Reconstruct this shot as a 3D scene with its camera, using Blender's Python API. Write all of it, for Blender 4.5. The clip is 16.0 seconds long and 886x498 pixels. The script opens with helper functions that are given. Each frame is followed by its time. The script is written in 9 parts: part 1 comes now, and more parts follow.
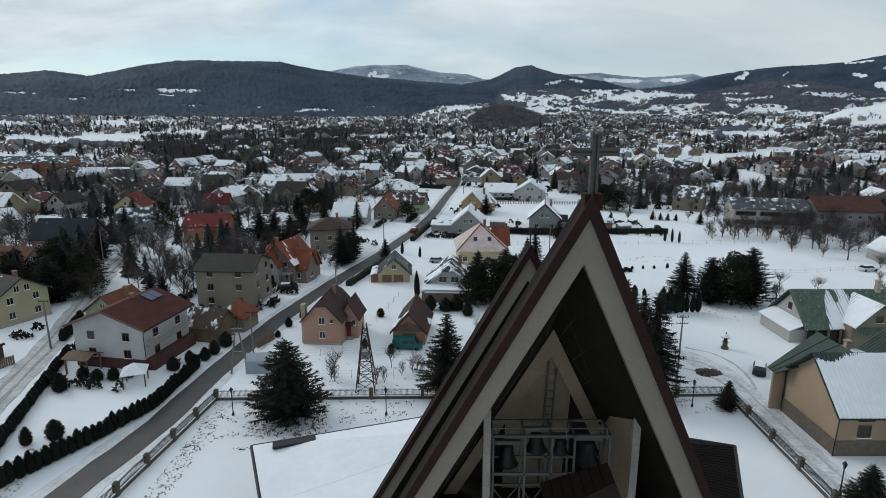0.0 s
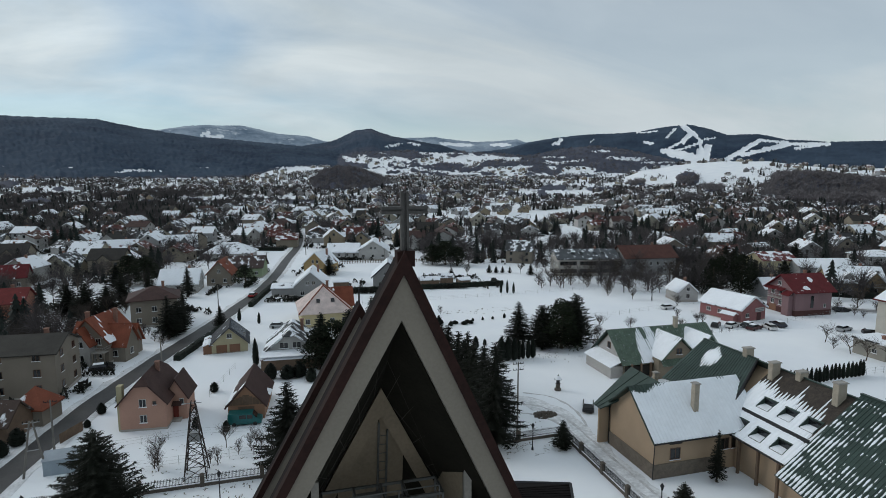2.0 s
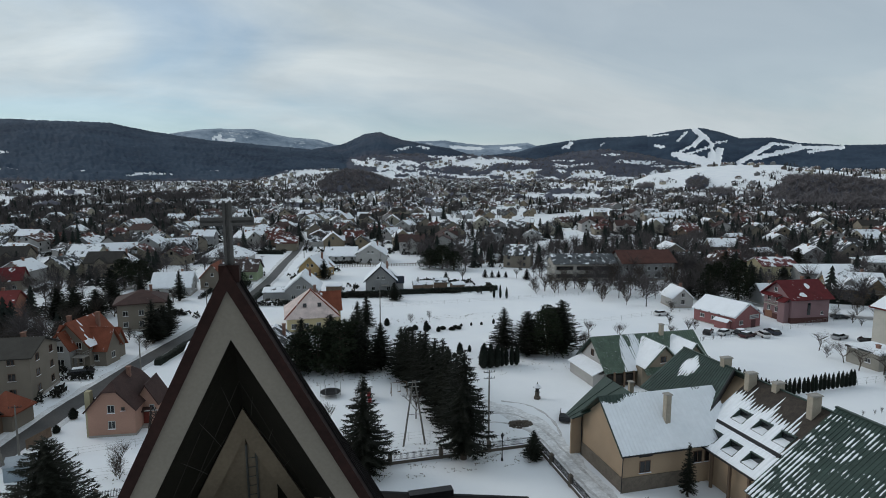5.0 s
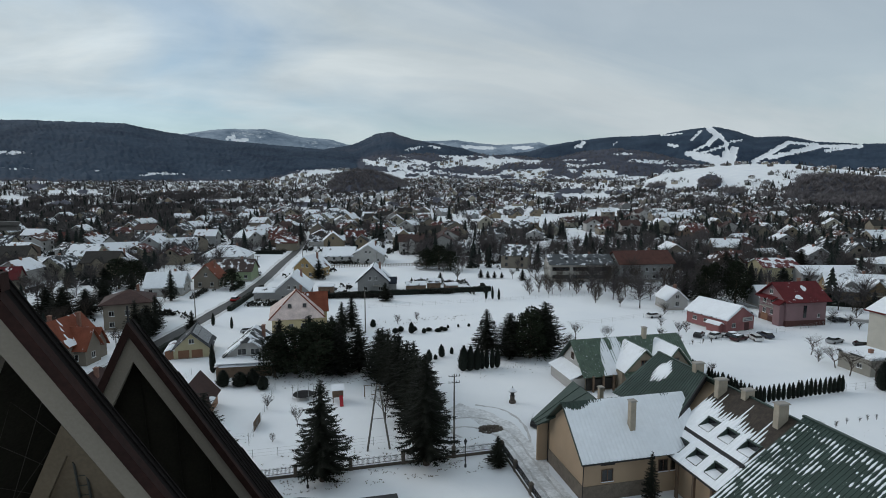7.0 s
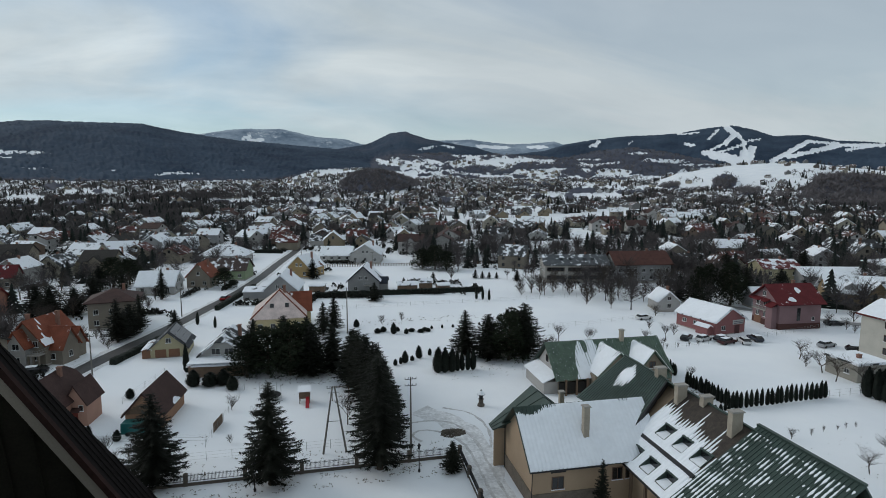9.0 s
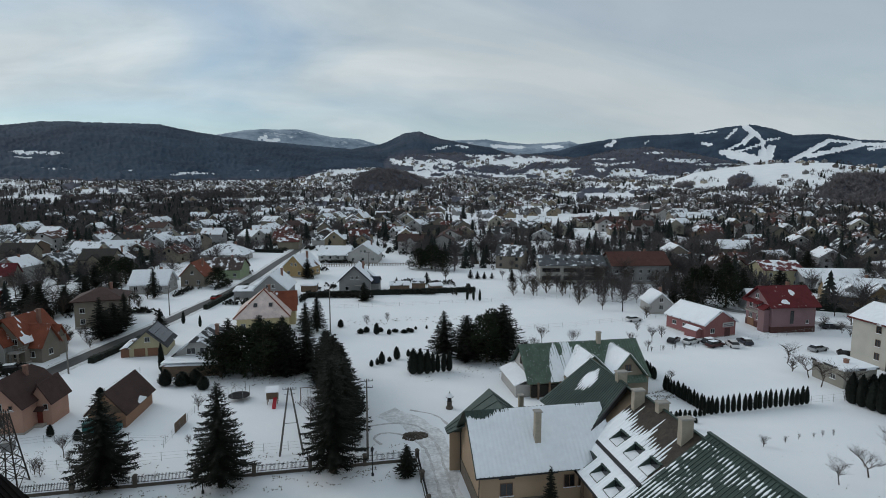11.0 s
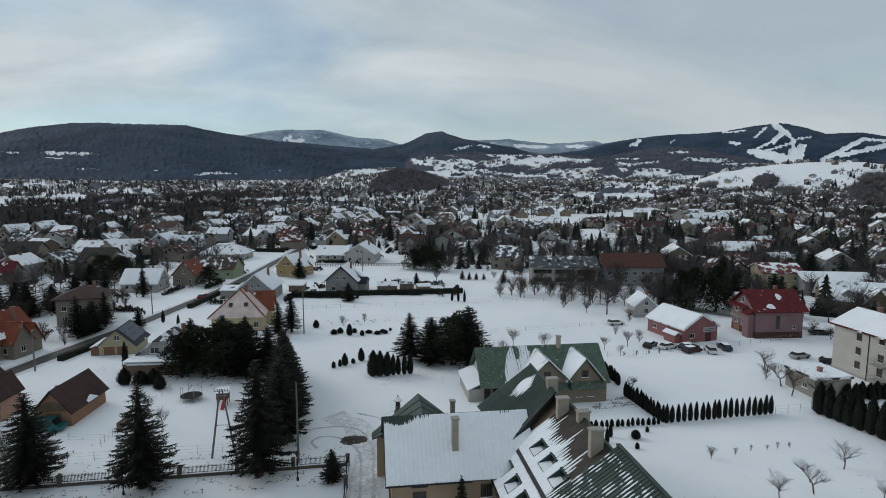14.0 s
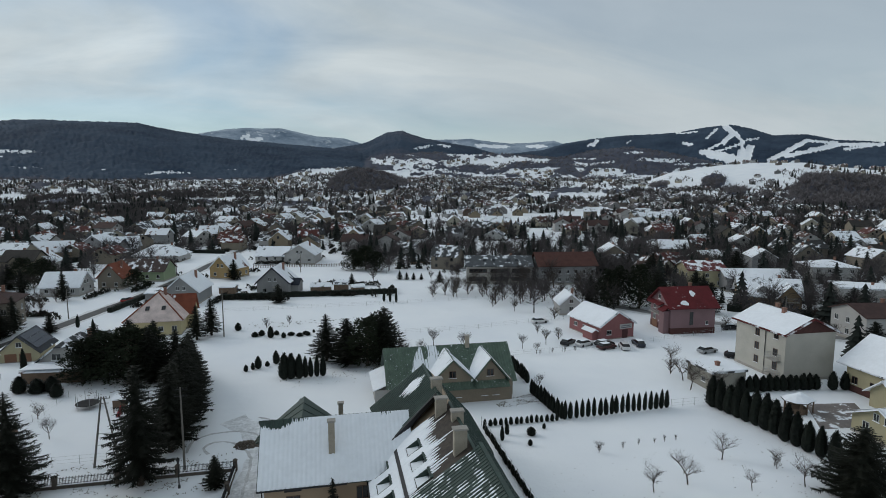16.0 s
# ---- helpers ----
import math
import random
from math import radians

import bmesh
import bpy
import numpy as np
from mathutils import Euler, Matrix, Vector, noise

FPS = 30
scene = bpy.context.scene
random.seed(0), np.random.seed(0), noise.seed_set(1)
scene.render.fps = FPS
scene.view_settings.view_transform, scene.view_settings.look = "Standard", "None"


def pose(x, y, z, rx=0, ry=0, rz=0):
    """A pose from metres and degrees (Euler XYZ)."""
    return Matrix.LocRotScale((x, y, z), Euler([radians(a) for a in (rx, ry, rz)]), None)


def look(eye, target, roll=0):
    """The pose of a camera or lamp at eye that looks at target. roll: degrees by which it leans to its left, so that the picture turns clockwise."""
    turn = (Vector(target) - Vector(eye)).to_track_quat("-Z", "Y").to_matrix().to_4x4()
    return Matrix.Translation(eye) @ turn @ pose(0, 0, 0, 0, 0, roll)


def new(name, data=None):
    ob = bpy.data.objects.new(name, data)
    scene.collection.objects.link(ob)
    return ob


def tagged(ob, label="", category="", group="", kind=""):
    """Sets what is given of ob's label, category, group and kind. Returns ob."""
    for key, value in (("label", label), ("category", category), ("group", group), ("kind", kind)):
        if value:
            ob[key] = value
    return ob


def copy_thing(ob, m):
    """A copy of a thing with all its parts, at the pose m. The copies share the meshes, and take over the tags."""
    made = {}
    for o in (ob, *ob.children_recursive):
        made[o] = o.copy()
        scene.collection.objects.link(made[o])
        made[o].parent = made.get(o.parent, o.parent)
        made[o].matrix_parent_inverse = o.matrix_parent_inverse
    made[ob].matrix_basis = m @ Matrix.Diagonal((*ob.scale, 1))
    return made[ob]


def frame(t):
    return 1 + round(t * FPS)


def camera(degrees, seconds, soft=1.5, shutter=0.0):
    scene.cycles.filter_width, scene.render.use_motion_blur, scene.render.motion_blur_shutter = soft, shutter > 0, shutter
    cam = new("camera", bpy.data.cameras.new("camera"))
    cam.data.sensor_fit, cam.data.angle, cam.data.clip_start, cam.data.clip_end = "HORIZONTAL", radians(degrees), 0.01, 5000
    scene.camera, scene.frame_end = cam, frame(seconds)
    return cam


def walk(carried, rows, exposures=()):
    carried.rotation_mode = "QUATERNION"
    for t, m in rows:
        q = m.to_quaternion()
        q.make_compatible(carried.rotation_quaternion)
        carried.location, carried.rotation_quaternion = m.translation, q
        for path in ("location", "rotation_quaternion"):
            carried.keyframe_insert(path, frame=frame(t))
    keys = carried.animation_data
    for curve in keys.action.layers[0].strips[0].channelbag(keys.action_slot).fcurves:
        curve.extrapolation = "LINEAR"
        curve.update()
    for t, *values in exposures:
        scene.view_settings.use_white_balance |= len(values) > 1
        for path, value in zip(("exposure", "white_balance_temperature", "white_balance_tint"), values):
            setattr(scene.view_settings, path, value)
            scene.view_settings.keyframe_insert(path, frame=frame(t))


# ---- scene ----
cam = camera(75.4, 16.0, soft=0.9)
METRES, EYE, TILT, LEAN, TURN = 52.0, 37.7, -13.2, 0.0, 0.0
ROWS = [
    (0.0, -0.0019, 0.0, 0.0, 0.0, 0.0, -0.0),
    (0.5, -0.002, -0.0002, 0.0005, -0.43, 0.17, 0.09),
    (1.0, 0.001, -0.0021, 0.0014, -3.93, 1.59, 0.92),
    (1.5, 0.009, -0.0018, 0.0007, -9.59, 3.76, 2.26),
    (2.0, 0.0188, 0.0005, -0.0007, -15.03, 5.45, 3.48),
    (2.5, 0.030, 0.0002, -0.0014, -15.41, 5.7, 3.54),
    (3.0, 0.045, 0.0003, -0.0003, -15.29, 5.74, 3.49),
    (3.5, 0.0628, -0.0004, 0.0005, -15.01, 5.76, 3.43),
    (4.0, 0.0832, -0.001, 0.0011, -14.68, 5.79, 3.35),
    (6.5, 0.2271, -0.0012, 0.0033, -13.07, 5.86, 3.01),
    (7.0, 0.2645, -0.0014, 0.0031, -12.76, 5.87, 2.96),
    (7.5, 0.3034, -0.0013, 0.0022, -12.41, 5.88, 2.85),
    (8.0, 0.3424, -0.0017, 0.0015, -12.04, 5.87, 2.78),
    (8.5, 0.3814, -0.0021, 0.0008, -11.66, 5.89, 2.7),
    (9.0, 0.4199, -0.0029, 0.0004, -11.28, 5.9, 2.62),
    (11.5, 0.61, -0.0022, -0.0035, -9.36, 5.98, 2.19),
    (12.0, 0.6482, -0.0024, -0.0039, -8.96, 6.0, 2.1),
    (12.5, 0.6868, -0.0025, -0.004, -8.58, 6.0, 2.02),
    (13.0, 0.7257, -0.0022, -0.0039, -8.19, 6.01, 1.93),
    (13.5, 0.7643, -0.0016, -0.0027, -7.8, 6.02, 1.84),
    (14.0, 0.8081, -0.0065, -0.0033, -7.38, 6.03, 1.75),
    (14.5, 0.8646, -0.0165, -0.0056, -6.82, 6.05, 1.63),
    (15.0, 0.9316, -0.0236, -0.0063, -11.04, 5.89, 2.57),
    (15.5, 0.9786, -0.0335, -0.0057, -10.99, 5.87, 2.55),
    (16.0, 0.9944, -0.038, -0.0064, -10.96, 5.84, 2.52),
]
walk(cam, [(t, pose(0, 0, EYE, TILT, LEAN, TURN) @ pose(METRES * x, METRES * y, METRES * z, 90 + pitch, roll, yaw)) for t, x, y, z, yaw, pitch, roll in ROWS],
     [(0.0, 0.28), (1.0, 0.25), (2.0, 0.15), (7.0, 0.09), (13.0, 0.03), (16.0, 0.01)])

# ---- light: a winter overcast with thin breaks, weak broad sun behind cloud ----
SUN_EL, SUN_AZ = 28.0, -55.0          # degrees; azimuth clockwise from +y
world = bpy.data.worlds.new("winter_sky")
scene.world = world
world.use_nodes = True
wn, wl = world.node_tree.nodes, world.node_tree.links
wn.clear()


def wnode(kind, **kw):
    n = wn.new(kind)
    for k, v in kw.items():
        n.inputs[k].default_value = v
    return n


w_out, w_bg = wn.new("ShaderNodeOutputWorld"), wn.new("ShaderNodeBackground")
w_sky = wn.new("ShaderNodeTexSky")
w_sky.sky_type, w_sky.sun_disc = "NISHITA", False
w_sky.sun_elevation, w_sky.sun_rotation = radians(SUN_EL), radians(SUN_AZ)
w_sky.air_density, w_sky.dust_density, w_sky.ozone_density = 1.0, 0.2, 4.0
w_geo = wn.new("ShaderNodeTexCoord")
w_sep = wn.new("ShaderNodeSeparateXYZ")
wl.new(w_geo.outputs["Generated"], w_sep.inputs[0])
# clouds lie in a flat layer: direction divided by height
w_h = wnode("ShaderNodeMath")
w_h.operation = "ADD"
w_h.inputs[1].default_value = 0.30
w_abs = wnode("ShaderNodeMath")
w_abs.operation = "ABSOLUTE"
wl.new(w_sep.outputs[2], w_abs.inputs[0])
wl.new(w_abs.outputs[0], w_h.inputs[0])
w_div = wn.new("ShaderNodeVectorMath")
w_div.operation = "DIVIDE"
w_comb = wn.new("ShaderNodeCombineXYZ")
for i in range(3):
    wl.new(w_h.outputs[0], w_comb.inputs[i])
wl.new(w_geo.outputs["Generated"], w_div.inputs[0])
wl.new(w_comb.outputs[0], w_div.inputs[1])
w_map = wn.new("ShaderNodeMapping")
w_map.inputs["Scale"].default_value = (0.95, 1.7, 0.0)
w_map.inputs["Rotation"].default_value = (0, 0, radians(-32))
w_map.inputs["Location"].default_value = (1.7, 0.6, 0)
wl.new(w_div.outputs[0], w_map.inputs[0])
w_n1 = wnode("ShaderNodeTexNoise", Scale=0.75, Detail=7.0, Roughness=0.52, Distortion=0.7)
wl.new(w_map.outputs[0], w_n1.inputs["Vector"])
w_r1 = wn.new("ShaderNodeValToRGB")
w_r1.color_ramp.elements[0].position, w_r1.color_ramp.elements[1].position = 0.36, 0.60
wl.new(w_n1.outputs["Fac"], w_r1.inputs[0])
w_n2 = wnode("ShaderNodeTexNoise", Scale=1.9, Detail=6.0, Roughness=0.55, Distortion=0.4)
wl.new(w_map.outputs[0], w_n2.inputs["Vector"])
w_cl = wn.new("ShaderNodeValToRGB")
w_cl.color_ramp.elements[0].position, w_cl.color_ramp.elements[1].position = 0.30, 0.72
w_cl.color_ramp.elements[0].color = (0.42, 0.495, 0.54, 1)
w_cl.color_ramp.elements[1].color = (0.66, 0.73, 0.755, 1)
wl.new(w_n2.outputs["Fac"], w_cl.inputs[0])
w_gain = wn.new("ShaderNodeMix")
w_gain.data_type, w_gain.blend_type = "RGBA", "MULTIPLY"
w_gain.inputs[0].default_value = 1.0
wl.new(w_sky.outputs[0], w_gain.inputs[6])
w_gain.inputs[7].default_value = (0.080, 0.087, 0.084, 1)
w_mix = wn.new("ShaderNodeMix")
w_mix.data_type = "RGBA"
w_cov = wn.new("ShaderNodeMapRange")
w_cov.inputs["To Min"].default_value = 0.50
wl.new(w_r1.outputs[0], w_cov.inputs["Value"])
# the cover thickens to an even grey sheet towards the east
w_side = wn.new("ShaderNodeMapRange")
w_side.interpolation_type = "SMOOTHSTEP"
w_side.inputs["From Min"].default_value, w_side.inputs["From Max"].default_value = -0.30, 0.45
w_side.inputs["To Max"].default_value = 0.70
wl.new(w_sep.outputs[0], w_side.inputs["Value"])
w_max = wn.new("ShaderNodeMath")
w_max.operation = "MAXIMUM"
wl.new(w_cov.outputs[0], w_max.inputs[0])
wl.new(w_side.outputs[0], w_max.inputs[1])
w_even = wn.new("ShaderNodeMix")
w_even.data_type = "RGBA"
wl.new(w_side.outputs[0], w_even.inputs[0])
wl.new(w_cl.outputs[0], w_even.inputs[6])
w_even.inputs[7].default_value = (0.47, 0.525, 0.555, 1)
wl.new(w_max.outputs[0], w_mix.inputs[0])
wl.new(w_gain.outputs[2], w_mix.inputs[6])
wl.new(w_even.outputs[2], w_mix.inputs[7])
wl.new(w_mix.outputs[2], w_bg.inputs[0])
w_bg.inputs[1].default_value = 1.0
wl.new(w_bg.outputs[0], w_out.inputs[0])

sun_data = bpy.data.lights.new("sun", "SUN")
sun_data.energy, sun_data.angle, sun_data.color = 0.9, radians(30), (1.0, 0.96, 0.9)
sun = new("sun", sun_data)
sun.matrix_world = look((0, 0, 300), (-300 * math.sin(radians(SUN_AZ)) / math.tan(radians(SUN_EL)), -300 * math.cos(radians(SUN_AZ)) / math.tan(radians(SUN_EL)), 0))

# ---- materials ----
MATS = {}


def mat(name, rgb, rough=0.8, metal=0.0, var=0.25, scale=0.6, fine=9.0, bump=0.25, snow=0.0, snow_scale=0.5, streak=1.0, spec=0.4, rand=0.0):
    """A surface with large stains, fine grain and relief; snow: how much of it lies covered by patches of snow."""
    if name in MATS:
        return MATS[name]
    m = MATS[name] = bpy.data.materials.new(name)
    m.use_nodes = True
    n, l = m.node_tree.nodes, m.node_tree.links
    b = n["Principled BSDF"]
    b.inputs["Roughness"].default_value, b.inputs["Metallic"].default_value = rough, metal
    b.inputs["Specular IOR Level"].default_value = spec
    tc = n.new("ShaderNodeTexCoord")
    big, small = n.new("ShaderNodeTexNoise"), n.new("ShaderNodeTexNoise")
    big.inputs["Scale"].default_value, small.inputs["Scale"].default_value = scale, fine
    big.inputs["Detail"].default_value, small.inputs["Detail"].default_value = 4, 3
    l.new(tc.outputs["Object"], big.inputs["Vector"])
    l.new(tc.outputs["Object"], small.inputs["Vector"])
    add = n.new("ShaderNodeMath")
    add.operation = "ADD"
    l.new(big.outputs["Fac"], add.inputs[0])
    l.new(small.outputs["Fac"], add.inputs[1])
    ramp = n.new("ShaderNodeMapRange")
    ramp.inputs["From Min"].default_value, ramp.inputs["From Max"].default_value = 0.6, 1.4
    ramp.inputs["To Min"].default_value, ramp.inputs["To Max"].default_value = 1 - var, 1 + var
    l.new(add.outputs[0], ramp.inputs["Value"])
    hsv = n.new("ShaderNodeHueSaturation")
    hsv.inputs["Color"].default_value = (*rgb, 1)
    value = ramp.outputs[0]
    if rand:
        oi = n.new("ShaderNodeObjectInfo")
        rr = n.new("ShaderNodeMapRange")
        rr.inputs["To Min"].default_value, rr.inputs["To Max"].default_value = 1 - rand, 1 + rand
        l.new(oi.outputs["Random"], rr.inputs["Value"])
        mul = n.new("ShaderNodeMath")
        mul.operation = "MULTIPLY"
        l.new(value, mul.inputs[0])
        l.new(rr.outputs[0], mul.inputs[1])
        value = mul.outputs[0]
    l.new(value, hsv.inputs["Value"])
    colour = hsv.outputs[0]
    if snow > 0:
        mp = n.new("ShaderNodeMapping")
        mp.inputs["Scale"].default_value = (snow_scale, snow_scale, snow_scale / streak)
        l.new(tc.outputs["Object"], mp.inputs[0])
        sn = n.new("ShaderNodeTexNoise")
        sn.inputs["Scale"].default_value, sn.inputs["Detail"].default_value, sn.inputs["Roughness"].default_value = 1.0, 6, 0.6
        oi2 = n.new("ShaderNodeObjectInfo")
        l.new(oi2.outputs["Location"], mp.inputs["Location"])
        l.new(mp.outputs[0], sn.inputs["Vector"])
        sr = n.new("ShaderNodeMapRange")
        edge = 0.5 + (0.5 - snow) * 0.62
        sr.inputs["From Min"].default_value, sr.inputs["From Max"].default_value = edge - 0.03, edge + 0.03
        l.new(sn.outputs["Fac"], sr.inputs["Value"])
        mx = n.new("ShaderNodeMix")
        mx.data_type = "RGBA"
        l.new(sr.outputs[0], mx.inputs[0])
        l.new(colour, mx.inputs[6])
        mx.inputs[7].default_value = (0.80, 0.83, 0.87, 1)
        colour = mx.outputs[2]
    l.new(colour, b.inputs["Base Color"])
    bp = n.new("ShaderNodeBump")
    bp.inputs["Strength"].default_value, bp.inputs["Distance"].default_value = bump, 0.05
    l.new(small.outputs["Fac"], bp.inputs["Height"])
    l.new(bp.outputs[0], b.inputs["Normal"])
    return m


def glass_mat(name, rgb=(0.02, 0.025, 0.03), rough=0.08):
    m = mat(name, rgb, rough, 0.0, 0.3, 0.8, 2.0, 0.02, spec=0.6)
    return m


SNOW = mat("snow", (0.83, 0.855, 0.885), 0.85, 0, 0.05, 0.15, 2.5, 0.5, spec=0.2)
ROOFSNOW = mat("roof_snow", (0.82, 0.85, 0.89), 0.85, 0, 0.06, 0.3, 1.6, 0.4, spec=0.2)
GLASS = glass_mat("window_glass", (0.012, 0.014, 0.016))
FRAME_W = mat("window_frame_white", (0.50, 0.50, 0.48), 0.5, 0, 0.1)
FRAME_B = mat("window_frame_brown", (0.12, 0.07, 0.045), 0.6, 0, 0.2)
CONCRETE = mat("concrete", (0.33, 0.31, 0.28), 0.9, 0, 0.2, 0.5, 12, 0.4)
DARKMETAL = mat("dark_metal", (0.03, 0.03, 0.032), 0.5, 0.6, 0.3)
STEEL = mat("galvanised_steel", (0.36, 0.37, 0.37), 0.5, 0.5, 0.25)
WOOD = mat("weathered_wood", (0.14, 0.095, 0.065), 0.8, 0, 0.35, 1.0, 14, 0.4)
BARK = mat("bark", (0.075, 0.058, 0.045), 0.95, 0, 0.35, 2, 18, 0.6)
TWIG = mat("bare_twigs", (0.045, 0.036, 0.031), 0.95, 0, 0.3, 0.3, 3, 0.1, rand=0.25)
NEEDLE = mat("spruce_needles", (0.0135, 0.0155, 0.0105), 0.8, 0, 0.45, 0.5, 5, 0.2, spec=0.2, rand=0.25)
THUJA = mat("thuja_leaves", (0.011, 0.015, 0.011), 0.8, 0, 0.4, 0.8, 7, 0.2, spec=0.2, rand=0.25)
ASPHALT = mat("asphalt", (0.056, 0.053, 0.052), 0.6, 0, 0.35, 0.3, 5, 0.3)
TRODDEN = mat("trodden_snow", (0.66, 0.67, 0.685), 0.8, 0, 0.28, 0.5, 3.0, 0.6)


def plaster(name, rgb, var=0.10):
    return mat("plaster_" + name, tuple(0.70 * c for c in rgb), 0.9, 0, var + 0.06, 0.35, 16, 0.2)


def roofing(name, rgb, snow=0.0, rough=0.7, metal=0.0, snow_scale=0.45, streak=1.6):
    return mat("roof_" + name, tuple(0.72 * c for c in rgb), max(rough, 0.7), metal * 0.3, 0.32, 0.6, 7, 0.35, spec=0.15, snow=snow, snow_scale=snow_scale, streak=streak)


# ---- geometry helpers ----
class Geo:
    """Collects faces of one mesh."""

    def __init__(self):
        self.v, self.f = [], []

    def poly(self, pts):
        i = len(self.v)
        self.v += [tuple(p) for p in pts]
        self.f.append(tuple(range(i, i + len(pts))))

    def hexa(self, a, b):
        """A block between the loop a and the loop b of the same length."""
        i, k = len(self.v), len(a)
        self.v += [tuple(p) for p in a] + [tuple(p) for p in b]
        self.f.append(tuple(range(i + k - 1, i - 1, -1)))
        self.f.append(tuple(range(i + k, i + 2 * k)))
        for j in range(k):
            jj = (j + 1) % k
            self.f.append((i + j, i + jj, i + k + jj, i + k + j))

    def box(self, x0, x1, y0, y1, z0, z1):
        self.hexa([(x0, y0, z0), (x1, y0, z0), (x1, y1, z0), (x0, y1, z0)], [(x0, y0, z1), (x1, y0, z1), (x1, y1, z1), (x0, y1, z1)])

    def tube(self, p, q, r0, r1=None, n=6):
        p, q = Vector(p), Vector(q)
        r1 = r0 if r1 is None else r1
        d = (q - p).normalized() if (q - p).length > 1e-6 else Vector((0, 0, 1))
        u = d.orthogonal().normalized()
        w = d.cross(u)
        ring = lambda c, r: [tuple(c + (u * math.cos(a) + w * math.sin(a)) * r) for a in (2 * math.pi * k / n for k in range(n))]
        self.hexa(ring(p, r0), ring(q, r1))

    def lathe(self, prof, n=12, c=(0, 0)):
        i = len(self.v)
        for r, z in prof:
            self.v += [(c[0] + r * math.cos(2 * math.pi * k / n), c[1] + r * math.sin(2 * math.pi * k / n), z) for k in range(n)]
        for j in range(len(prof) - 1):
            for k in range(n):
                kk = (k + 1) % n
                self.f.append((i + j * n + k, i + j * n + kk, i + (j + 1) * n + kk, i + (j + 1) * n + k))
        self.f.append(tuple(range(i + n - 1, i - 1, -1)))
        self.f.append(tuple(range(i + (len(prof) - 1) * n, i + len(prof) * n)))

    def prism(self, pts, thick):
        """A flat polygon given thickness downwards along its normal."""
        p = [Vector(q) for q in pts]
        nrm = (p[1] - p[0]).cross(p[2] - p[1]).normalized()
        self.hexa([q - nrm * thick for q in p], p)

    def mesh(self, name, material, smooth=False):
        me = bpy.data.meshes.new(name)
        me.from_pydata(self.v, [], self.f)
        me.materials.append(material)
        if smooth:
            me.polygons.foreach_set("use_smooth", [True] * len(me.polygons))
        me.update()
        return me


def thing(name, label, category, x, y, z=0.0, rz=0.0, group="", kind=""):
    ob = new(name)
    ob.empty_display_size = 0.3
    ob.matrix_basis = pose(x, y, z, 0, 0, rz)
    return tagged(ob, label, category, group, kind)


def part(name, geo, material, parent, label="", smooth=False):
    me = geo.mesh(name, material, smooth) if isinstance(geo, Geo) else geo
    ob = new(name, me)
    ob.parent = parent
    if label:
        ob["label"] = label
    return ob


def solid(name, geo, material, label, category, x=0.0, y=0.0, z=0.0, rz=0.0, group="", kind="", smooth=False):
    """A thing that is one mesh."""
    ob = new(name, geo.mesh(name, material, smooth) if isinstance(geo, Geo) else geo)
    ob.matrix_basis = pose(x, y, z, 0, 0, rz)
    return tagged(ob, label, category, group, kind)


# ---- terrain: a flat valley floor that rises to wooded hills ----
def lattice(ix, iy, seed):
    h = np.sin(ix * 127.1 + iy * 311.7 + seed * 74.7) * 43758.5453
    return h - np.floor(h)


def vnoise(x, y, seed=0):
    ix, iy = np.floor(x), np.floor(y)
    fx, fy = x - ix, y - iy
    fx, fy = fx * fx * (3 - 2 * fx), fy * fy * (3 - 2 * fy)
    a, b = lattice(ix, iy, seed), lattice(ix + 1, iy, seed)
    c, d = lattice(ix, iy + 1, seed), lattice(ix + 1, iy + 1, seed)
    return (a * (1 - fx) + b * fx) * (1 - fy) + (c * (1 - fx) + d * fx) * fy


def fbm(x, y, seed=0, octaves=4):
    s, a, tot = 0, 0.5, 0
    for o in range(octaves):
        s, tot = s + a * vnoise(x * 2 ** o, y * 2 ** o, seed + o), tot + a
        a *= 0.5
    return s / tot


def smooth(a, b, x):
    t = np.clip((x - a) / (b - a), 0, 1)
    return t * t * (3 - 2 * t)


OX, OY = 22.0, 0.0
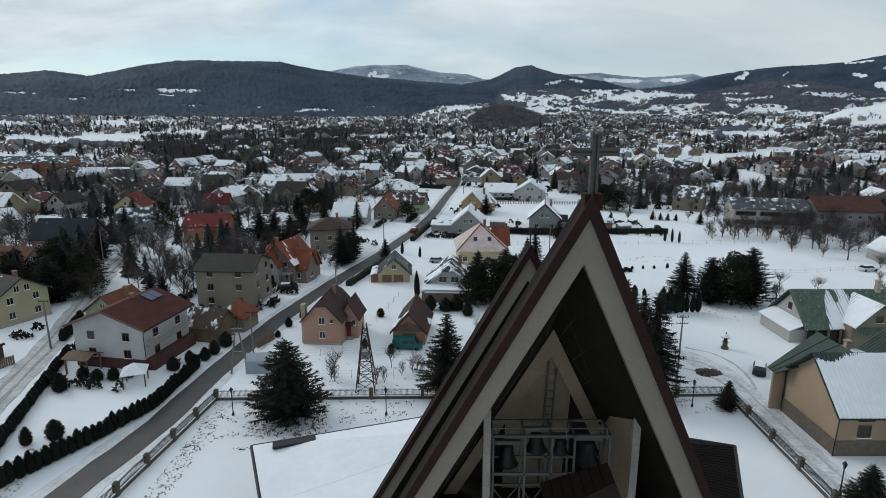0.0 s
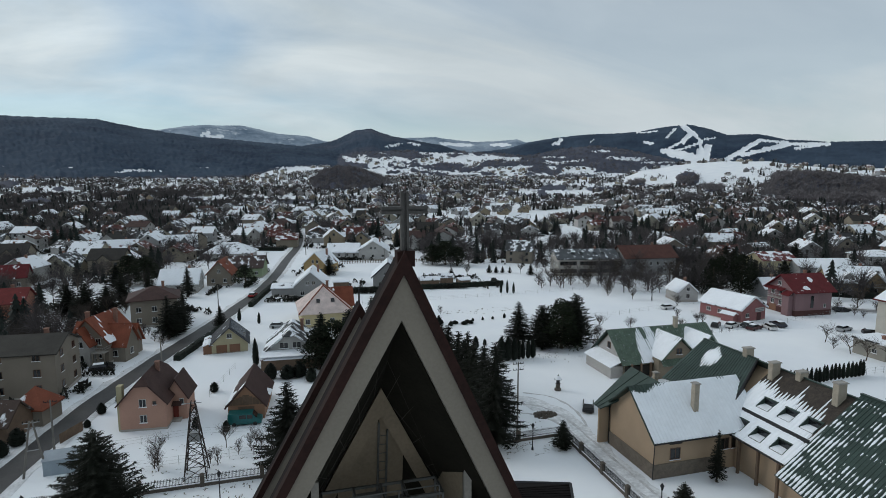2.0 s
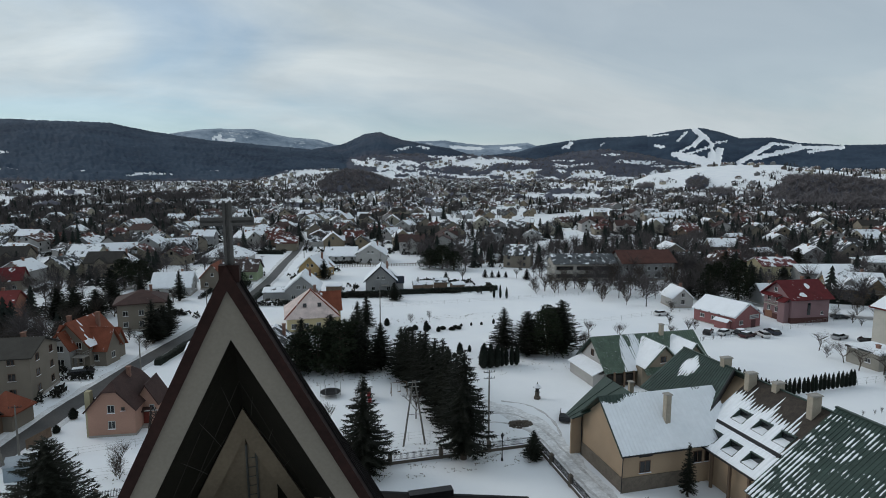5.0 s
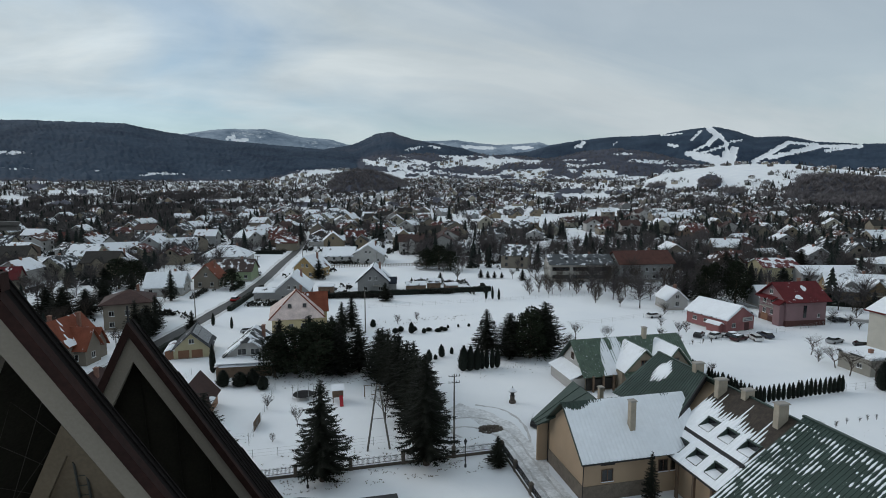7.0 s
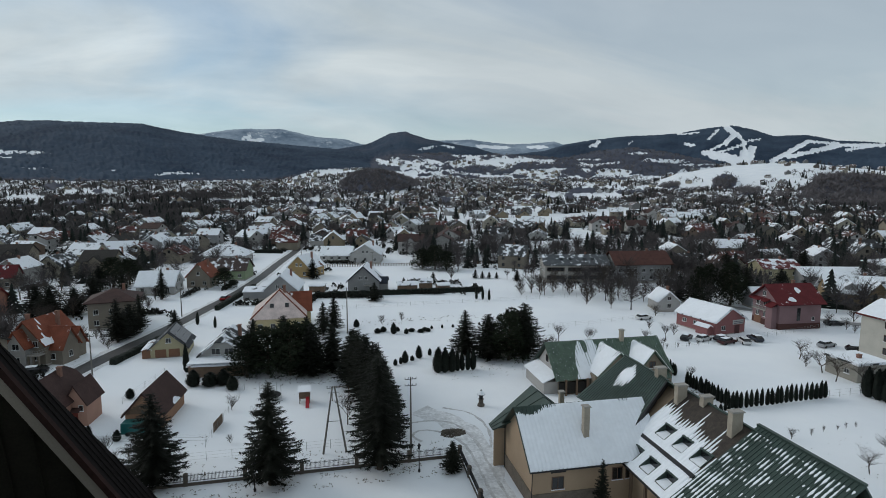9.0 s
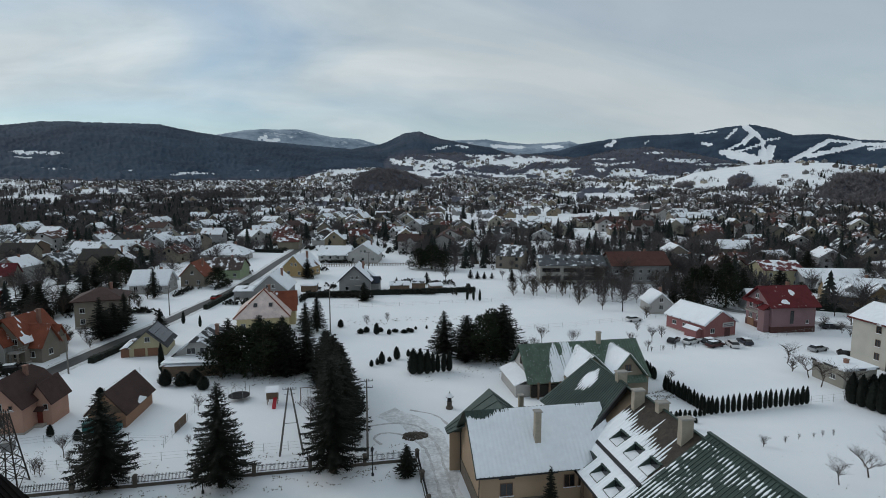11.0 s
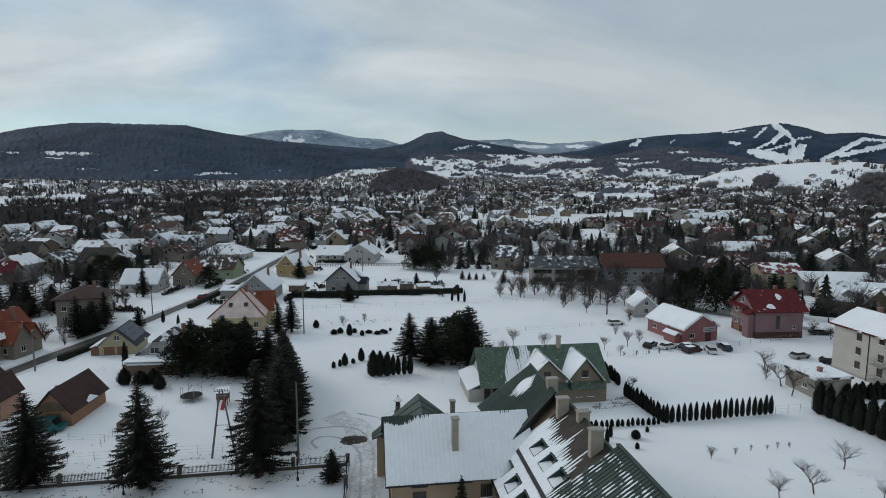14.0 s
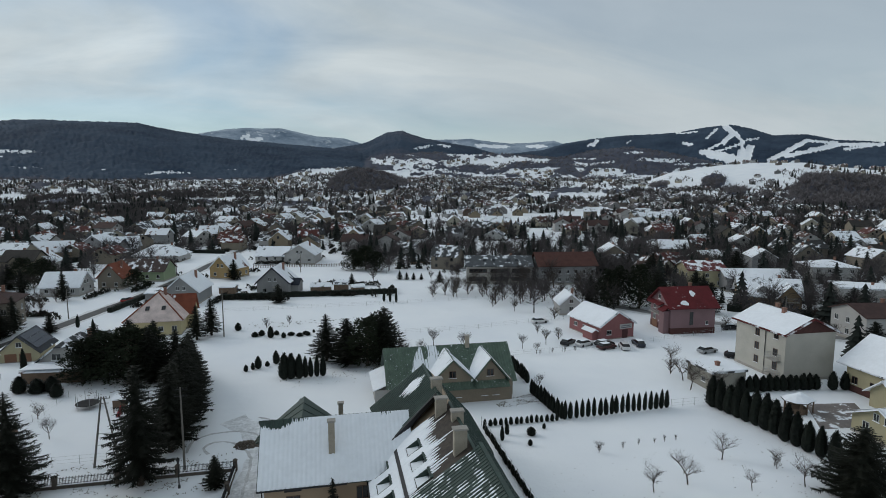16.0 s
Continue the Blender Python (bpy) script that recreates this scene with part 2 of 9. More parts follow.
# ridges: distance, how far in front the slope begins, wooded share, share of leafless wood, crest (bearing, elevation seen from the valley floor)
RIDGES = [
    (2450, 0.45, 0.97, 0.12, [(-70, 2.5), (-45, 2.5), (-36.5, 2.8), (-34, 3.15), (-31, 2.85), (-27.1, 3.8), (-24.5, 4.25), (-21.9, 4.35), (-15.7, 4.4), (-14, 4.05), (-11.7, 3.7), (-7.9, 3.2), (-3.9, 2.95), (-0.7, 2.7), (3.6, 2.35), (8, 1.4), (14, -1)]),
    (4300, 0.75, 0.60, 0.3, [(-24, 1), (-14, 3.2), (-11.5, 3.8), (-8.8, 4.3), (-7.3, 4.45), (-3.8, 4.5), (-0.7, 3.85), (2, 3.65), (3.6, 3.2), (7, 2.95), (10.2, 3.55), (12.5, 3.6), (14.4, 3.7), (16.4, 3.37), (18, 3.2), (20.7, 3.3), (22.4, 3.4), (23.4, 3.1), (30, 2.6), (40, 2.2)]),
    (2750, 0.55, 0.95, 0.3, [(-3, -1), (0, 1.6), (1.4, 2.6), (3.6, 2.95), (4.7, 3.3), (6.4, 4.1), (7.9, 4.3), (9.1, 3.85), (10.2, 3.55), (12.5, 3.15), (14.7, 2.8), (16.4, 2.3), (18, 1.9), (22, 1.5), (30, 0.6), (36, -1)]),
    (3350, 0.62, 0.93, 0.1, [(10, -1), (12, 1.2), (18, 2.1), (21.3, 2.45), (23.4, 3.05), (26.1, 3.45), (28.6, 3.7), (33.5, 3.85), (35.9, 4.25), (37, 4.35), (37.6, 4.5), (39.4, 4.05), (41.2, 3.4), (43.6, 3.4), (45.6, 2.9), (48.9, 2.6), (60, 2.5), (75, 2.4)]),
    (1450, 0.62, 0.03, 0.8, [(27, -2), (29, -0.8), (31.8, -0.3), (33.7, 0.45), (37.4, 1.05), (40.5, 1.28), (44.2, 1.22), (46.1, 0.9), (49, 0.6), (75, 0.5)]),
    (1950, 0.66, 0.96, 0.9, [(-70, 0.8), (-40, 0.9), (-26, 1.1), (-15, 1.1), (-4, 1.0), (-1, 0.6), (3, -0.4), (8, -2)]),
    (1650, 0.55, 0.12, 0.8, [(-8, -1.5), (-5, -0.2), (-2, 0.45), (1, 0.75), (3.5, 0.8), (6, 0.3), (9, -1.2)]),
    (2200, 0.55, 0.46, 0.7, [(-6, -1), (-2, 0.8), (3, 1.5), (7, 2.1), (12, 2.2), (17, 2.1), (21, 1.85), (24, 1.5), (30, 1.0), (36, -1)]),
    (2300, 0.66, 0.93, 0.7, [(17, -1), (21.3, 1.5), (24, 1.85), (26.6, 2.35), (29.2, 2.6), (30.7, 2.45), (32.6, 2.15), (35.1, 1.6), (37.9, 0.9), (42, -1)]),
    (1180, 0.80, 1.0, 1.0, [(0.6, -2.5), (1.8, -0.7), (2.8, 0.05), (4.2, 0.42), (6.0, 0.25), (8, -0.4), (9.4, -1.0), (11, -2.5)]),
    (980, 0.84, 1.0, 1.0, [(42.6, -3), (44.0, -1.2), (44.6, -0.3), (46.5, -0.2), (48.7, -0.4), (52, -0.8), (60, -1.4), (75, -2)]),
]


def polar(x, y):
    dx, dy = np.asarray(x, float) - OX, np.asarray(y, float) - OY
    return np.hypot(dx, dy), np.degrees(np.arctan2(dx, dy))


def terrain(x, y):
    """Height, wooded share (0 to 1) and the elevation at which a place shows."""
    r, az = polar(x, y)
    h = 52 * smooth(420, 2300, r) + 14 * (fbm(x / 420, y / 420, 3) - 0.5) * smooth(350, 1100, r)
    wood, bare = 0.30 * np.ones_like(h), 0.85 * np.ones_like(h)
    for k, (r0, s, w, lb, crest) in enumerate(RIDGES):
        bearing, elev = [c[0] for c in crest], [c[1] for c in crest]
        rr = r0 * (1 + 0.10 * (fbm(az / 9, az * 0 + k, 11 + k, 2) - 0.5))
        e = np.interp(az, bearing, elev)
        e = e + 0.07 * (fbm(az * 1.3, r / 700 + k, 5 + k, 3) - 0.5)
        top = rr * np.tan(np.radians(e)) + EYE
        shape = smooth(s * rr, rr, r) * (1 - (0.35 if r0 > 1300 else 0.6) * smooth(rr, rr * 1.35, r))
        spur = 1 + 0.16 * (fbm(az / 3.2, r / 500, 21 + k, 3) - 0.5) * smooth(s * rr, (0.5 + 0.5 * s) * rr, r) * (1 - smooth((0.4 + 0.6 * s) * rr, rr, r))
        hk = top * shape * spur
        take = smooth(-6, 6, hk - h)
        h = np.maximum(h, hk)
        wood, bare = wood * (1 - take) + w * take, bare * (1 - take) + lb * take
    return h, wood, bare


# ski runs: bearing and elevation of their ends, and width in degrees
RUNS = [(36.8, 4.2, 36.1, 3.4, .12), (37.5, 4.4, 38.2, 3.73, .26), (38.2, 3.8, 37.5, 3.02, .24), (37.5, 3.05, 36.2, 2.4, .13), (38.1, 4.0, 38.9, 3.13, .13), (38.9, 3.13, 40.1, 3.28, .09), (38.9, 3.1, 39.0, 2.25, .11), (39.0, 2.9, 37.0, 2.2, .15),
        (39.0, 2.25, 38.8, 1.1, .28), (36.0, 2.2, 38.3, 1.67, .36), (39.6, 2.6, 39.5, 1.3, .22), (36.5, 1.9, 38.6, 1.3, .32)]
RUNS_EAST = [(41.2, 1.4, 43.7, 2.95, .24), (43.7, 2.95, 45.7, 2.75, .15), (42.5, 1.75, 45.7, 2.55, .26), (45.7, 2.6, 48.6, 2.5, .2), (46.4, 2.2, 48.0, 2.4, .15), (26.2, 3.0, 26.5, 3.35, .2), (26.0, 3.1, 25.7, 2.9, .1), (29.3, 3.1, 29.6, 3.35, .1), (34.3, 3.0, 34.8, 2.9, .2), (33.5, 3.85, 35.2, 4.0, .07)]
# open snowfields on the slopes and across the valley: bearing, elevation, half widths, rise to the east
FIELDS_WEST = [(-24.5, 1.9, 2.1, .19, 0), (-25.8, 1.5, 1.0, .09, 0), (-24.0, .62, 1.3, .08, 0), (-18.1, .45, .6, .06, 0), (-13.2, .25, 1.9, .15, .03), (-8.0, .55, .7, .05, 0), (-28.6, 1.9, .8, .10, 0), (-32.5, 1.1, .9, .07, .05), (-36.0, 1.5, 1.2, .07, 0)]
FIELDS_FLOOR = [(-30.2, -1.0, 1.6, .16, 0), (-27.2, 0, 1.4, .13, 0), (-31.0, -2.0, 2.6, .40, .02), (-28.0, -1.85, 1.6, .24, .03), (-25.2, -1.8, 1.9, .25, .06), (-37.2, -.8, 1.6, .2, 0), (-36.0, -2.15, 2.2, .24, 0), (-19.0, -1.45, 1.5, .24, 0), (27.5, -1.1, 4.0, .16, 0), (20.5, -1.75, 3.6, .13, 0), (36.5, -1.7, 3.0, .2, 0), (42.5, -1.5, 2.0, .2, 0)]
FIELDS_MID = [(0.4, .62, 1.9, .12, .02), (6.9, 1.75, .5, .32, 0), (8.2, 1.45, 1.3, .22, -.18), (10.0, .98, 2.3, .13, -.22), (6.0, 1.3, .9, .13, 0), (9.5, -.05, 1.2, .09, 0), (10.6, 1.5, 1.1, .15, -.2), (12.2, 1.12, 1.3, .10, -.1), (13.6, .35, 2.0, .19, -.1), (16.5, .05, 1.7, .13, 0), (14.5, 2.02, 1.9, .18, .03), (18.8, 1.6, 2.7, .24, 0), (16.2, 1.4, 1.3, .2, -.1)]
FIELDS_EAST = [(21.2, 1.6, 1.6, .14, 0), (22.5, .75, 1.4, .12, 0), (25.6, 1.65, 1.3, .10, 0), (27.4, 1.25, 1.3, .13, .12), (30.2, 2.2, 1.0, .11, 0), (32.7, 1.45, 2.5, .2, -.05), (35.4, 1.1, 1.7, .11, 0), (10.0, 2.85, 1.0, .13, .2), (12.0, 3.0, .7, .15, -.2), (38.6, .55, 5.4, .58, .06)]


def cleared(az, el, fields, soft=0.35):
    """How far a bearing and elevation lies inside one of the open fields, with ragged edges."""
    rag = 0.9 * (fbm(az * 1.7, el * 5.0, 71, 4) - 0.5)
    m = np.zeros_like(az)
    for a0, e0, ha, he, rise in fields:
        d = np.hypot((az - a0) / ha, (el - e0 - rise * (az - a0)) / he) + rag
        m = np.maximum(m, smooth(1.0 + soft * 0.5, 1.0 - soft * 0.5, d))
    return m


def seen(x, y, h):
    r, az = polar(x, y)
    return r, az, np.degrees(np.arctan2(h - EYE, np.maximum(r, 1)))


def open_land(x, y, h):
    """Fields without houses or trees."""
    r, az, el = seen(x, y, h)
    return cleared(az, el, FIELDS_WEST + FIELDS_FLOOR + FIELDS_MID + FIELDS_EAST) * (r > 650)


def wooded(x, y, h, wood):
    r, az, el = seen(x, y, h)
    n = 0.6 * fbm(az / 1.6, el / 0.45, 41, 4) + 0.4 * fbm(x / 160, y / 160, 31, 4)
    f = smooth(-0.05, 0.05, n - (0.92 - wood * 0.84))
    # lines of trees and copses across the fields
    lines = smooth(0.60, 0.64, fbm(az * 5.5, el * 15 + az * 0.3, 63, 4)) * smooth(900, 1300, r)
    f = f * (1 - cleared(az, el, FIELDS_WEST + FIELDS_MID + FIELDS_EAST) * (1 - lines) * (r > 1000) * (r < 3000))
    for a0, e0, a1, e1, wd in RUNS + RUNS_EAST:
        u = np.clip(((az - a0) * (a1 - a0) + (el - e0) * (e1 - e0)) / ((a1 - a0) ** 2 + (e1 - e0) ** 2), 0, 1)
        dd = np.hypot(az - a0 - u * (a1 - a0), (el - e0 - u * (e1 - e0)) * 1.6) + 0.22 * (fbm(az * 6, el * 6, 73, 4) - 0.5)
        f = f * (1 - smooth(1.35, 1.1, dd / wd) * (r > 2500))
    rag = 1.2 * (fbm(x / 60, y / 60, 15, 4) - 0.5)
    for a0, r0, ha, hr_ in ((37.5, 1180, 0.9, 60), (39.5, 1000, 0.9, 50), (33.2, 1130, 0.7, 45), (27.5, 1500, 2.0, 60)):
        f = np.maximum(f, 0.95 * smooth(1.2, 0.9, np.hypot((az - a0) / ha, (r - r0) / hr_) + rag))
    far_patch = cleared(az, el, [(-6.5, 3.45, .9, .13, .05), (-7.1, 3.7, .4, .13, .3), (16.3, 3.0, 1.7, .17, -.06), (20.8, 2.95, .9, .16, 0)])
    f = np.where((r > 3650) & (az < 34), (0.58 + 0.3 * smooth(0.35, 0.65, n)) * (1 - far_patch), f)
    return f * smooth(620, 850, r)


azs = np.concatenate([np.arange(-180, -46, 2.0), np.arange(-46, 60, 0.1), np.arange(60, 180, 2.0)])
rad = np.concatenate([np.linspace(4, 380, 40), np.geomspace(395, 4900, 280)])
AA, RR = np.meshgrid(np.radians(azs), rad)
GX, GY = OX + RR * np.sin(AA), OY + RR * np.cos(AA)
GZ, GW, GB = terrain(GX, GY)
GF, G0 = wooded(GX, GY, GZ, GW), GZ
GZ = GZ + GF * 7 * smooth(700, 1100, RR) * (0.6 + 0.8 * lattice(np.round(GX / 7), np.round(GY / 7), 5))
nr, na = GX.shape
tv = np.stack([GX.ravel(), GY.ravel(), GZ.ravel()], 1)
tv = np.vstack([tv, [[OX, OY, 0]]])
idx = np.arange(nr * na).reshape(nr, na)
q = np.stack([idx[:-1, :], np.roll(idx, -1, 1)[:-1, :], np.roll(idx, -1, 1)[1:, :], idx[1:, :]], -1).reshape(-1, 4)[:, ::-1]
hub = [(nr * na, int(idx[0, k]), int(idx[0, (k + 1) % na])) for k in range(na)]
tme = bpy.data.meshes.new("ground")
tme.from_pydata(tv.tolist(), [], q.tolist() + hub)
tme.polygons.foreach_set("use_smooth", [True] * len(tme.polygons))
fa = tme.attributes.new("woods", "FLOAT", "POINT")
fa.data.foreach_set("value", np.append(GF.ravel(), 0.0).astype(np.float32))
# marks the farthest ridge, whose woods get frost and haze in their colour
fb = tme.attributes.new("frost_and_haze", "FLOAT", "POINT")
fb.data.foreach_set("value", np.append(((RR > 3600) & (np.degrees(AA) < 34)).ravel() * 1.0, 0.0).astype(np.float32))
fc = tme.attributes.new("leafless", "FLOAT", "POINT")
fc.data.foreach_set("value", np.append(GB.ravel(), 0.0).astype(np.float32))
ground = new("ground", tme)
tagged(ground, "snow-covered valley floor rising to wooded winter hills", "ground", kind="structure")


def ground_material():
    m = bpy.data.materials.new("snow_and_hazy_woods")
    m.use_nodes = True
    n, l = m.node_tree.nodes, m.node_tree.links
    b = n["Principled BSDF"]
    b.inputs["Roughness"].default_value, b.inputs["Specular IOR Level"].default_value = 0.9, 0.15
    geo = n.new("ShaderNodeNewGeometry")
    at = n.new("ShaderNodeAttribute")
    at.attribute_name = "woods"

    def noise_of(scale, detail=5, rough=0.55):
        t = n.new("ShaderNodeTexNoise")
        t.inputs["Scale"].default_value, t.inputs["Detail"].default_value, t.inputs["Roughness"].default_value = scale, detail, rough
        l.new(geo.outputs["Position"], t.inputs["Vector"])
        return t.outputs["Fac"]

    def ramp(src, a, b_, c0, c1):
        r = n.new("ShaderNodeValToRGB")
        r.color_ramp.elements[0].position, r.color_ramp.elements[1].position = a, b_
        r.color_ramp.elements[0].color, r.color_ramp.elements[1].color = (*c0, 1), (*c1, 1)
        l.new(src, r.inputs[0])
        return r.outputs[0]

    def mix(fac, a, b_):
        x = n.new("ShaderNodeMix")
        x.data_type = "RGBA"
        l.new(fac, x.inputs[0])
        l.new(a, x.inputs[6])
        l.new(b_, x.inputs[7])
        return x.outputs[2]

    snow = ramp(noise_of(0.05, 6), 0.3, 0.7, (0.78, 0.81, 0.85), (0.86, 0.88, 0.9))
    # blades and soil that show through thin snow in small specks
    specks = ramp(noise_of(2.2, 5, 0.7), 0.63, 0.70, (0, 0, 0), (1, 1, 1))
    where = ramp(noise_of(0.028, 3), 0.54, 0.66, (0, 0, 0), (1, 1, 1))
    mul = n.new("ShaderNodeMath")
    mul.operation = "MULTIPLY"
    l.new(specks, mul.inputs[0])
    l.new(where, mul.inputs[1])
    soil = ramp(noise_of(0.9), 0.4, 0.6, (0.10, 0.085, 0.055), (0.17, 0.14, 0.09))
    snow = mix(mul.outputs[0], snow, soil)
    # conifer colour with the blue haze of distance mixed in
    hazy_forest = ramp(noise_of(0.0045, 7, 0.68), 0.38, 0.62, (0.017, 0.033, 0.059), (0.043, 0.068, 0.103))
    # leafless wood stands in broad patches between the conifers, blued by the same painted haze
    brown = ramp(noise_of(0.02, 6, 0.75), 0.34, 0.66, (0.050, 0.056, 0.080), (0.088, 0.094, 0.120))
    lf = n.new("ShaderNodeAttribute")
    lf.attribute_name = "leafless"
    ladd = n.new("ShaderNodeMath")
    ladd.operation = "ADD"
    l.new(lf.outputs["Fac"], ladd.inputs[0])
    l.new(noise_of(0.0035, 5, 0.6), ladd.inputs[1])
    hazy_forest = mix(ramp(ladd.outputs[0], 0.78, 1.06, (0, 0, 0), (1, 1, 1)), hazy_forest, brown)
    # frosted trees on the farthest, highest ridge, with distance haze painted into their pale blue
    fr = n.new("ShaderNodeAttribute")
    fr.attribute_name = "frost_and_haze"
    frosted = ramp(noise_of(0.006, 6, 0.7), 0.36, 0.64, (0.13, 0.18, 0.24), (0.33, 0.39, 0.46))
    hazy_forest = mix(fr.outputs["Fac"], hazy_forest, frosted)
    # woods edge broken up, snow between trunks
    add = n.new("ShaderNodeMath")
    add.operation = "ADD"
    l.new(at.outputs["Fac"], add.inputs[0])
    sub = n.new("ShaderNodeMapRange")
    sub.inputs["To Min"].default_value, sub.inputs["To Max"].default_value = -0.42, 0.42
    l.new(noise_of(0.02, 6, 0.75), sub.inputs["Value"])
    l.new(sub.outputs[0], add.inputs[1])
    fac = ramp(add.outputs[0], 0.42, 0.58, (0, 0, 0), (1, 1, 1))
    l.new(mix(fac, snow, hazy_forest), b.inputs["Base Color"])
    bp = n.new("ShaderNodeBump")
    bp.inputs["Strength"].default_value, bp.inputs["Distance"].default_value = 0.5, 0.3
    l.new(noise_of(0.35, 5), bp.inputs["Height"])
    l.new(bp.outputs[0], b.inputs["Normal"])
    return m


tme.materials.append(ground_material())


def height(x, y):
    """Height of the bare ground, between the corners of its grid."""
    r, az = polar(x, y)
    i = np.clip(np.interp(az, azs, np.arange(na)), 0, na - 1.001)
    j = np.clip(np.interp(r, rad, np.arange(nr)), 0, nr - 1.001)
    i0, j0 = i.astype(int), j.astype(int)
    u, v = i - i0, j - j0
    return (G0[j0, i0] * (1 - u) + G0[j0, i0 + 1] * u) * (1 - v) + (G0[j0 + 1, i0] * (1 - u) + G0[j0 + 1, i0 + 1] * u) * v


def zat(x, y):
    if math.hypot(x - OX, y - OY) <= 350:
        return 0.0
    return float(height(np.array([x]), np.array([y]))[0])


# ---- roads ----
def strip(pts, width, z, jitter=0.0, seed=0, step=3.0):
    """A band along a smooth line through pts."""
    g, rnd, line = Geo(), random.Random(seed), []
    P = [Vector((*p, 0)) for p in pts]
    P = [P[0] * 2 - P[1]] + P + [P[-1] * 2 - P[-2]]
    for a, b, c, d in zip(P, P[1:], P[2:], P[3:]):
        k = max(2, int((c - b).length / step))
        for j in range(k):
            t = j / k
            line.append(0.5 * ((2 * b) + (c - a) * t + (2 * a - 5 * b + 4 * c - d) * t * t + (3 * b - a - 3 * c + d) * t ** 3))
    line.append(P[-2])
    rows = []
    for j, p in enumerate(line):
        t = (line[min(j + 1, len(line) - 1)] - line[max(j - 1, 0)]).normalized()
        s = Vector((t.y, -t.x, 0))
        zz = z + zat(p.x, p.y)
        wl_, wr_ = width / 2 + rnd.uniform(-jitter, jitter), width / 2 + rnd.uniform(-jitter, jitter)
        rows.append((p - s * wl_ + Vector((0, 0, zz)), p + s * wr_ + Vector((0, 0, zz))))
    for (a, b), (c, d) in zip(rows, rows[1:]):
        g.hexa([v - Vector((0, 0, 0.06)) for v in (a, b, d, c)], [a, b, d, c])
    return g


ROAD = [(-43, 10), (-41, 32), (-39.2, 47), (-38.0, 53.5), (-36.8, 58.7), (-35.6, 65), (-34.9, 72), (-34.0, 81.4), (-32.4, 92.8), (-30.0, 106.8), (-25.1, 127), (-17.2, 154.6), (-12.8, 173), (-7.6, 196), (-3.2, 225), (1.2, 266), (6.4, 309), (9.5, 360), (8, 420), (0, 520)]
LANE = [(-52, 40), (-57, 58), (-61.1, 72.3), (-64.2, 83.5), (-68.3, 96.8), (-83.0, 137.9), (-91, 165), (-110, 220), (-128, 280), (-150.4, 361.6), (-160, 430)]
solid("road_shoulder", strip(ROAD, 6.6, 0.05, 0.5, 4), TRODDEN, "trodden dirty snow along the roadside", "road shoulder", kind="structure")
solid("road", strip(ROAD, 3.7, 0.10, 0.12, 5), ASPHALT, "wet dark asphalt village road cleared of snow", "road", kind="structure")
solid("lane", strip(LANE, 4.6, 0.06, 0.3, 6), mat("lane_snow", (0.46, 0.465, 0.47), 0.8, 0, 0.4, 0.35, 2.0, 0.6), "side lane under packed and rutted snow", "road", kind="structure")
EAST = [(128, 160), (150, 128), (166, 113), (190, 95), (215, 78)]
solid("east_road_shoulder", strip(EAST, 7, 0.05, 0.4, 7), TRODDEN, "ploughed snow beside a side street", "road shoulder", kind="structure")
solid("east_road", strip(EAST, 3.4, 0.10, 0.15, 8), mat("slush", (0.22, 0.22, 0.22), 0.6, 0, 0.4, 0.4, 4, 0.3), "grey slushy side street between houses", "road", kind="structure")
DRIVE = [(41.5, 52), (41.3, 62), (41.5, 70), (42, 77), (40, 84), (36, 89)]
TRACK = mat("tyre_track", (0.30, 0.295, 0.29), 0.8, 0, 0.4, 0.8, 3.0, 0.6)
for k_, off in enumerate((-0.85, 0.85)):
    solid("tyre_track", strip([(x + off, y) for x, y in LANE], 0.55, 0.075, 0.15, 20 + k_), TRACK, "grey wheel rut in packed lane snow", "wheel rut", kind="structure")
for k_, line in enumerate(([(41.0, 50), (40.6, 62), (40.7, 70), (40.3, 76), (37.5, 80.5), (34.8, 81.2), (33.6, 79.6), (34.6, 77.6)], [(42.6, 50), (42.3, 62), (42.3, 70), (42.2, 77), (40.0, 83.2), (35.2, 84.4), (31.8, 82.4), (31.6, 78.5)], [(44.0, 74), (45.2, 80), (44.0, 86), (40, 89)])):
    solid("tyre_track", strip(line, 0.35, 0.05, 0.12, 30 + k_, 1.0), mat("yard_track", (0.54, 0.54, 0.545), 0.85, 0, 0.35, 1.0, 3.0, 0.6), "tyre track curving through yard snow", "wheel rut", kind="structure")
solid("driveway", strip(DRIVE, 4.2, 0.03, 0.35, 9, 1.5), mat("rutted_snow", (0.69, 0.70, 0.715), 0.85, 0, 0.35, 0.6, 2.2, 0.8), "driveway of rutted, driven snow", "driveway", kind="structure")

# ---- houses ----
WINDOWS = {}
PLOTS = []


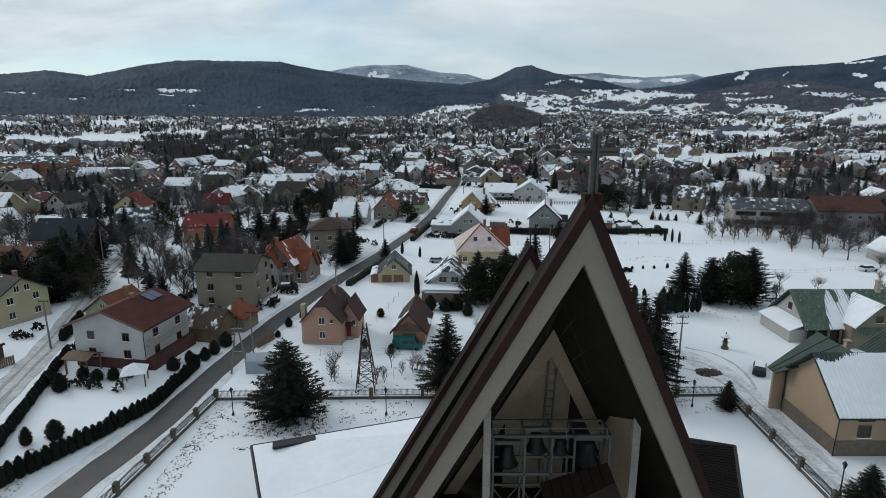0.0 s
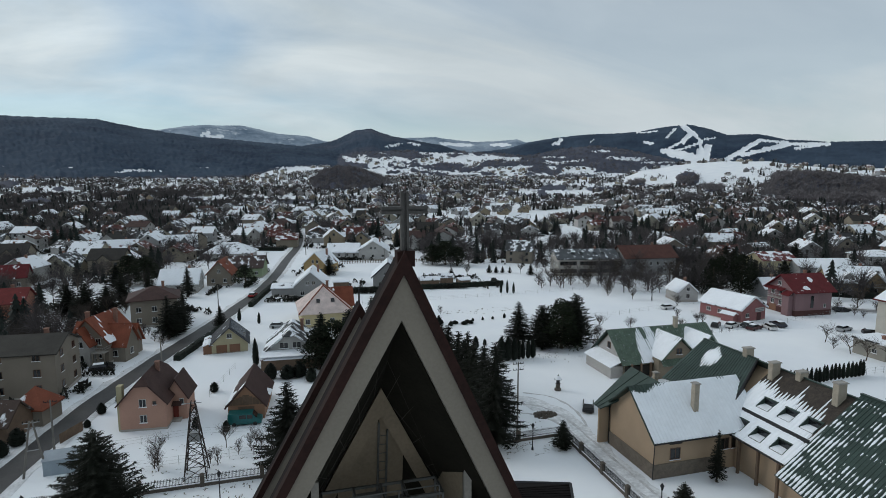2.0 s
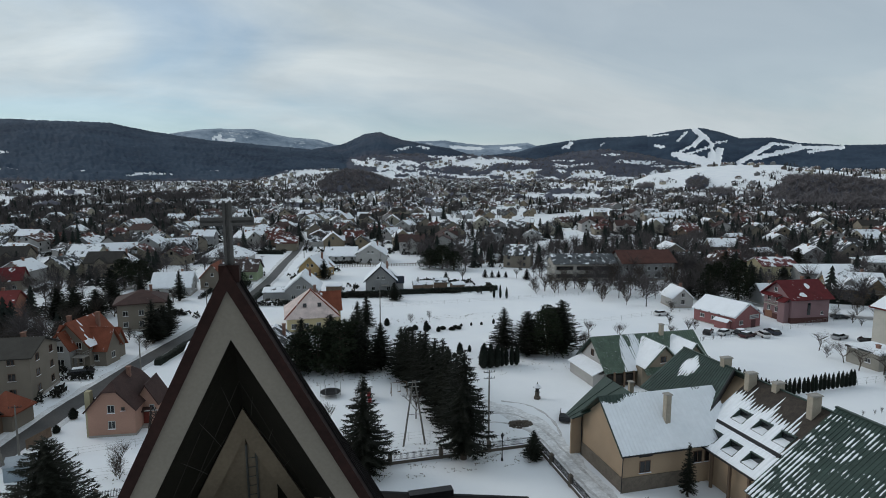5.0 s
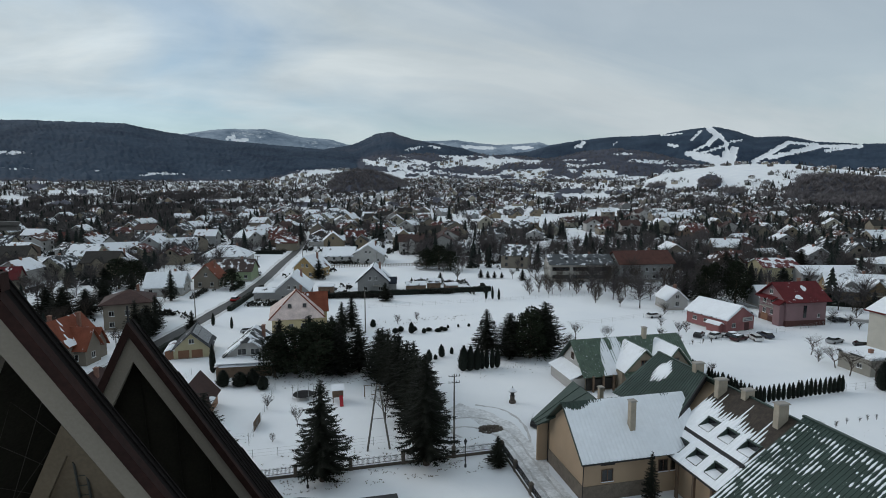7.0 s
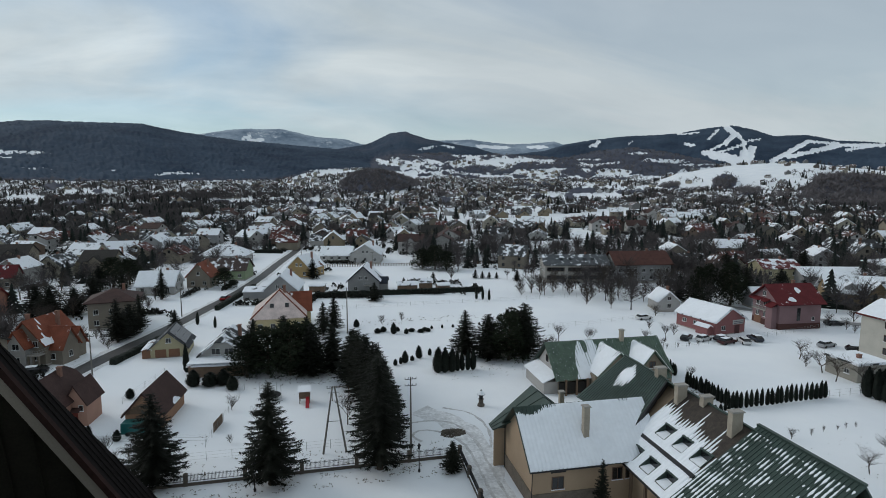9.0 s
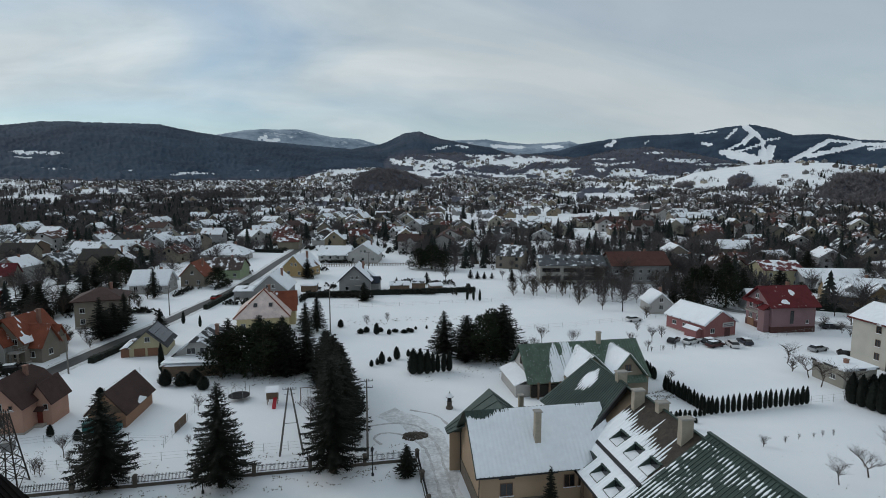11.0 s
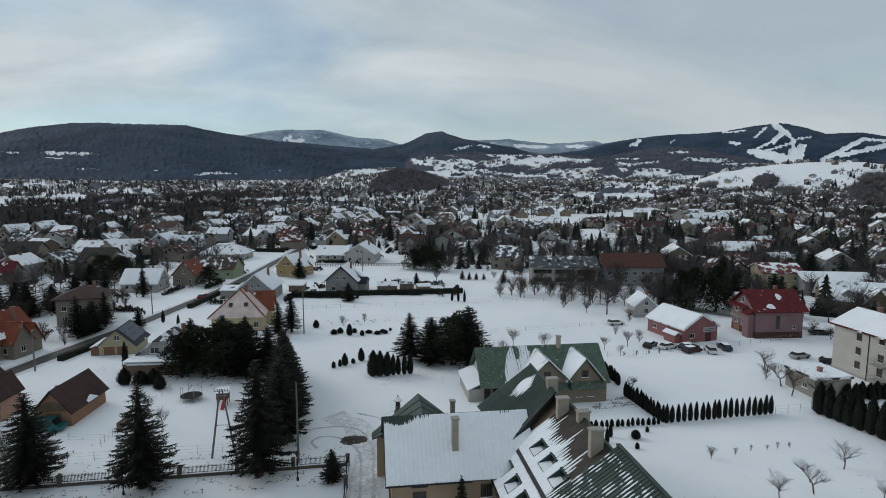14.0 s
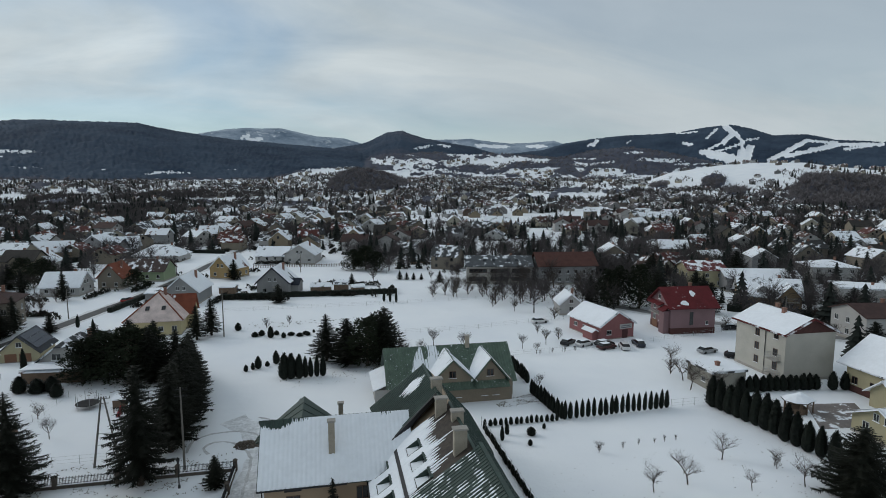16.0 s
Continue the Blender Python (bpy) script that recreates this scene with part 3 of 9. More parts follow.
def window(parent, x, y, z, rz, w=1.1, h=1.3, frame_mat=None):
    """A window: frame proud of the wall, dark panes set back in it, sill."""
    fm = frame_mat or FRAME_W
    key = (round(w, 2), round(h, 2), fm.name)
    if key not in WINDOWS:
        f, p, s = Geo(), Geo(), Geo()
        b = 0.07
        f.box(-w / 2, -w / 2 + b, -0.06, 0.04, 0, h)
        f.box(w / 2 - b, w / 2, -0.06, 0.04, 0, h)
        f.box(-w / 2 + b, w / 2 - b, -0.06, 0.04, 0, b)
        f.box(-w / 2 + b, w / 2 - b, -0.06, 0.04, h - b, h)
        if w > 0.8:
            f.box(-0.035, 0.035, -0.05, 0.03, b, h - b)
        p.box(-w / 2 + b, w / 2 - b, -0.02, 0.02, b, h - b)
        s.box(-w / 2 - 0.08, w / 2 + 0.08, -0.16, 0.02, -0.06, 0)
        WINDOWS[key] = (f.mesh("window_frame", fm), p.mesh("pane", GLASS), s.mesh("sill", ROOFSNOW))
    fr, pa, si = WINDOWS[key]
    win = part("window", fr, None, parent)
    win.matrix_basis = pose(x, y, z, 0, 0, rz)
    part("pane", pa, None, win)
    part("sill", si, None, win)
    return win


def roof_slabs(g, w, d, eave, ridge, axis, over, thick=0.22, dz=0.0):
    """Two slabs of a gable roof over a w x d house centred on the origin; the ridge runs along axis."""
    if axis == "y":
        half, long_ = w / 2, d / 2 + over
    else:
        half, long_ = d / 2, w / 2 + over
    k = (ridge - eave) / half
    eo = eave - k * over
    for s in (-1, 1):
        pts = [(s * (half + over), -long_, eo + dz), (s * (half + over), long_, eo + dz), (0, long_, ridge + dz), (0, -long_, ridge + dz)]
        if s < 0:
            pts = pts[::-1]
        if axis == "x":
            pts = [(y, -x, z) for x, y, z in pts]
        g.prism([Vector(p) + Vector((0, 0, thick)) for p in pts], thick)


def drift(parent, quad, cover, seed, thick=0.14, nu=70, nv=44, scale=0.35, edge=0.02, grain=0.5, keep=None, ripple=0.0, ribs=30, name="roof_snow", label="snow lying on the roof"):
    """Snow on a roof plane, as a layer whose outline and thickness wander."""
    a, b, c, d = (Vector(q) for q in quad)
    up = (b - a).cross(d - a).normalized()
    if up.z < 0:
        up = -up
    lu, lv = (b - a).length, (d - a).length
    U, V = np.meshgrid(np.linspace(edge, 1 - edge, nu), np.linspace(edge, 1 - edge, nv))
    m = fbm(U * lu * scale + seed * 7.3, V * lv * scale * grain + seed * 3.1, seed, 5) - (1 - cover)
    if keep is not None:
        m = m + keep(U, V)
    h = np.clip(m * 6, -0.5, 1) * thick
    h = np.minimum(h, np.minimum(np.minimum(U, 1 - U) * lu, np.minimum(V, 1 - V) * lv) * 0.8)
    h = h + ripple * np.cos(U * ribs * 6.2832) * (h > 0)
    vs = []
    for i in range(nv):
        for j in range(nu):
            p = a.lerp(b, U[i, j]).lerp(d.lerp(c, U[i, j]), V[i, j]) + up * (float(h[i, j]) + 0.005)
            vs.append(p)
    g = Geo()
    g.v = [tuple(p) for p in vs]
    up_first = (vs[1] - vs[0]).cross(vs[nu] - vs[0]).dot(up) > 0
    for i in range(nv - 1):
        for j in range(nu - 1):
            if max(h[i, j], h[i, j + 1], h[i + 1, j], h[i + 1, j + 1]) > 0.0:
                f = (i * nu + j, i * nu + j + 1, (i + 1) * nu + j + 1, (i + 1) * nu + j)
                g.f.append(f if up_first else f[::-1])
    return part(name, g, ROOFSNOW, parent, label, smooth=True)


def up_prism(g, pts, thick):
    """A slab whose top is pts, whichever way round they are given."""
    p = [Vector(q) for q in pts]
    nrm = (p[1] - p[0]).cross(p[2] - p[1])
    g.prism(p if nrm.z > 0 else p[::-1], thick)


def roof_quads(w, d, eave, ridge, axis, over, lift):
    """The two roof planes of a gable house, each as eave a-b and ridge c-d."""
    half, long_ = (w / 2, d / 2 + over) if axis == "y" else (d / 2, w / 2 + over)
    eo = eave - (ridge - eave) / half * over
    for s in (-1, 1):
        pts = [(s * (half + over), -long_, eo + lift), (s * (half + over), long_, eo + lift), (0, long_, ridge + lift), (0, -long_, ridge + lift)]
        yield [(y, -x, z) for x, y, z in pts] if axis == "x" else pts


def house(x, y, rz, w, d, eave, ridge, walls, roof, axis="x", over=0.55, kind="gable", floors=None, label="", chimneys=((0.2, 0.1),), plinth=0.5,
          faces="flr", snow_cap=0, frame_mat=None, name="house", group="village houses", attic=True, half_hip=0.0, cover=0.70, wide=3.4, category="house", plinth_mat=None):
    """A house with its own walls, roof, windows, chimneys and plinth. faces: which sides have windows (front, back, left, right)."""
    z = zat(x, y)
    PLOTS.append((x, y))
    t = thing(name, label, category, x, y, z, rz, group)
    g = Geo()
    hw, hd = w / 2, d / 2
    if kind == "gable":
        if axis == "x":
            prof = [(-hd, 0), (hd, 0), (hd, eave), (0, ridge - 0.02), (-hd, eave)]
            g.hexa([(-hw, a, b) for a, b in prof], [(hw, a, b) for a, b in prof])
        else:
            ck = (ridge - eave) / hw
            prof = [(-hw, 0), (hw, 0), (hw, eave)] + ([(half_hip, ridge - ck * half_hip - 0.02), (-half_hip, ridge - ck * half_hip - 0.02)] if half_hip else [(0, ridge - 0.02)]) + [(-hw, eave)]
            g.hexa([(a, -hd, b) for a, b in prof][::-1], [(a, hd, b) for a, b in prof][::-1])
    else:
        g.box(-hw, hw, -hd, hd, 0, eave)
    part("wall", g, walls, t)
    if plinth:
        g = Geo()
        g.box(-hw - 0.06, hw + 0.06, -hd - 0.06, hd + 0.06, 0, plinth)
        part("plinth", g, plinth_mat or CONCRETE, t)
    g = Geo()
    if half_hip:
        ck, L, hh = (ridge - eave) / hw, hd + over, half_hip * 1.25
        zc = ridge - ck * half_hip
        lift = Vector((0, 0, 0.22))
        for s in (-1, 1):
            up_prism(g, [Vector(p) + lift for p in ((s * (hw + over), -L, eave - ck * over), (s * (hw + over), L, eave - ck * over), (s * half_hip, L, zc), (0, L - hh, ridge), (0, hh - L, ridge), (s * half_hip, -L, zc))], 0.22)
            up_prism(g, [Vector(p) + lift for p in ((-half_hip, s * L, zc), (half_hip, s * L, zc), (0, s * (L - hh), ridge))], 0.2)
    elif kind == "gable":
        roof_slabs(g, w, d, eave, ridge, axis, over)
    elif kind == "hip":
        k = min(hw, hd)
        a, b = hw + over, hd + over
        e0 = eave - (ridge - eave) / k * over * 0.6
        if w >= d:
            r0, r1 = (-(hw - hd), 0, ridge), (hw - hd + 0.01, 0, ridge)
            fs = [[(-a, -b, e0), (a, -b, e0), r1, r0], [(a, b, e0), (-a, b, e0), r0, r1], [(a, -b, e0), (a, b, e0), r1], [(-a, b, e0), (-a, -b, e0), r0]]
        else:
            r0, r1 = (0, -(hd - hw), ridge), (0, hd - hw + 0.01, ridge)
            fs = [[(-a, -b, e0), (a, -b, e0), r0], [(a, b, e0), (-a, b, e0), r1], [(a, -b, e0), (a, b, e0), r1, r0], [(-a, b, e0), (-a, -b, e0), r0, r1]]
        for f in fs:
            g.poly(f)
        g.box(-a, a, -b, b, e0 - 0.2, e0 - 0.003)
    else:
        g.box(-hw - 0.25, hw + 0.25, -hd - 0.25, hd + 0.25, eave, eave + 0.35)
    rf = part("roof", g, roof, t)
    if snow_cap and kind == "gable":
        for k, q in enumerate(roof_quads(w, d, eave, ridge, axis, over, 0.225)):
            drift(rf, q, cover, int(abs(x) * 3 + abs(y)) % 97 + k * 5, 0.14, 40, 24, 0.22, 0.012, 0.6, label="layer of snow on the roof")
    elif snow_cap and kind == "flat":
        g = Geo()
        g.box(-hw - 0.21, hw + 0.21, -hd - 0.21, hd + 0.21, eave + 0.354, eave + 0.5)
        part("roof_snow", g, ROOFSNOW, rf, "layer of snow on the roof")
    for cx, cy in chimneys:
        g = Geo()
        px_, py_ = cx * w, cy * d
        slope = abs(py_) / hd if axis == "x" else abs(px_) / hw
        zb = (ridge - (ridge - eave) * slope - 0.5) if kind != "flat" else eave
        zt = (ridge + 0.75) if kind != "flat" else eave + 1.1
        g.box(px_ - 0.32, px_ + 0.32, py_ - 0.32, py_ + 0.32, zb, zt)
        g.box(px_ - 0.4, px_ + 0.4, py_ - 0.4, py_ + 0.4, zt, zt + 0.14)
        part("chimney", g, mat("chimney_brick", (0.22, 0.12, 0.09), 0.9, 0, 0.3, 2, 12, 0.4), t)
    n = floors or max(1, int((eave + 0.6) / 2.75))
    zs = [0.95 + plinth * 0.5 + 2.75 * i for i in range(n)]
    sides = {"f": (w, 0, -hd - 0.02, 0), "b": (w, 0, hd + 0.02, 180), "l": (d, -hw - 0.02, 0, -90), "r": (d, hw + 0.02, 0, 90)}
    for s in faces:
        length, ox, oy, a = sides[s]
        k = max(1, int(length / wide))
        for zz in zs:
            for i in range(k):
                u = (i + 0.5) / k * length - length / 2
                if s in "fb":
                    window(t, u if s == "f" else -u, oy, zz, a, 1.15, 1.3, frame_mat)
                else:
                    window(t, ox, u, zz, a, 1.15, 1.3, frame_mat)
        gable = kind == "gable" and ((axis == "y" and s in "fb") or (axis == "x" and s in "lr"))
        if gable and attic and ridge - eave > 2.3:
            for u in ((-0.9, 0.9) if length > 8.5 else (0,)):
                window(t, u if s in "fb" else ox, oy if s in "fb" else u, eave + 0.35, a, 0.95, 1.15, frame_mat)
    return t


def bay(t, cx, cy, w, d, eave, ridge, axis, walls, roof, over=0.4, win=""):
    """A wing, porch or cross gable of a house, in the house's own axes."""
    hw, hd = w / 2, d / 2
    g = Geo()
    if axis == "x":
        prof = [(-hd, 0), (hd, 0), (hd, eave), (0, ridge - 0.02), (-hd, eave)]
        g.hexa([(cx - hw, cy + a, b) for a, b in prof], [(cx + hw, cy + a, b) for a, b in prof])
    else:
        prof = [(-hw, 0), (hw, 0), (hw, eave), (0, ridge - 0.02), (-hw, eave)]
        g.hexa([(cx + a, cy - hd, b) for a, b in prof][::-1], [(cx + a, cy + hd, b) for a, b in prof][::-1])
    part("wing_wall", g, walls, t)
    g = Geo()
    roof_slabs(g, w, d, eave, ridge, axis, over, 0.18)
    g.v = [(a + cx, b + cy, c) for a, b, c in g.v]
    part("wing_roof", g, roof, t)
    if "f" in win:
        for zz in ([1.1, 3.8] if eave > 4.5 else [1.1]):
            window(t, cx, cy - hd - 0.02, zz, 0, min(1.6, w * 0.4), 1.3, FRAME_W)
    if "r" in win:
        window(t, cx + hw + 0.02, cy, 1.2, 90, 1.1, 1.3, FRAME_W)


def box_part(t, name, m, x0, x1, y0, y1, z0, z1, label=""):
    g = Geo()
    g.box(x0, x1, y0, y1, z0, z1)
    return part(name, g, m, t, label)


def balcony(t, x0, x1, y0, y1, z):
    """A slab with a railing of posts and rails."""
    b = box_part(t, "balcony", CONCRETE, x0, x1, y0, y1, z - 0.18, z)
    g = Geo()
    ring = [(x0, y0), (x1, y0), (x1, y1), (x0, y1), (x0, y0)]
    for (a, c), (d, e) in zip(ring, ring[1:]):
        for h in (0.5, 0.98):
            g.tube((a, c, z + h), (d, e, z + h), 0.03, n=4)
        n = max(1, int(math.hypot(d - a, e - c) / 0.5))
        for i in range(n):
            g.tube((a + (d - a) * i / n, c + (e - c) * i / n, z), (a + (d - a) * i / n, c + (e - c) * i / n, z + 0.98), 0.02, n=4)
    part("railing", g, STEEL, b)


SOLAR = mat("solar_panel", (0.012, 0.018, 0.035), 0.15, 0.2, 0.2, 0.5, 3, 0.02, spec=0.6)
GDOOR = mat("garage_door_brown", (0.17, 0.085, 0.05), 0.7, 0, 0.2, 0.6, 10, 0.2)
REDBRICK = mat("dark_red_brick", (0.075, 0.032, 0.028), 0.9, 0, 0.3, 1.0, 10, 0.4)

W_WHITE, W_GREY, W_BEIGE = plaster("white", (0.52, 0.51, 0.49)), plaster("grey", (0.34, 0.34, 0.34)), plaster("beige", (0.27, 0.235, 0.19))
W_CREAM, W_PINK, W_YELLOW = plaster("cream", (0.50, 0.45, 0.29)), plaster("pink", (0.56, 0.33, 0.25)), plaster("yellow", (0.46, 0.32, 0.15))
W_GREEN, W_ROSE, W_OCHRE = plaster("green", (0.34, 0.42, 0.26)), plaster("rose", (0.33, 0.14, 0.14)), plaster("ochre", (0.36, 0.26, 0.15))
W_BRICK = mat("brick_wall", (0.28, 0.12, 0.08), 0.9, 0, 0.3, 0.8, 14, 0.4)
R_BROWN, R_RED, R_ORANGE = roofing("brown", (0.085, 0.05, 0.045), 0.06), roofing("red", (0.20, 0.036, 0.034), 0.22), roofing("orange", (0.27, 0.085, 0.05), 0.26)
R_GREY, R_NAVY, R_DARK = roofing("grey", (0.075, 0.078, 0.082), 0.45), roofing("navy", (0.028, 0.035, 0.05), 0.12, 0.4), roofing("dark", (0.05, 0.046, 0.042), 0.1)
R_WHITE = roofing("snowed", (0.20, 0.10, 0.08), 0.70)
R_GREYSNOW = roofing("grey_snowed", (0.10, 0.105, 0.11), 0.64)
R_BURG = roofing("burgundy", (0.155, 0.026, 0.03), 0.24, 0.5)
R_MAROON = roofing("maroon", (0.10, 0.032, 0.027), 0.10, 0.8)

# along the road
big = house(-49.7, 86.6, -9.5, 11.8, 11.0, 6.9, 9.2, plaster("lightgrey", (0.66, 0.655, 0.64)), R_MAROON, "y", 0.9, label="large light grey house with a dark red roof and brown plinth", chimneys=((0.0, 0.05),), plinth=1.7, plinth_mat=REDBRICK, faces="fr", frame_mat=FRAME_B, attic=False, wide=4.2)
balcony(big, 5.95, 7.1, -5.2, 4.8, 4.0)
box_part(big, "basement", REDBRICK, 5.97, 7.1, -5.3, 5.3, 0, 1.9, "dark red brick basement")
COLLECTOR = mat("blue_collector", (0.03, 0.055, 0.12), 0.2, 0.1, 0.2, 0.8, 3, 0.02, spec=0.6)
for u in (2.4, 3.9):
    s_ = box_part(big, "solar_collector", COLLECTOR, -1.1, 1.1, -0.7, 0.7, 0, 0.09, "blue solar collector")
    s_.matrix_basis = pose(1.5, u, 8.95, 0, 21.3, 0)
for s_x in (-1, 1):
    g = Geo()
    g.hexa([(0, -6.46, 9.42), (s_x * 6.85, -6.46, 6.77), (s_x * 6.85, -6.46, 6.45), (0, -6.46, 9.1)], [(0, -6.40, 9.42), (s_x * 6.85, -6.40, 6.77), (s_x * 6.85, -6.40, 6.45), (0, -6.40, 9.1)])
    part("verge_board", g, WOOD, big, "dark wooden verge board")
g = Geo()
g.tube((6.85, -6.4, 6.6), (6.85, 6.4, 6.6), 0.09, n=6)
g.tube((6.85, -6.1, 6.6), (5.98, -5.6, 5.9), 0.06, n=6)
g.tube((5.98, -5.6, 5.9), (5.98, -5.6, 0.2), 0.06, n=6)
part("gutter", g, DARKMETAL, big, "dark gutter and downpipe")
house(-42.8, 113.2, -3, 11.4, 10.0, 7.9, 10.0, W_BEIGE, roofing("bitumen", (0.055, 0.052, 0.046), 0.12), "x", 0.5, label="beige three-storey house with a low dark roof", faces="fr", frame_mat=FRAME_B, attic=False, wide=4.2)
orange_house = house(-36.6, 131.0, -17, 8.0, 9.0, 4.9, 9.2, W_BEIGE, R_ORANGE, "y", 0.7, label="house with steep orange tiled roof and balcony", chimneys=((-0.2, -0.2), (0.25, 0.2)), faces="fr")
bay(orange_house, 4.2, -0.8, 4.6, 4.6, 3.9, 7.4, "x", W_BEIGE, R_ORANGE, 0.6, "fr")
bay(orange_house, -0.6, -4.6, 3.8, 3.6, 4.8, 7.6, "y", W_WHITE, R_ORANGE, 0.6, "f")
bay(orange_house, 3.4, 3.0, 4.4, 3.6, 3.2, 6.4, "x", W_BEIGE, R_ORANGE, 0.5)
bay(orange_house, -4.0, 1.6, 3.6, 4.2, 4.4, 7.0, "x", W_BEIGE, R_ORANGE, 0.5)
for k, q in enumerate(roof_quads(8.0, 9.0, 4.9, 9.2, "y", 0.7, 0.225)):
    drift(orange_house, q, 0.42, 61 + k, 0.10, 60, 40, 0.5, 0.012, 0.25, keep=lambda u, v: 0.22 * np.clip((0.25 - v) / 0.2, -0.3, 1), label="strips of snow left on orange tiles")
balcony(orange_house, 1.6, 4.0, -6.4, -4.0, 2.8)
for u in (1.7, 2.8, 3.9):
    box_part(orange_house, "column", W_BEIGE, u - 0.15, u + 0.15, -6.3, -6.0, 0, 2.62)
house(-32.2, 159.6, 10, 10.6, 10, 7.3, 9.6, W_BEIGE, R_BROWN, kind="hip", over=0.9, label="beige two-storey house with brown hipped roof", faces="fr")
pink_house = house(-19.0, 95.4, -8, 7.4, 9.8, 4.7, 8.6, W_PINK, R_BROWN, "y", 0.55, label="salmon pink house with a brown half-hipped roof", chimneys=((0.1, 0.12),), faces="", wide=5, half_hip=1.25, plinth=0.35)
pink_house.matrix_basis = pose(-19.9, 94.8, 0, 0, 0, -5) @ Matrix.Diagonal((0.87, 0.94, 0.93, 1))
for zz in (1.3, 3.9):
    window(pink_house, 0.0, -4.92, zz, 0, 1.15, 1.3, FRAME_W)
window(pink_house, 1.9, -4.92, 4.2, 0, 0.6, 0.6, FRAME_B)
box_part(pink_house, "side_chimney", W_CREAM, -4.15, -3.3, -4.6, -3.5, 0, 7.4, "tall plastered chimney against the gable")
bay(pink_house, 4.3, 1.2, 3.6, 5.0, 4.2, 7.0, "y", W_PINK, R_BROWN, 0.5)
window(pink_house, 5.2, -1.32, 2.6, 0, 0.8, 1.0, FRAME_W)
box_part(pink_house, "door", mat("red_door", (0.16, 0.03, 0.02), 0.6), 3.75, 4.65, -1.38, -1.32, 0.4, 2.5, "dark red front door")
box_part(pink_house, "step", CONCRETE, 3.4, 5.2, -2.4, -1.35, 0, 0.4)
g = Geo()
up_prism(g, [(3.3, -2.3, 2.75), (5.3, -2.3, 2.75), (5.3, -1.3, 3.2), (3.3, -1.3, 3.2)], 0.1)
part("porch_roof", g, R_BROWN, pink_house)
barn = house(-5.4, 95.0, -5, 5.4, 9.6, 2.5, 5.6, plaster("barn", (0.42, 0.24, 0.15)), R_BROWN, "y", 0.5, label="small brown outbuilding with a steep roof", chimneys=(), faces="", plinth=0, name="outbuilding", category="outbuilding")
for k_ in range(10):
    box_part(barn, "gable_board", WOOD, -2.5 + k_ * 0.5, -2.04 + k_ * 0.5, -4.86, -4.8, 2.4, 2.95 + 0.45 * (2.5 - abs(-2.25 + k_ * 0.5)))
box_part(barn, "barn_door", WOOD, -1.2, 1.2, -4.86, -4.8, 0, 2.1)
for k, q in enumerate(roof_quads(5.4, 9.6, 2.5, 5.6, "y", 0.5, 0.225)):
    drift(barn, q, 0.45, 17 + k, 0.10, 40, 26, 0.3, 0.012, 0.5, keep=lambda u, v: 0.25 * np.clip((0.3 - v) / 0.2, -0.5, 1) - (0.2 if k else 0), label="patch of snow near the eave")
garage_house = house(-11.7, 132.6, 3, 9.0, 9.0, 2.6, 6.4, W_CREAM, roofing("slate", (0.07, 0.075, 0.085), 0.3), "y", 0.7, label="cream bungalow with a grey roof and two garage doors", chimneys=(), faces="", plinth=0.2)
garage_house.matrix_basis = pose(-11.6, 131.0, 0, 0, 0, 3) @ Matrix.Diagonal((0.80, 0.9, 0.86, 1))
for u in (-2.0, 1.3):
    box_part(garage_house, "garage_door", GDOOR, u - 1.35, u + 1.35, -4.56, -4.48, 0.05, 2.15, "brown garage door")
window(garage_house, 0, -4.52, 3.7, 0, 1.3, 1.2, FRAME_W)
bay(garage_house, -5.4, -0.5, 2.4, 7.6, 2.1, 2.5, "y", GDOOR, R_WHITE, 0.2)
for i in range(4):
    for j in range(3):
        s_ = box_part(garage_house, "solar_panel", SOLAR, -0.80, 0.80, -1.04, 1.04, 0, 0.05)
        s_.matrix_basis = pose(0.95 + j * 1.28, -3.3 + i * 2.16, 6.4 - (0.95 + j * 1.28) * 0.845 + 0.36, 0, 40.2, 0)
white_house = house(1.5, 121.8, -4, 9.6, 10.5, 2.7, 6.6, W_WHITE, R_GREY, "y", 0.7, label="white house with a half-hipped grey roof and snowy veranda", chimneys=((0.22, 0.1),), faces="", plinth=0.3, half_hip=1.3)
for u in (-1.25, 1.25):
    window(white_house, u, -5.27, 3.1, 0, 1.7, 1.25, FRAME_W)
for k, q in enumerate(roof_quads(9.6, 10.5, 2.7, 6.6, "y", 0.7, 0.225)):
    drift(white_house, q, 0.60 if k == 0 else 0.42, 83 + k, 0.09, 60, 40, 0.5, 0.012, 0.3, keep=lambda u, v: -0.5 * np.clip((v - 0.62) / 0.15, 0, 1), label="thin streaks of snow on grey roofing")
bay(white_house, -0.2, -7.4, 10.2, 4.4, 2.2, 2.5, "x", WOOD, R_WHITE, 0.3)
box_part(white_house, "veranda_snow", ROOFSNOW, -5.5, 5.1, -9.8, -5.3, 2.72, 2.84, "flat snow on the veranda roof")
BUTTER = plaster("butter", (0.66, 0.56, 0.33))
cream_house = house(9.8, 149.5, 2, 12.0, 14.0, 4.2, 9.6, BUTTER, roofing("pink_snowed", (0.80, 0.66, 0.62), 0.12, snow_scale=0.7), kind="hip", over=0.7, label="cream house with a snowy red hipped roof", chimneys=((0.1, 0.05),), faces="f", plinth=0.3, wide=3.0)
bay(cream_house, 4.4, 2.6, 6.4, 6.0, 4.2, 8.2, "x", BUTTER, R_ORANGE, 0.5, "r")
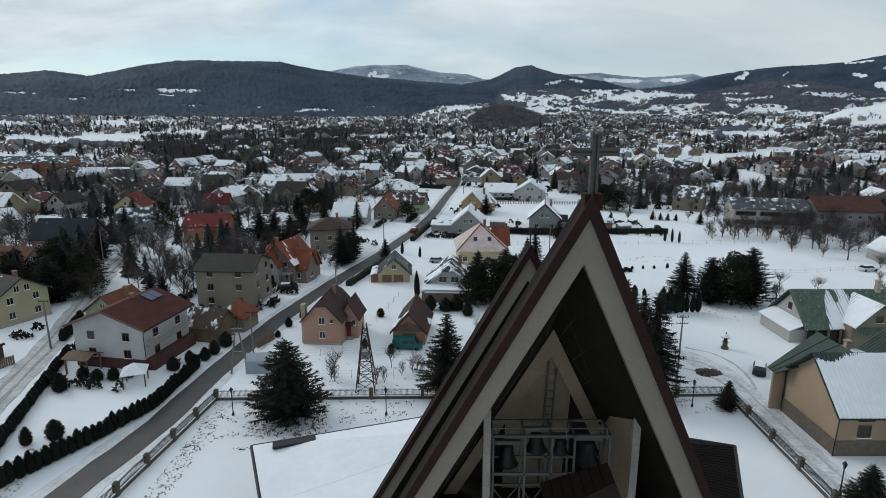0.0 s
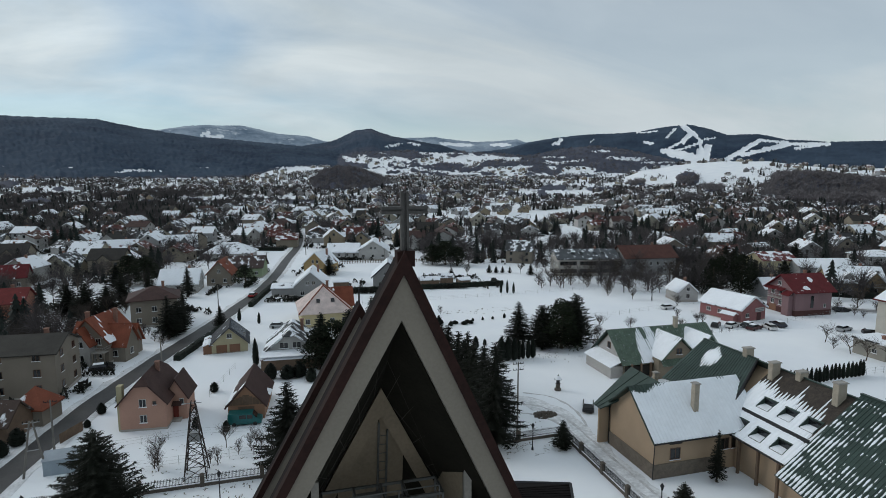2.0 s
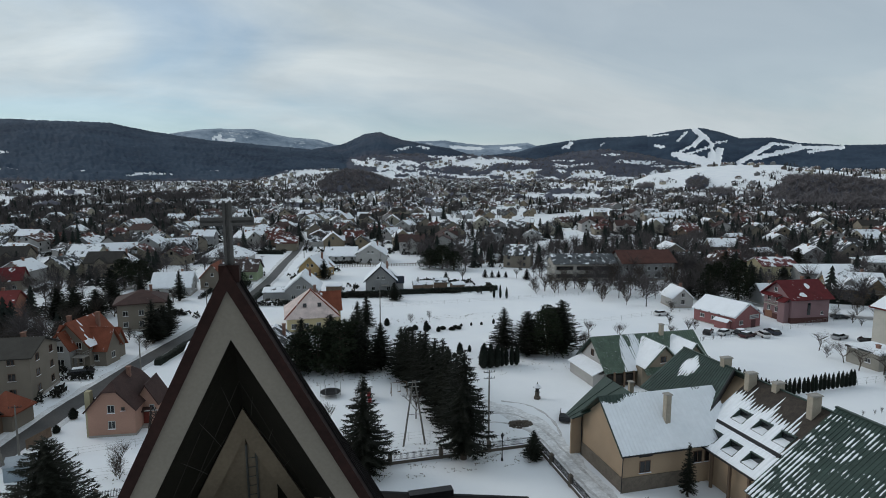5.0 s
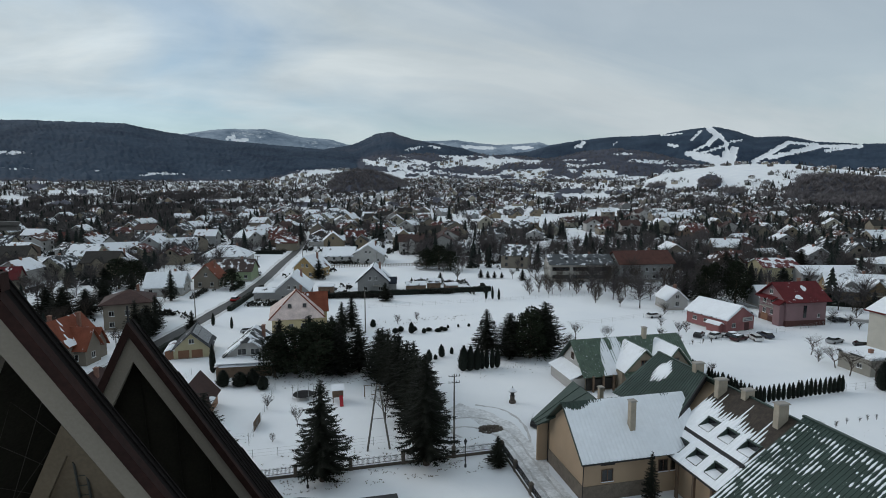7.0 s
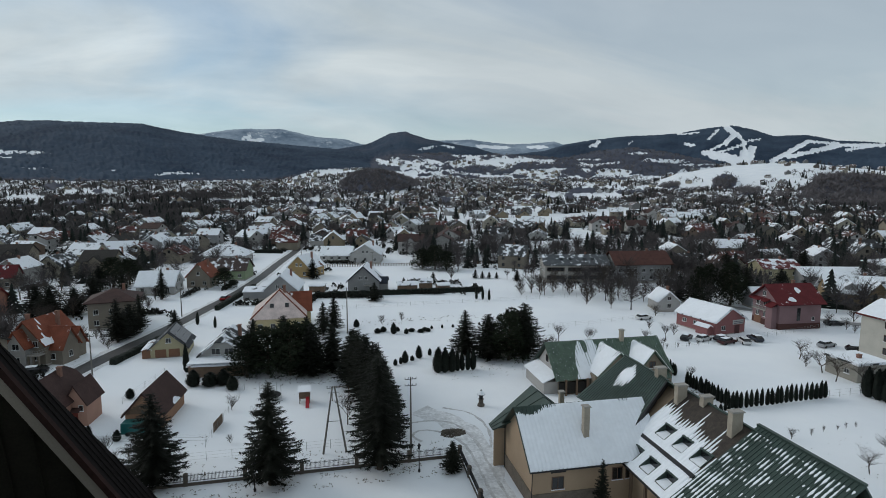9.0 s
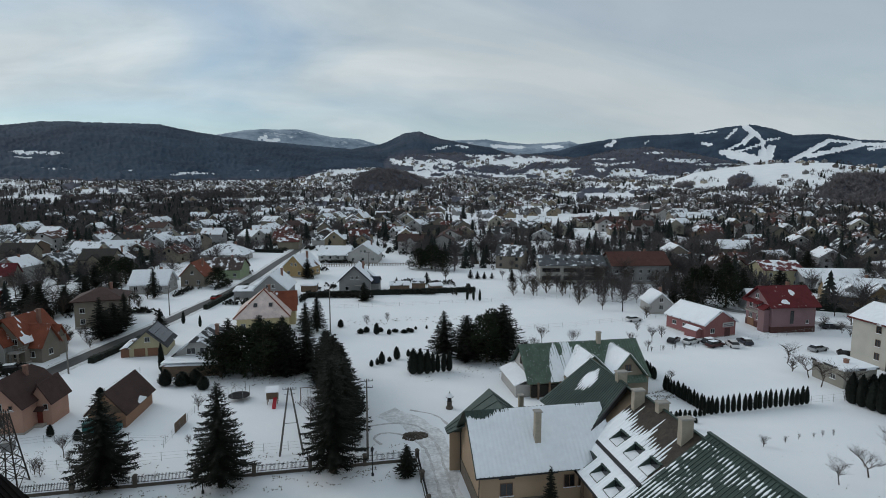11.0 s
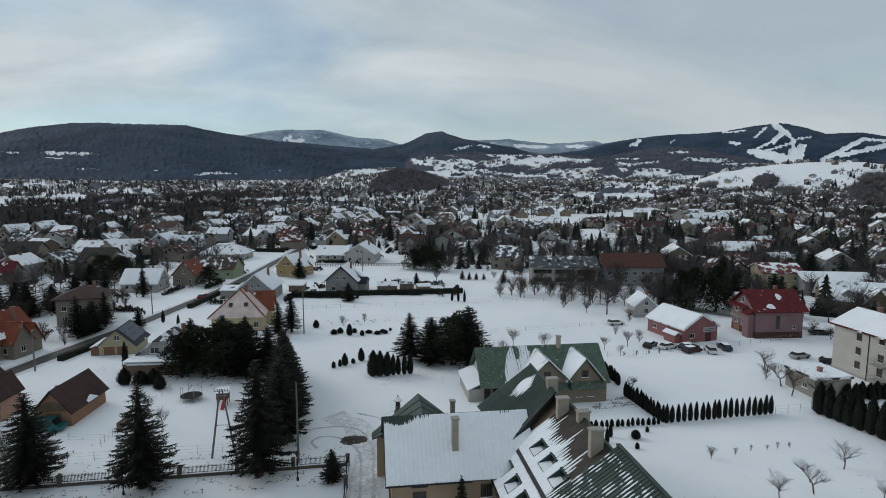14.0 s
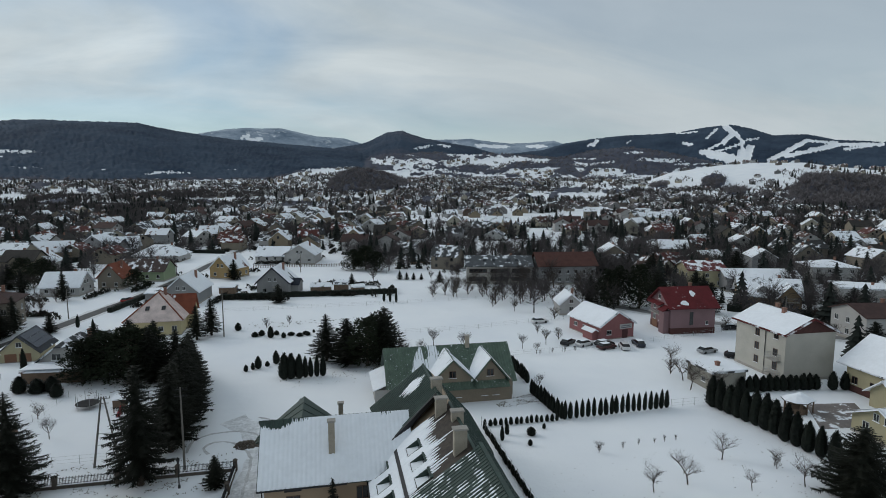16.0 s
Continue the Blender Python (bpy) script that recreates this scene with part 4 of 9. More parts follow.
for x0, y0, x1, y1, z1 in ((6.7, -7.7, 0.0, -1.0, 9.62), (-6.7, -7.7, 0.0, -1.0, 9.62), (6.7, 7.7, 0.0, 1.0, 9.62)):
    g = Geo()
    g.tube((x0, y0, 3.85), (x1, y1, z1), 0.17, n=5)
    part("hip_tiles", g, R_ORANGE, cream_house, "orange hip tiles")
g = Geo()
g.tube((0, -1.0, 9.62), (0, 1.0, 9.62), 0.17, n=5)
part("ridge_tiles", g, R_ORANGE, cream_house, "orange ridge tiles")
for u in (-1.7, 1.9):
    s_ = box_part(cream_house, "roof_window", GLASS, -0.45, 0.45, -0.6, 0.6, 0, 0.08)
    s_.matrix_basis = pose(u, -4.9, 6.42, 40, 0, 0)
house(8.5, 184.5, -6, 10, 13, 4.0, 8.4, W_GREY, R_GREYSNOW, "y", 0.6, label="grey house with a snow-covered roof", faces="fl", snow_cap=1)
house(0.5, 187.5, -6, 8, 8, 2.6, 3.4, W_GREY, R_GREYSNOW, "x", 0.3, label="low grey garage under snow", faces="", chimneys=(), snow_cap=1, name="garage", category="garage")
house(14.0, 226.0, -30, 9.5, 10.5, 4.2, 8.6, W_YELLOW, R_WHITE, "y", 0.6, label="ochre yellow house with a snowy roof", faces="fr")
balcony_house = house(34.3, 191.5, -10, 10, 10.5, 4.4, 9.0, W_GREY, R_NAVY, "y", 0.7, label="light grey house with a dark gabled roof and balcony", faces="f", snow_cap=1)
balcony(balcony_house, 0.2, 2.6, -6.4, -5.3, 3.0)
bay(balcony_house, 6.0, 1.0, 3.0, 6.0, 3.0, 4.6, "x", W_GREY, R_NAVY, 0.3)
house(40.0, 261.0, -12, 13, 14, 4.4, 8.6, W_WHITE, R_GREYSNOW, "y", 0.8, label="white bungalow with a wide snowy gable", faces="f", snow_cap=1)
house(27.0, 268.0, -12, 14, 12, 3.0, 6.4, W_WHITE, R_GREYSNOW, "x", 0.6, label="white bungalow wing under snow", faces="f", snow_cap=1, chimneys=())
house(-32.6, 202.5, -4, 11.6, 10, 3.2, 7.2, W_WHITE, R_GREYSNOW, "x", 0.6, label="white house with a snow-covered mansard roof", faces="fr", snow_cap=1)
house(-21.0, 212.0, -8, 8, 9, 4.2, 8.6, W_BEIGE, R_ORANGE, "y", 0.6, label="house with an orange tiled roof", faces="fr")
house(-15.0, 226.5, -10, 16, 10, 4.0, 7.6, W_GREEN, roofing("oldbrown", (0.09, 0.065, 0.06), 0.4), "x", 0.6, label="pale green house with a brown roof", faces="f")
house(-23.5, 278.0, -10, 20, 13, 3.4, 7.4, W_WHITE, roofing("pale_snow", (0.10, 0.10, 0.11), 0.66), kind="hip", over=0.9, label="light bungalow with a snowy hipped roof", faces="f")
hedge_house = house(-49.5, 306.0, 8, 15, 12, 3.6, 8.6, W_GREY, R_GREYSNOW, "x", 0.7, label="grey house under a snowy roof", faces="f")
bay(hedge_house, 2.0, -3.6, 5.0, 5.4, 4.2, 7.6, "y", W_GREY, R_NAVY, 0.5, "f")
house(-72.0, 174.0, 4, 12.5, 10, 5.0, 8.0, W_BRICK, R_RED, "x", 0.6, label="brick house with a bright red roof", faces="f")
house(-107.0, 161.0, 0, 15.0, 10.5, 4.2, 8.8, plaster("dusky", (0.26, 0.16, 0.16)), R_NAVY, "x", 0.7, label="house with a large navy blue roof", faces="f")
house(-101.5, 131.0, -8, 12.0, 10, 4.0, 7.6, W_BEIGE, roofing("rust", (0.16, 0.07, 0.045), 0.12), "x", 0.6, label="old house with a rusty brown roof", faces="fr")
house(-115.5, 212.0, 6, 10, 10, 5.2, 9.2, W_CREAM, R_RED, "y", 0.6, label="cream house with a red roof", faces="fr")
house(-101.0, 186.0, 10, 11, 9.5, 4.2, 7.8, W_GREY, R_GREY, "x", 0.5, label="grey house with a dark roof", faces="f")
house(-88.0, 222.0, 10, 9, 9, 4.2, 7.8, W_BEIGE, R_BURG, "x", 0.5, label="house with a dark red roof", faces="f")
house(-62.0, 252.0, 6, 12, 11, 4.6, 9.0, W_WHITE, R_WHITE, "y", 0.6, label="white house with a snowy roof", faces="f")
house(-73.0, 290.0, 6, 16, 10, 4.4, 8.6, W_OCHRE, R_WHITE, "x", 0.6, label="ochre house with a snowy roof", faces="f")
house(-60.0, 100.5, -12, 7.5, 7, 3.4, 6.2, W_GREEN, roofing("pantile", (0.20, 0.08, 0.05), 0.16), "y", 0.5, label="pale green cottage with a red tiled roof", chimneys=((0.2, 0.1),), faces="f", plinth=0.3)
house(-40.4, 94.0, -14, 6.4, 5.4, 2.6, 5.2, WOOD, roofing("sheds", (0.10, 0.07, 0.06), 0.34), "x", 0.4, label="weathered wooden sheds with patched roofs", chimneys=(), faces="", plinth=0, name="shed", category="shed")
house(-37.0, 98.4, -14, 4.6, 4.6, 3.0, 5.6, W_BEIGE, R_ORANGE, kind="hip", over=0.4, label="small outbuilding with an orange hipped roof", chimneys=(), faces="", plinth=0, name="outbuilding", category="outbuilding")
house(-82.5, 103.5, -25, 10, 9, 5.6, 8.4, W_CREAM, R_DARK, "x", 0.6, label="cream house at the lane", faces="fr")
house(-73.5, 83.0, -18, 7, 5, 2.4, 2.5, REDBRICK, R_DARK, kind="flat", label="low red brick shed with snow on its flat roof", chimneys=(), faces="", plinth=0, snow_cap=1, name="shed", category="shed")
house(-250.0, 352.0, 8, 46, 17, 9.5, 13.0, W_BRICK, roofing("teal", (0.03, 0.07, 0.08), 0.4), "x", 0.5, label="long brick school with a teal roof under snow", chimneys=(), faces="f", floors=3, name="school_building", category="school", wide=4.5)
house(-268.0, 322.0, 8, 30, 14, 5.0, 6.5, W_WHITE, R_GREYSNOW, "x", 0.4, label="low white sports hall beside the school", chimneys=(), faces="f", snow_cap=1, name="sports_hall", category="hall", wide=6)
house(-195.0, 352.0, 4, 34, 12, 5.5, 5.6, W_GREY, R_GREY, kind="flat", label="low grey annex building of the school", chimneys=(), faces="f", snow_cap=1, name="annex", category="annex", wide=5)
# east side
school = house(112.0, 197.5, -12, 23, 12, 6.6, 9.4, plaster("school_grey", (0.46, 0.44, 0.40)), roofing("school_tin", (0.11, 0.12, 0.13), 0.36, 0.45, 0.3), "x", 0.6, label="long beige three-storey school with a grey tin roof", chimneys=((0.2, 0.1),), faces="l", floors=2, plinth=0.6, name="school_building", category="school", wide=4.0)
BAND = mat("brown_window_band", (0.10, 0.075, 0.055), 0.7, 0, 0.25)
for zz in (1.2, 4.1):
    for u in (-7.6, 0.0, 7.6):
        b_ = box_part(school, "window_band", BAND, u - 3.2, u + 3.2, -6.06, -5.98, zz, zz + 1.5, "brown band of classroom windows")
        for k_ in range(4):
            box_part(b_, "pane", GLASS, u - 3.1 + k_ * 1.55, u - 1.65 + k_ * 1.55, -6.09, -6.05, zz + 0.15, zz + 1.35)
for u in (-5.2, -2.0, 3.4, 6.4):
    s_ = box_part(school, "roof_window", GLASS, -0.6, 0.6, -0.8, 0.8, 0, 0.08)
    s_.matrix_basis = pose(u, -3.0, 8.26, 25, 0, 0)
house(135.0, 192.5, -6, 20.5, 12, 7.0, 10.8, W_GREY, roofing("school_brown", (0.12, 0.055, 0.045), 0.10), "x", 0.8, label="grey building with a brown roof", faces="fl", floors=2, name="apartment_house", wide=2.9)
workshop = house(116.6, 125.4, 11, 9.6, 12.4, 3.5, 6.4, W_ROSE, R_GREYSNOW, "y", 0.6, label="dark pink workshop under a snow-covered roof", chimneys=(), faces="", plinth=0.2, snow_cap=1, cover=0.92, name="workshop", category="workshop", wide=5)
s_ = box_part(workshop, "sign_board", W_WHITE, 0.7, 4.2, -6.3, -6.21, 2.3, 3.4, "pale sign board with unreadable writing")
for k_ in range(2):
    box_part(s_, "sign_bar", mat("sign_dark", (0.1, 0.1, 0.12), 0.7), 1.0, 3.9, -6.32, -6.3, 2.5 + k_ * 0.4, 2.68 + k_ * 0.4)
box_part(workshop, "workshop_door", mat("rust_door", (0.06, 0.02, 0.02), 0.7), 1.4, 3.0, -6.28, -6.21, 0, 2.1)
window(workshop, -2.4, -6.22, 1.2, 0, 1.3, 1.1, FRAME_W)
for yy in (-3.5, 0.0, 3.5):
    window(workshop, -4.82, yy, 1.4, -90, 1.3, 1.0, FRAME_W)
bay(workshop, -5.6, -3.4, 1.6, 3.6, 2.0, 2.5, "y", W_ROSE, R_WHITE, 0.3)
PLUM = plaster("plum", (0.29, 0.18, 0.19))
plum_house = house(138.4, 124.9, -4, 11.4, 10.0, 6.9, 10.6, PLUM, R_BURG, "x", 0.9, label="plum house with a bright red metal roof", faces="", plinth=1.5, plinth_mat=REDBRICK, wide=5)
for yy in (-3.0, 0.2, 3.0):
    for zz in (2.1, 4.9):
        window(plum_house, -5.72, yy, zz, -90, 1.15, 1.3, FRAME_W)
window(plum_house, -5.72, 0.8, 7.6, -90, 1.2, 1.2, FRAME_W)
window(plum_house, 3.6, -5.02, 2.2, 0, 0.7, 0.9, FRAME_W)
box_part(plum_house, "stair_window", GLASS, -0.9, 0.0, -5.06, -4.99, 2.2, 5.4)
for k_ in range(3):
    box_part(plum_house.children[-1], "window_bar", FRAME_W, -0.95, 0.05, -5.09, -5.06, 2.9 + k_ * 0.85, 2.98 + k_ * 0.85)
balcony(plum_house, -7.0, -5.72, -2.6, 3.8, 4.2)
g = Geo()
up_prism(g, [(-7.6, -4.4, 5.6), (-5.6, -4.4, 6.7), (-5.6, -1.6, 6.7), (-7.6, -1.6, 5.6)], 0.16)
up_prism(g, [(-7.2, -1.6, 6.5), (-5.6, -1.6, 7.1), (-5.6, 4.6, 7.1), (-7.2, 4.6, 6.5)], 0.16)
part("entrance_roof", g, R_BURG, plum_house, "red metal canopy over entrance and balcony")
box_part(plum_house, "entrance_block", PLUM, -7.2, -5.72, -4.2, -1.9, 0, 5.6)
box_part(plum_house, "garage_door", GDOOR, -5.8, -5.71, 1.6, 4.2, 0.05, 2.0, "brown garage door")
for k, q in enumerate(roof_quads(11.4, 10.0, 6.9, 10.6, "x", 0.9, 0.225)):
    drift(plum_house, q, 0.27, 28 + k, 0.08, 60, 34, 0.3, 0.012, 0.8, keep=lambda u, v: 0.22 * np.exp(-((v - 0.22) / 0.14) ** 2) - 0.05, label="thin snow left on red metal")
cream_block = house(179.6, 176.0, -12, 12.6, 11, 6.4, 8.8, W_CREAM, roofing("winered", (0.17, 0.05, 0.05), 0.46), "x", 0.7, label="pale yellow two-storey house with a snowy red roof", faces="fl", attic=False)
ochre_house = house(178.0, 142.5, -30, 15.5, 11, 4.2, 8.4, W_OCHRE, R_GREYSNOW, "x", 0.8, label="ochre house with a large snowy roof", faces="fl", snow_cap=1, cover=0.52)
bay(ochre_house, 4.6, -3.4, 6.0, 6.0, 4.2, 7.6, "y", W_OCHRE, R_GREYSNOW, 0.7, "f")
bay(ochre_house, -2.0, -3.4, 3.0, 3.2, 5.9, 7.0, "y", W_WHITE, R_GREYSNOW, 0.3, "")
balcony(ochre_house, 2.4, 6.8, -7.6, -6.42, 3.0)
house(194.0, 166.0, -14, 24, 10, 4.6, 7.0, W_GREY, R_GREYSNOW, "x", 0.5, label="long grey house under a snowy roof", faces="f", snow_cap=1, cover=0.58, chimneys=())
house(231.0, 175.0, -20, 15, 12, 6.2, 8.0, W_WHITE, R_GREYSNOW, kind="hip", over=0.6, label="white two-storey house with a snowy hipped roof", faces="fl")
house(212.0, 143.0, -30, 15, 11, 4.6, 4.7, W_WHITE, R_GREYSNOW, kind="flat", label="low white flat-roofed house under snow", faces="fl", snow_cap=1, chimneys=((0.2, 0.1),))
house(177.6, 108.0, -8, 13, 11, 6.4, 8.4, W_WHITE, R_BROWN, "x", 0.6, label="white house with a dark brown roof", faces="fl")
block_house = house(139.2, 93.0, 0, 10.8, 13.0, 9.2, 11.8, plaster("offwhite", (0.60, 0.575, 0.51)), roofing("block_red", (0.16, 0.035, 0.035), 0.40, snow_scale=0.3), "y", 0.8, label="off-white three-storey house with a snowy red roof", chimneys=((-0.08, -0.05), (0.1, 0.25)), faces="", attic=False)
for k, q in enumerate(roof_quads(10.8, 13.0, 9.2, 11.8, "y", 0.8, 0.225)):
    drift(block_house, q, 0.64, 75 + k, 0.16, 50, 34, 0.16, 0.02, 0.8, label="thick patch of snow on red roof")
for zz in (1.7, 4.4, 7.1):
    window(block_house, -5.42, 0.6, zz, -90, 1.1, 1.4, FRAME_B)
    window(block_house, -5.42, -4.2, zz + (0.6 if zz > 7 else 0), -90, 1.1, 1.4 if zz > 4 else 2.0, FRAME_B)
balcony(block_house, -6.7, -5.42, -5.6, -3.0, 3.9)
balcony(block_house, -6.7, -5.42, -5.6, -3.0, 1.1)
g = Geo()
g.hexa([(-5.4, -6.56, 9.15), (5.4, -6.56, 9.15), (0, -6.56, 11.75)], [(-5.4, -6.51, 9.15), (5.4, -6.51, 9.15), (0, -6.51, 11.75)])
part("gable_board", g, REDBRICK, block_house, "dark red gable boarding")
g = Geo()
g.tube((-5.5, -1.6, 0), (-5.5, -1.6, 9.0), 0.07, n=6)
part("downpipe", g, DARKMETAL, block_house)
flat_garage = house(121.0, 88.3, 0, 6.8, 7.0, 3.3, 3.4, plaster("stone_grey", (0.40, 0.38, 0.33)), R_GREY, kind="flat", label="small grey flat-roofed garage under snow", faces="", snow_cap=1, plinth=0, name="garage", category="garage", chimneys=((-0.05, -0.1),))
window(flat_garage, -3.42, -1.2, 1.2, -90, 1.1, 0.9, FRAME_W)
edge_house = house(148.2, 74.6, 0, 11.5, 14.0, 5.4, 9.4, W_CREAM, R_GREYSNOW, "y", 1.2, label="cream house under a snow-covered roof with porch", faces="lf", snow_cap=1, cover=0.97, frame_mat=FRAME_B, plinth=1.2, plinth_mat=REDBRICK)
bay(edge_house, -6.6, -2.8, 4.0, 5.0, 2.9, 5.0, "x", W_CREAM, R_GREYSNOW, 0.8)
for q in ([(-9.4, -0.0, 2.4), (-9.4, -2.8, 5.2), (-4.4, -2.8, 5.2), (-4.4, -0.0, 2.4)], [(-9.4, -5.6, 2.4), (-9.4, -2.8, 5.2), (-4.4, -2.8, 5.2), (-4.4, -5.6, 2.4)]):
    drift(edge_house, [q[0], q[3], q[2], q[1]], 0.97, 9, 0.16, 20, 20, 0.2, 0.01, 0.6, name="porch_snow", label="thick snow on the porch roof")
edge_annex = house(132.6, 61.6, -4, 9.5, 10, 2.8, 5.2, W_CREAM, R_GREYSNOW, "x", 0.8, label="low cream annex under thick snow", faces="fl", snow_cap=1, cover=0.97, chimneys=(), name="annex", category="annex")
gazebo = thing("garden_pavilion", "octagonal wooden garden pavilion under snow", "pavilion", 125.4, 74.4)
for i in range(8):
    a = math.pi * (i + 0.5) / 4
    g = Geo()
    g.box(-0.08, 0.08, -0.08, 0.08, 0, 2.1)
    part("post", g, WOOD, gazebo).matrix_basis = pose(1.7 * math.cos(a), 1.7 * math.sin(a), 0)
g = Geo()
g.lathe([(1.62, 0.05), (1.62, 0.95)], 8)
part("parapet", g, WOOD, gazebo)
g = Geo()
g.lathe([(2.25, 2.05), (0.1, 2.9)], 8)
gr = part("roof", g, R_DARK, gazebo)
g = Geo()
g.lathe([(2.15, 2.12), (1.9, 2.3), (0.1, 3.05)], 8)
part("roof_snow", g, ROOFSNOW, gr, "cone of snow")
g = Geo()
g.hexa([(124, 68.0, -0.05), (133.5, 67.2, -0.05), (138.0, 75.5, -0.05), (129.5, 76.8, -0.05)], [(124, 68.0, 0.05), (133.5, 67.2, 0.05), (138.0, 75.5, 0.05), (129.5, 76.8, 0.05)])
solid("paved_yard", g, mat("wet_paving", (0.17, 0.15, 0.14), 0.7, 0, 0.3, 0.5, 4, 0.3, snow=0.38, snow_scale=0.5), "wet paved yard half cleared of snow", "pavement", kind="structure")
house(117.4, 147.0, -10, 6.3, 7.5, 3.0, 5.8, W_WHITE, R_GREYSNOW, "y", 0.4, label="small white cottage under snow", faces="f", snow_cap=1)
house(146.5, 143.5, -10, 6.5, 7.0, 3.2, 6.0, W_GREY, R_GREYSNOW, "x", 0.4, label="small grey cottage behind conifers under snow", faces="f", snow_cap=1)

# ---- church and convent, in the large ----

# ---- church: two A-shaped gables over a low fan-shaped hall ----
FASCIA = mat("copper_brown_fascia", (0.022, 0.0092, 0.0072), 0.75, 0.0, 0.4, 0.7, 5, 0.15, spec=0.15)
TIN = mat("dark_brown_tin", (0.009, 0.007, 0.0068), 0.8, 0.0, 0.35, 0.5, 6, 0.15, spec=0.12)
PANEL = mat("beige_fibre_panel", (0.185, 0.162, 0.13), 0.85, 0, 0.12, 0.3, 9, 0.15)
PANEL_IN = mat("cream_inner_panel", (0.16, 0.125, 0.085), 0.9, 0, 0.2, 0.5, 7, 0.2)
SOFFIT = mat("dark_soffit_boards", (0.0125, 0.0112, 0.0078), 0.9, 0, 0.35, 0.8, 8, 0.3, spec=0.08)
BRONZE = mat("bell_bronze", (0.012, 0.012, 0.011), 0.5, 0.5, 0.3, 2, 8, 0.1)
CX = 4.73
church = thing("church", "modern church with steep brown A-shaped gables and bell tower", "church", CX, 18.6)
church.matrix_basis = pose(0, 0, 0)


def chevron(g, z_out, z_in, k, y0, y1, foot, rake0=0.0, rake1=0.0, zref=None, west=None):
    """An A-shaped band: outer apex z_out, inner apex z_in, legs down to foot; front at y0 and back at y1, each raked."""
    zref = z_out if zref is None else zref
    fy = lambda z, y, r: y + r * (zref - z)
    for s in (-1, 1):
        loop = [(0, z_out), (k * (z_out - foot), foot), (k * (z_in - foot), foot), (0, z_in)]
        a = [(CX + s * x, fy(z, y0, rake0), z) for x, z in loop]
        b = [(CX + s * x, fy(z, y1, rake1) if s > 0 or west is None or x == 0 else fy(z, west, rake0), z) for x, z in loop]
        g.hexa(a, b) if s < 0 else g.hexa(a[::-1], b[::-1])


def seams(parent, k, z_apex, y0, rake, deep0, deep_k, foot, step=0.42):
    """Raised seams down the east roof slope, parallel to its leaning front edge; the roof is deep0 deep at the apex and widens by deep_k."""
    g = Geo()
    n = z_apex - foot
    off = step
    while off < deep0 + deep_k * n:
        m0 = max(0.0, (off - deep0) / deep_k) if deep_k > 0 else 0.0
        if n - m0 > 0.4 and (deep_k > 0 or off < deep0):
            p, q = (Vector((CX + k * m, y0 + off + rake * m, z_apex - m + 0.03)) for m in (m0, n))
            nrm, t = Vector((1, 0, k)).normalized() * 0.05, Vector((0, 0.03, 0))
            g.hexa([p - t, q - t, q + t, p + t], [p - t + nrm, q - t + nrm, q + t + nrm, p + t + nrm])
        off += step
    return part("standing_seams", g, TIN, parent)


FOOT = 6.5
K1, A1, LEAN1 = 0.492, 35.2, 0.20
g = Geo()
chevron(g, A1, A1 - 0.80, K1, 18.3, 18.75, FOOT, LEAN1, LEAN1, A1)
part("front_fascia", g, FASCIA, church, "copper-brown metal verge")
g = Geo()
chevron(g, A1 - 0.05, A1 - 0.45, K1, 18.75, 19.4, FOOT, LEAN1, LEAN1, A1, 18.95)
rf = part("front_roof", g, TIN, church, "dark brown standing-seam roof")
seams(rf, K1, A1 - 0.05, 18.76, LEAN1, 0.62, 0.0, FOOT, 0.3)
g = Geo()
chevron(g, A1 - 0.80, A1 - 2.48, K1, 18.45, 19.0, FOOT, LEAN1, LEAN1, A1)
part("front_frame", g, PANEL, church, "beige A-shaped frame")
# dark boarded soffit that narrows towards the bell chamber
ZI, KI, YI, XI = 28.85, 0.50, 22.85, 4.60
yo = lambda z: 19.01 + LEAN1 * (A1 - z)
yi = lambda z: YI + LEAN1 * (ZI - z)
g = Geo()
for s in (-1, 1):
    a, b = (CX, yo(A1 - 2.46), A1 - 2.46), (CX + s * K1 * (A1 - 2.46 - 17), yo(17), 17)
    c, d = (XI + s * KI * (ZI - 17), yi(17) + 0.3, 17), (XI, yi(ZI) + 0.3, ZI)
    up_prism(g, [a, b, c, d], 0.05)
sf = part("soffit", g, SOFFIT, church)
BATTEN = mat("batten", (0.030, 0.026, 0.019), 0.85)
for s in (-1, 1):
    # a place on the soffit: u down the slope, v from the front edge to the chamber
    def soff(u, v, s=s):
        z0, z1 = (A1 - 2.5) * (1 - u) + 17 * u, ZI * (1 - u) + 17 * u
        p = Vector((CX + s * (K1 * (A1 - 2.46 - z0) - 0.06), yo(z0) + 0.05, z0))
        return p.lerp(Vector((XI + s * (KI * (ZI - z1) - 0.06), yi(z1) + 0.25, z1)), v)
    for u0, v0, u1, v1 in [(u_, 0.0, u_ - 0.035, 1.0) for u_ in (0.09, 0.19, 0.29, 0.40, 0.51, 0.62, 0.74, 0.86)] + [(0.0, 0.15, 1.0, 0.75), (0.10, 0.95, 0.9, 0.15), (0.0, 0.55, 0.75, 1.0), (0.30, 0.98, 1.0, 0.4)]:
        g = Geo()
        pts_ = [soff(u0 + (u1 - u0) * k_ / 6, v0 + (v1 - v0) * k_ / 6) for k_ in range(7)]
        for p, q in zip(pts_, pts_[1:]):
            g.tube(p, q, 0.014, n=4)
        part("soffit_batten", g, BATTEN, sf)
g = Geo()
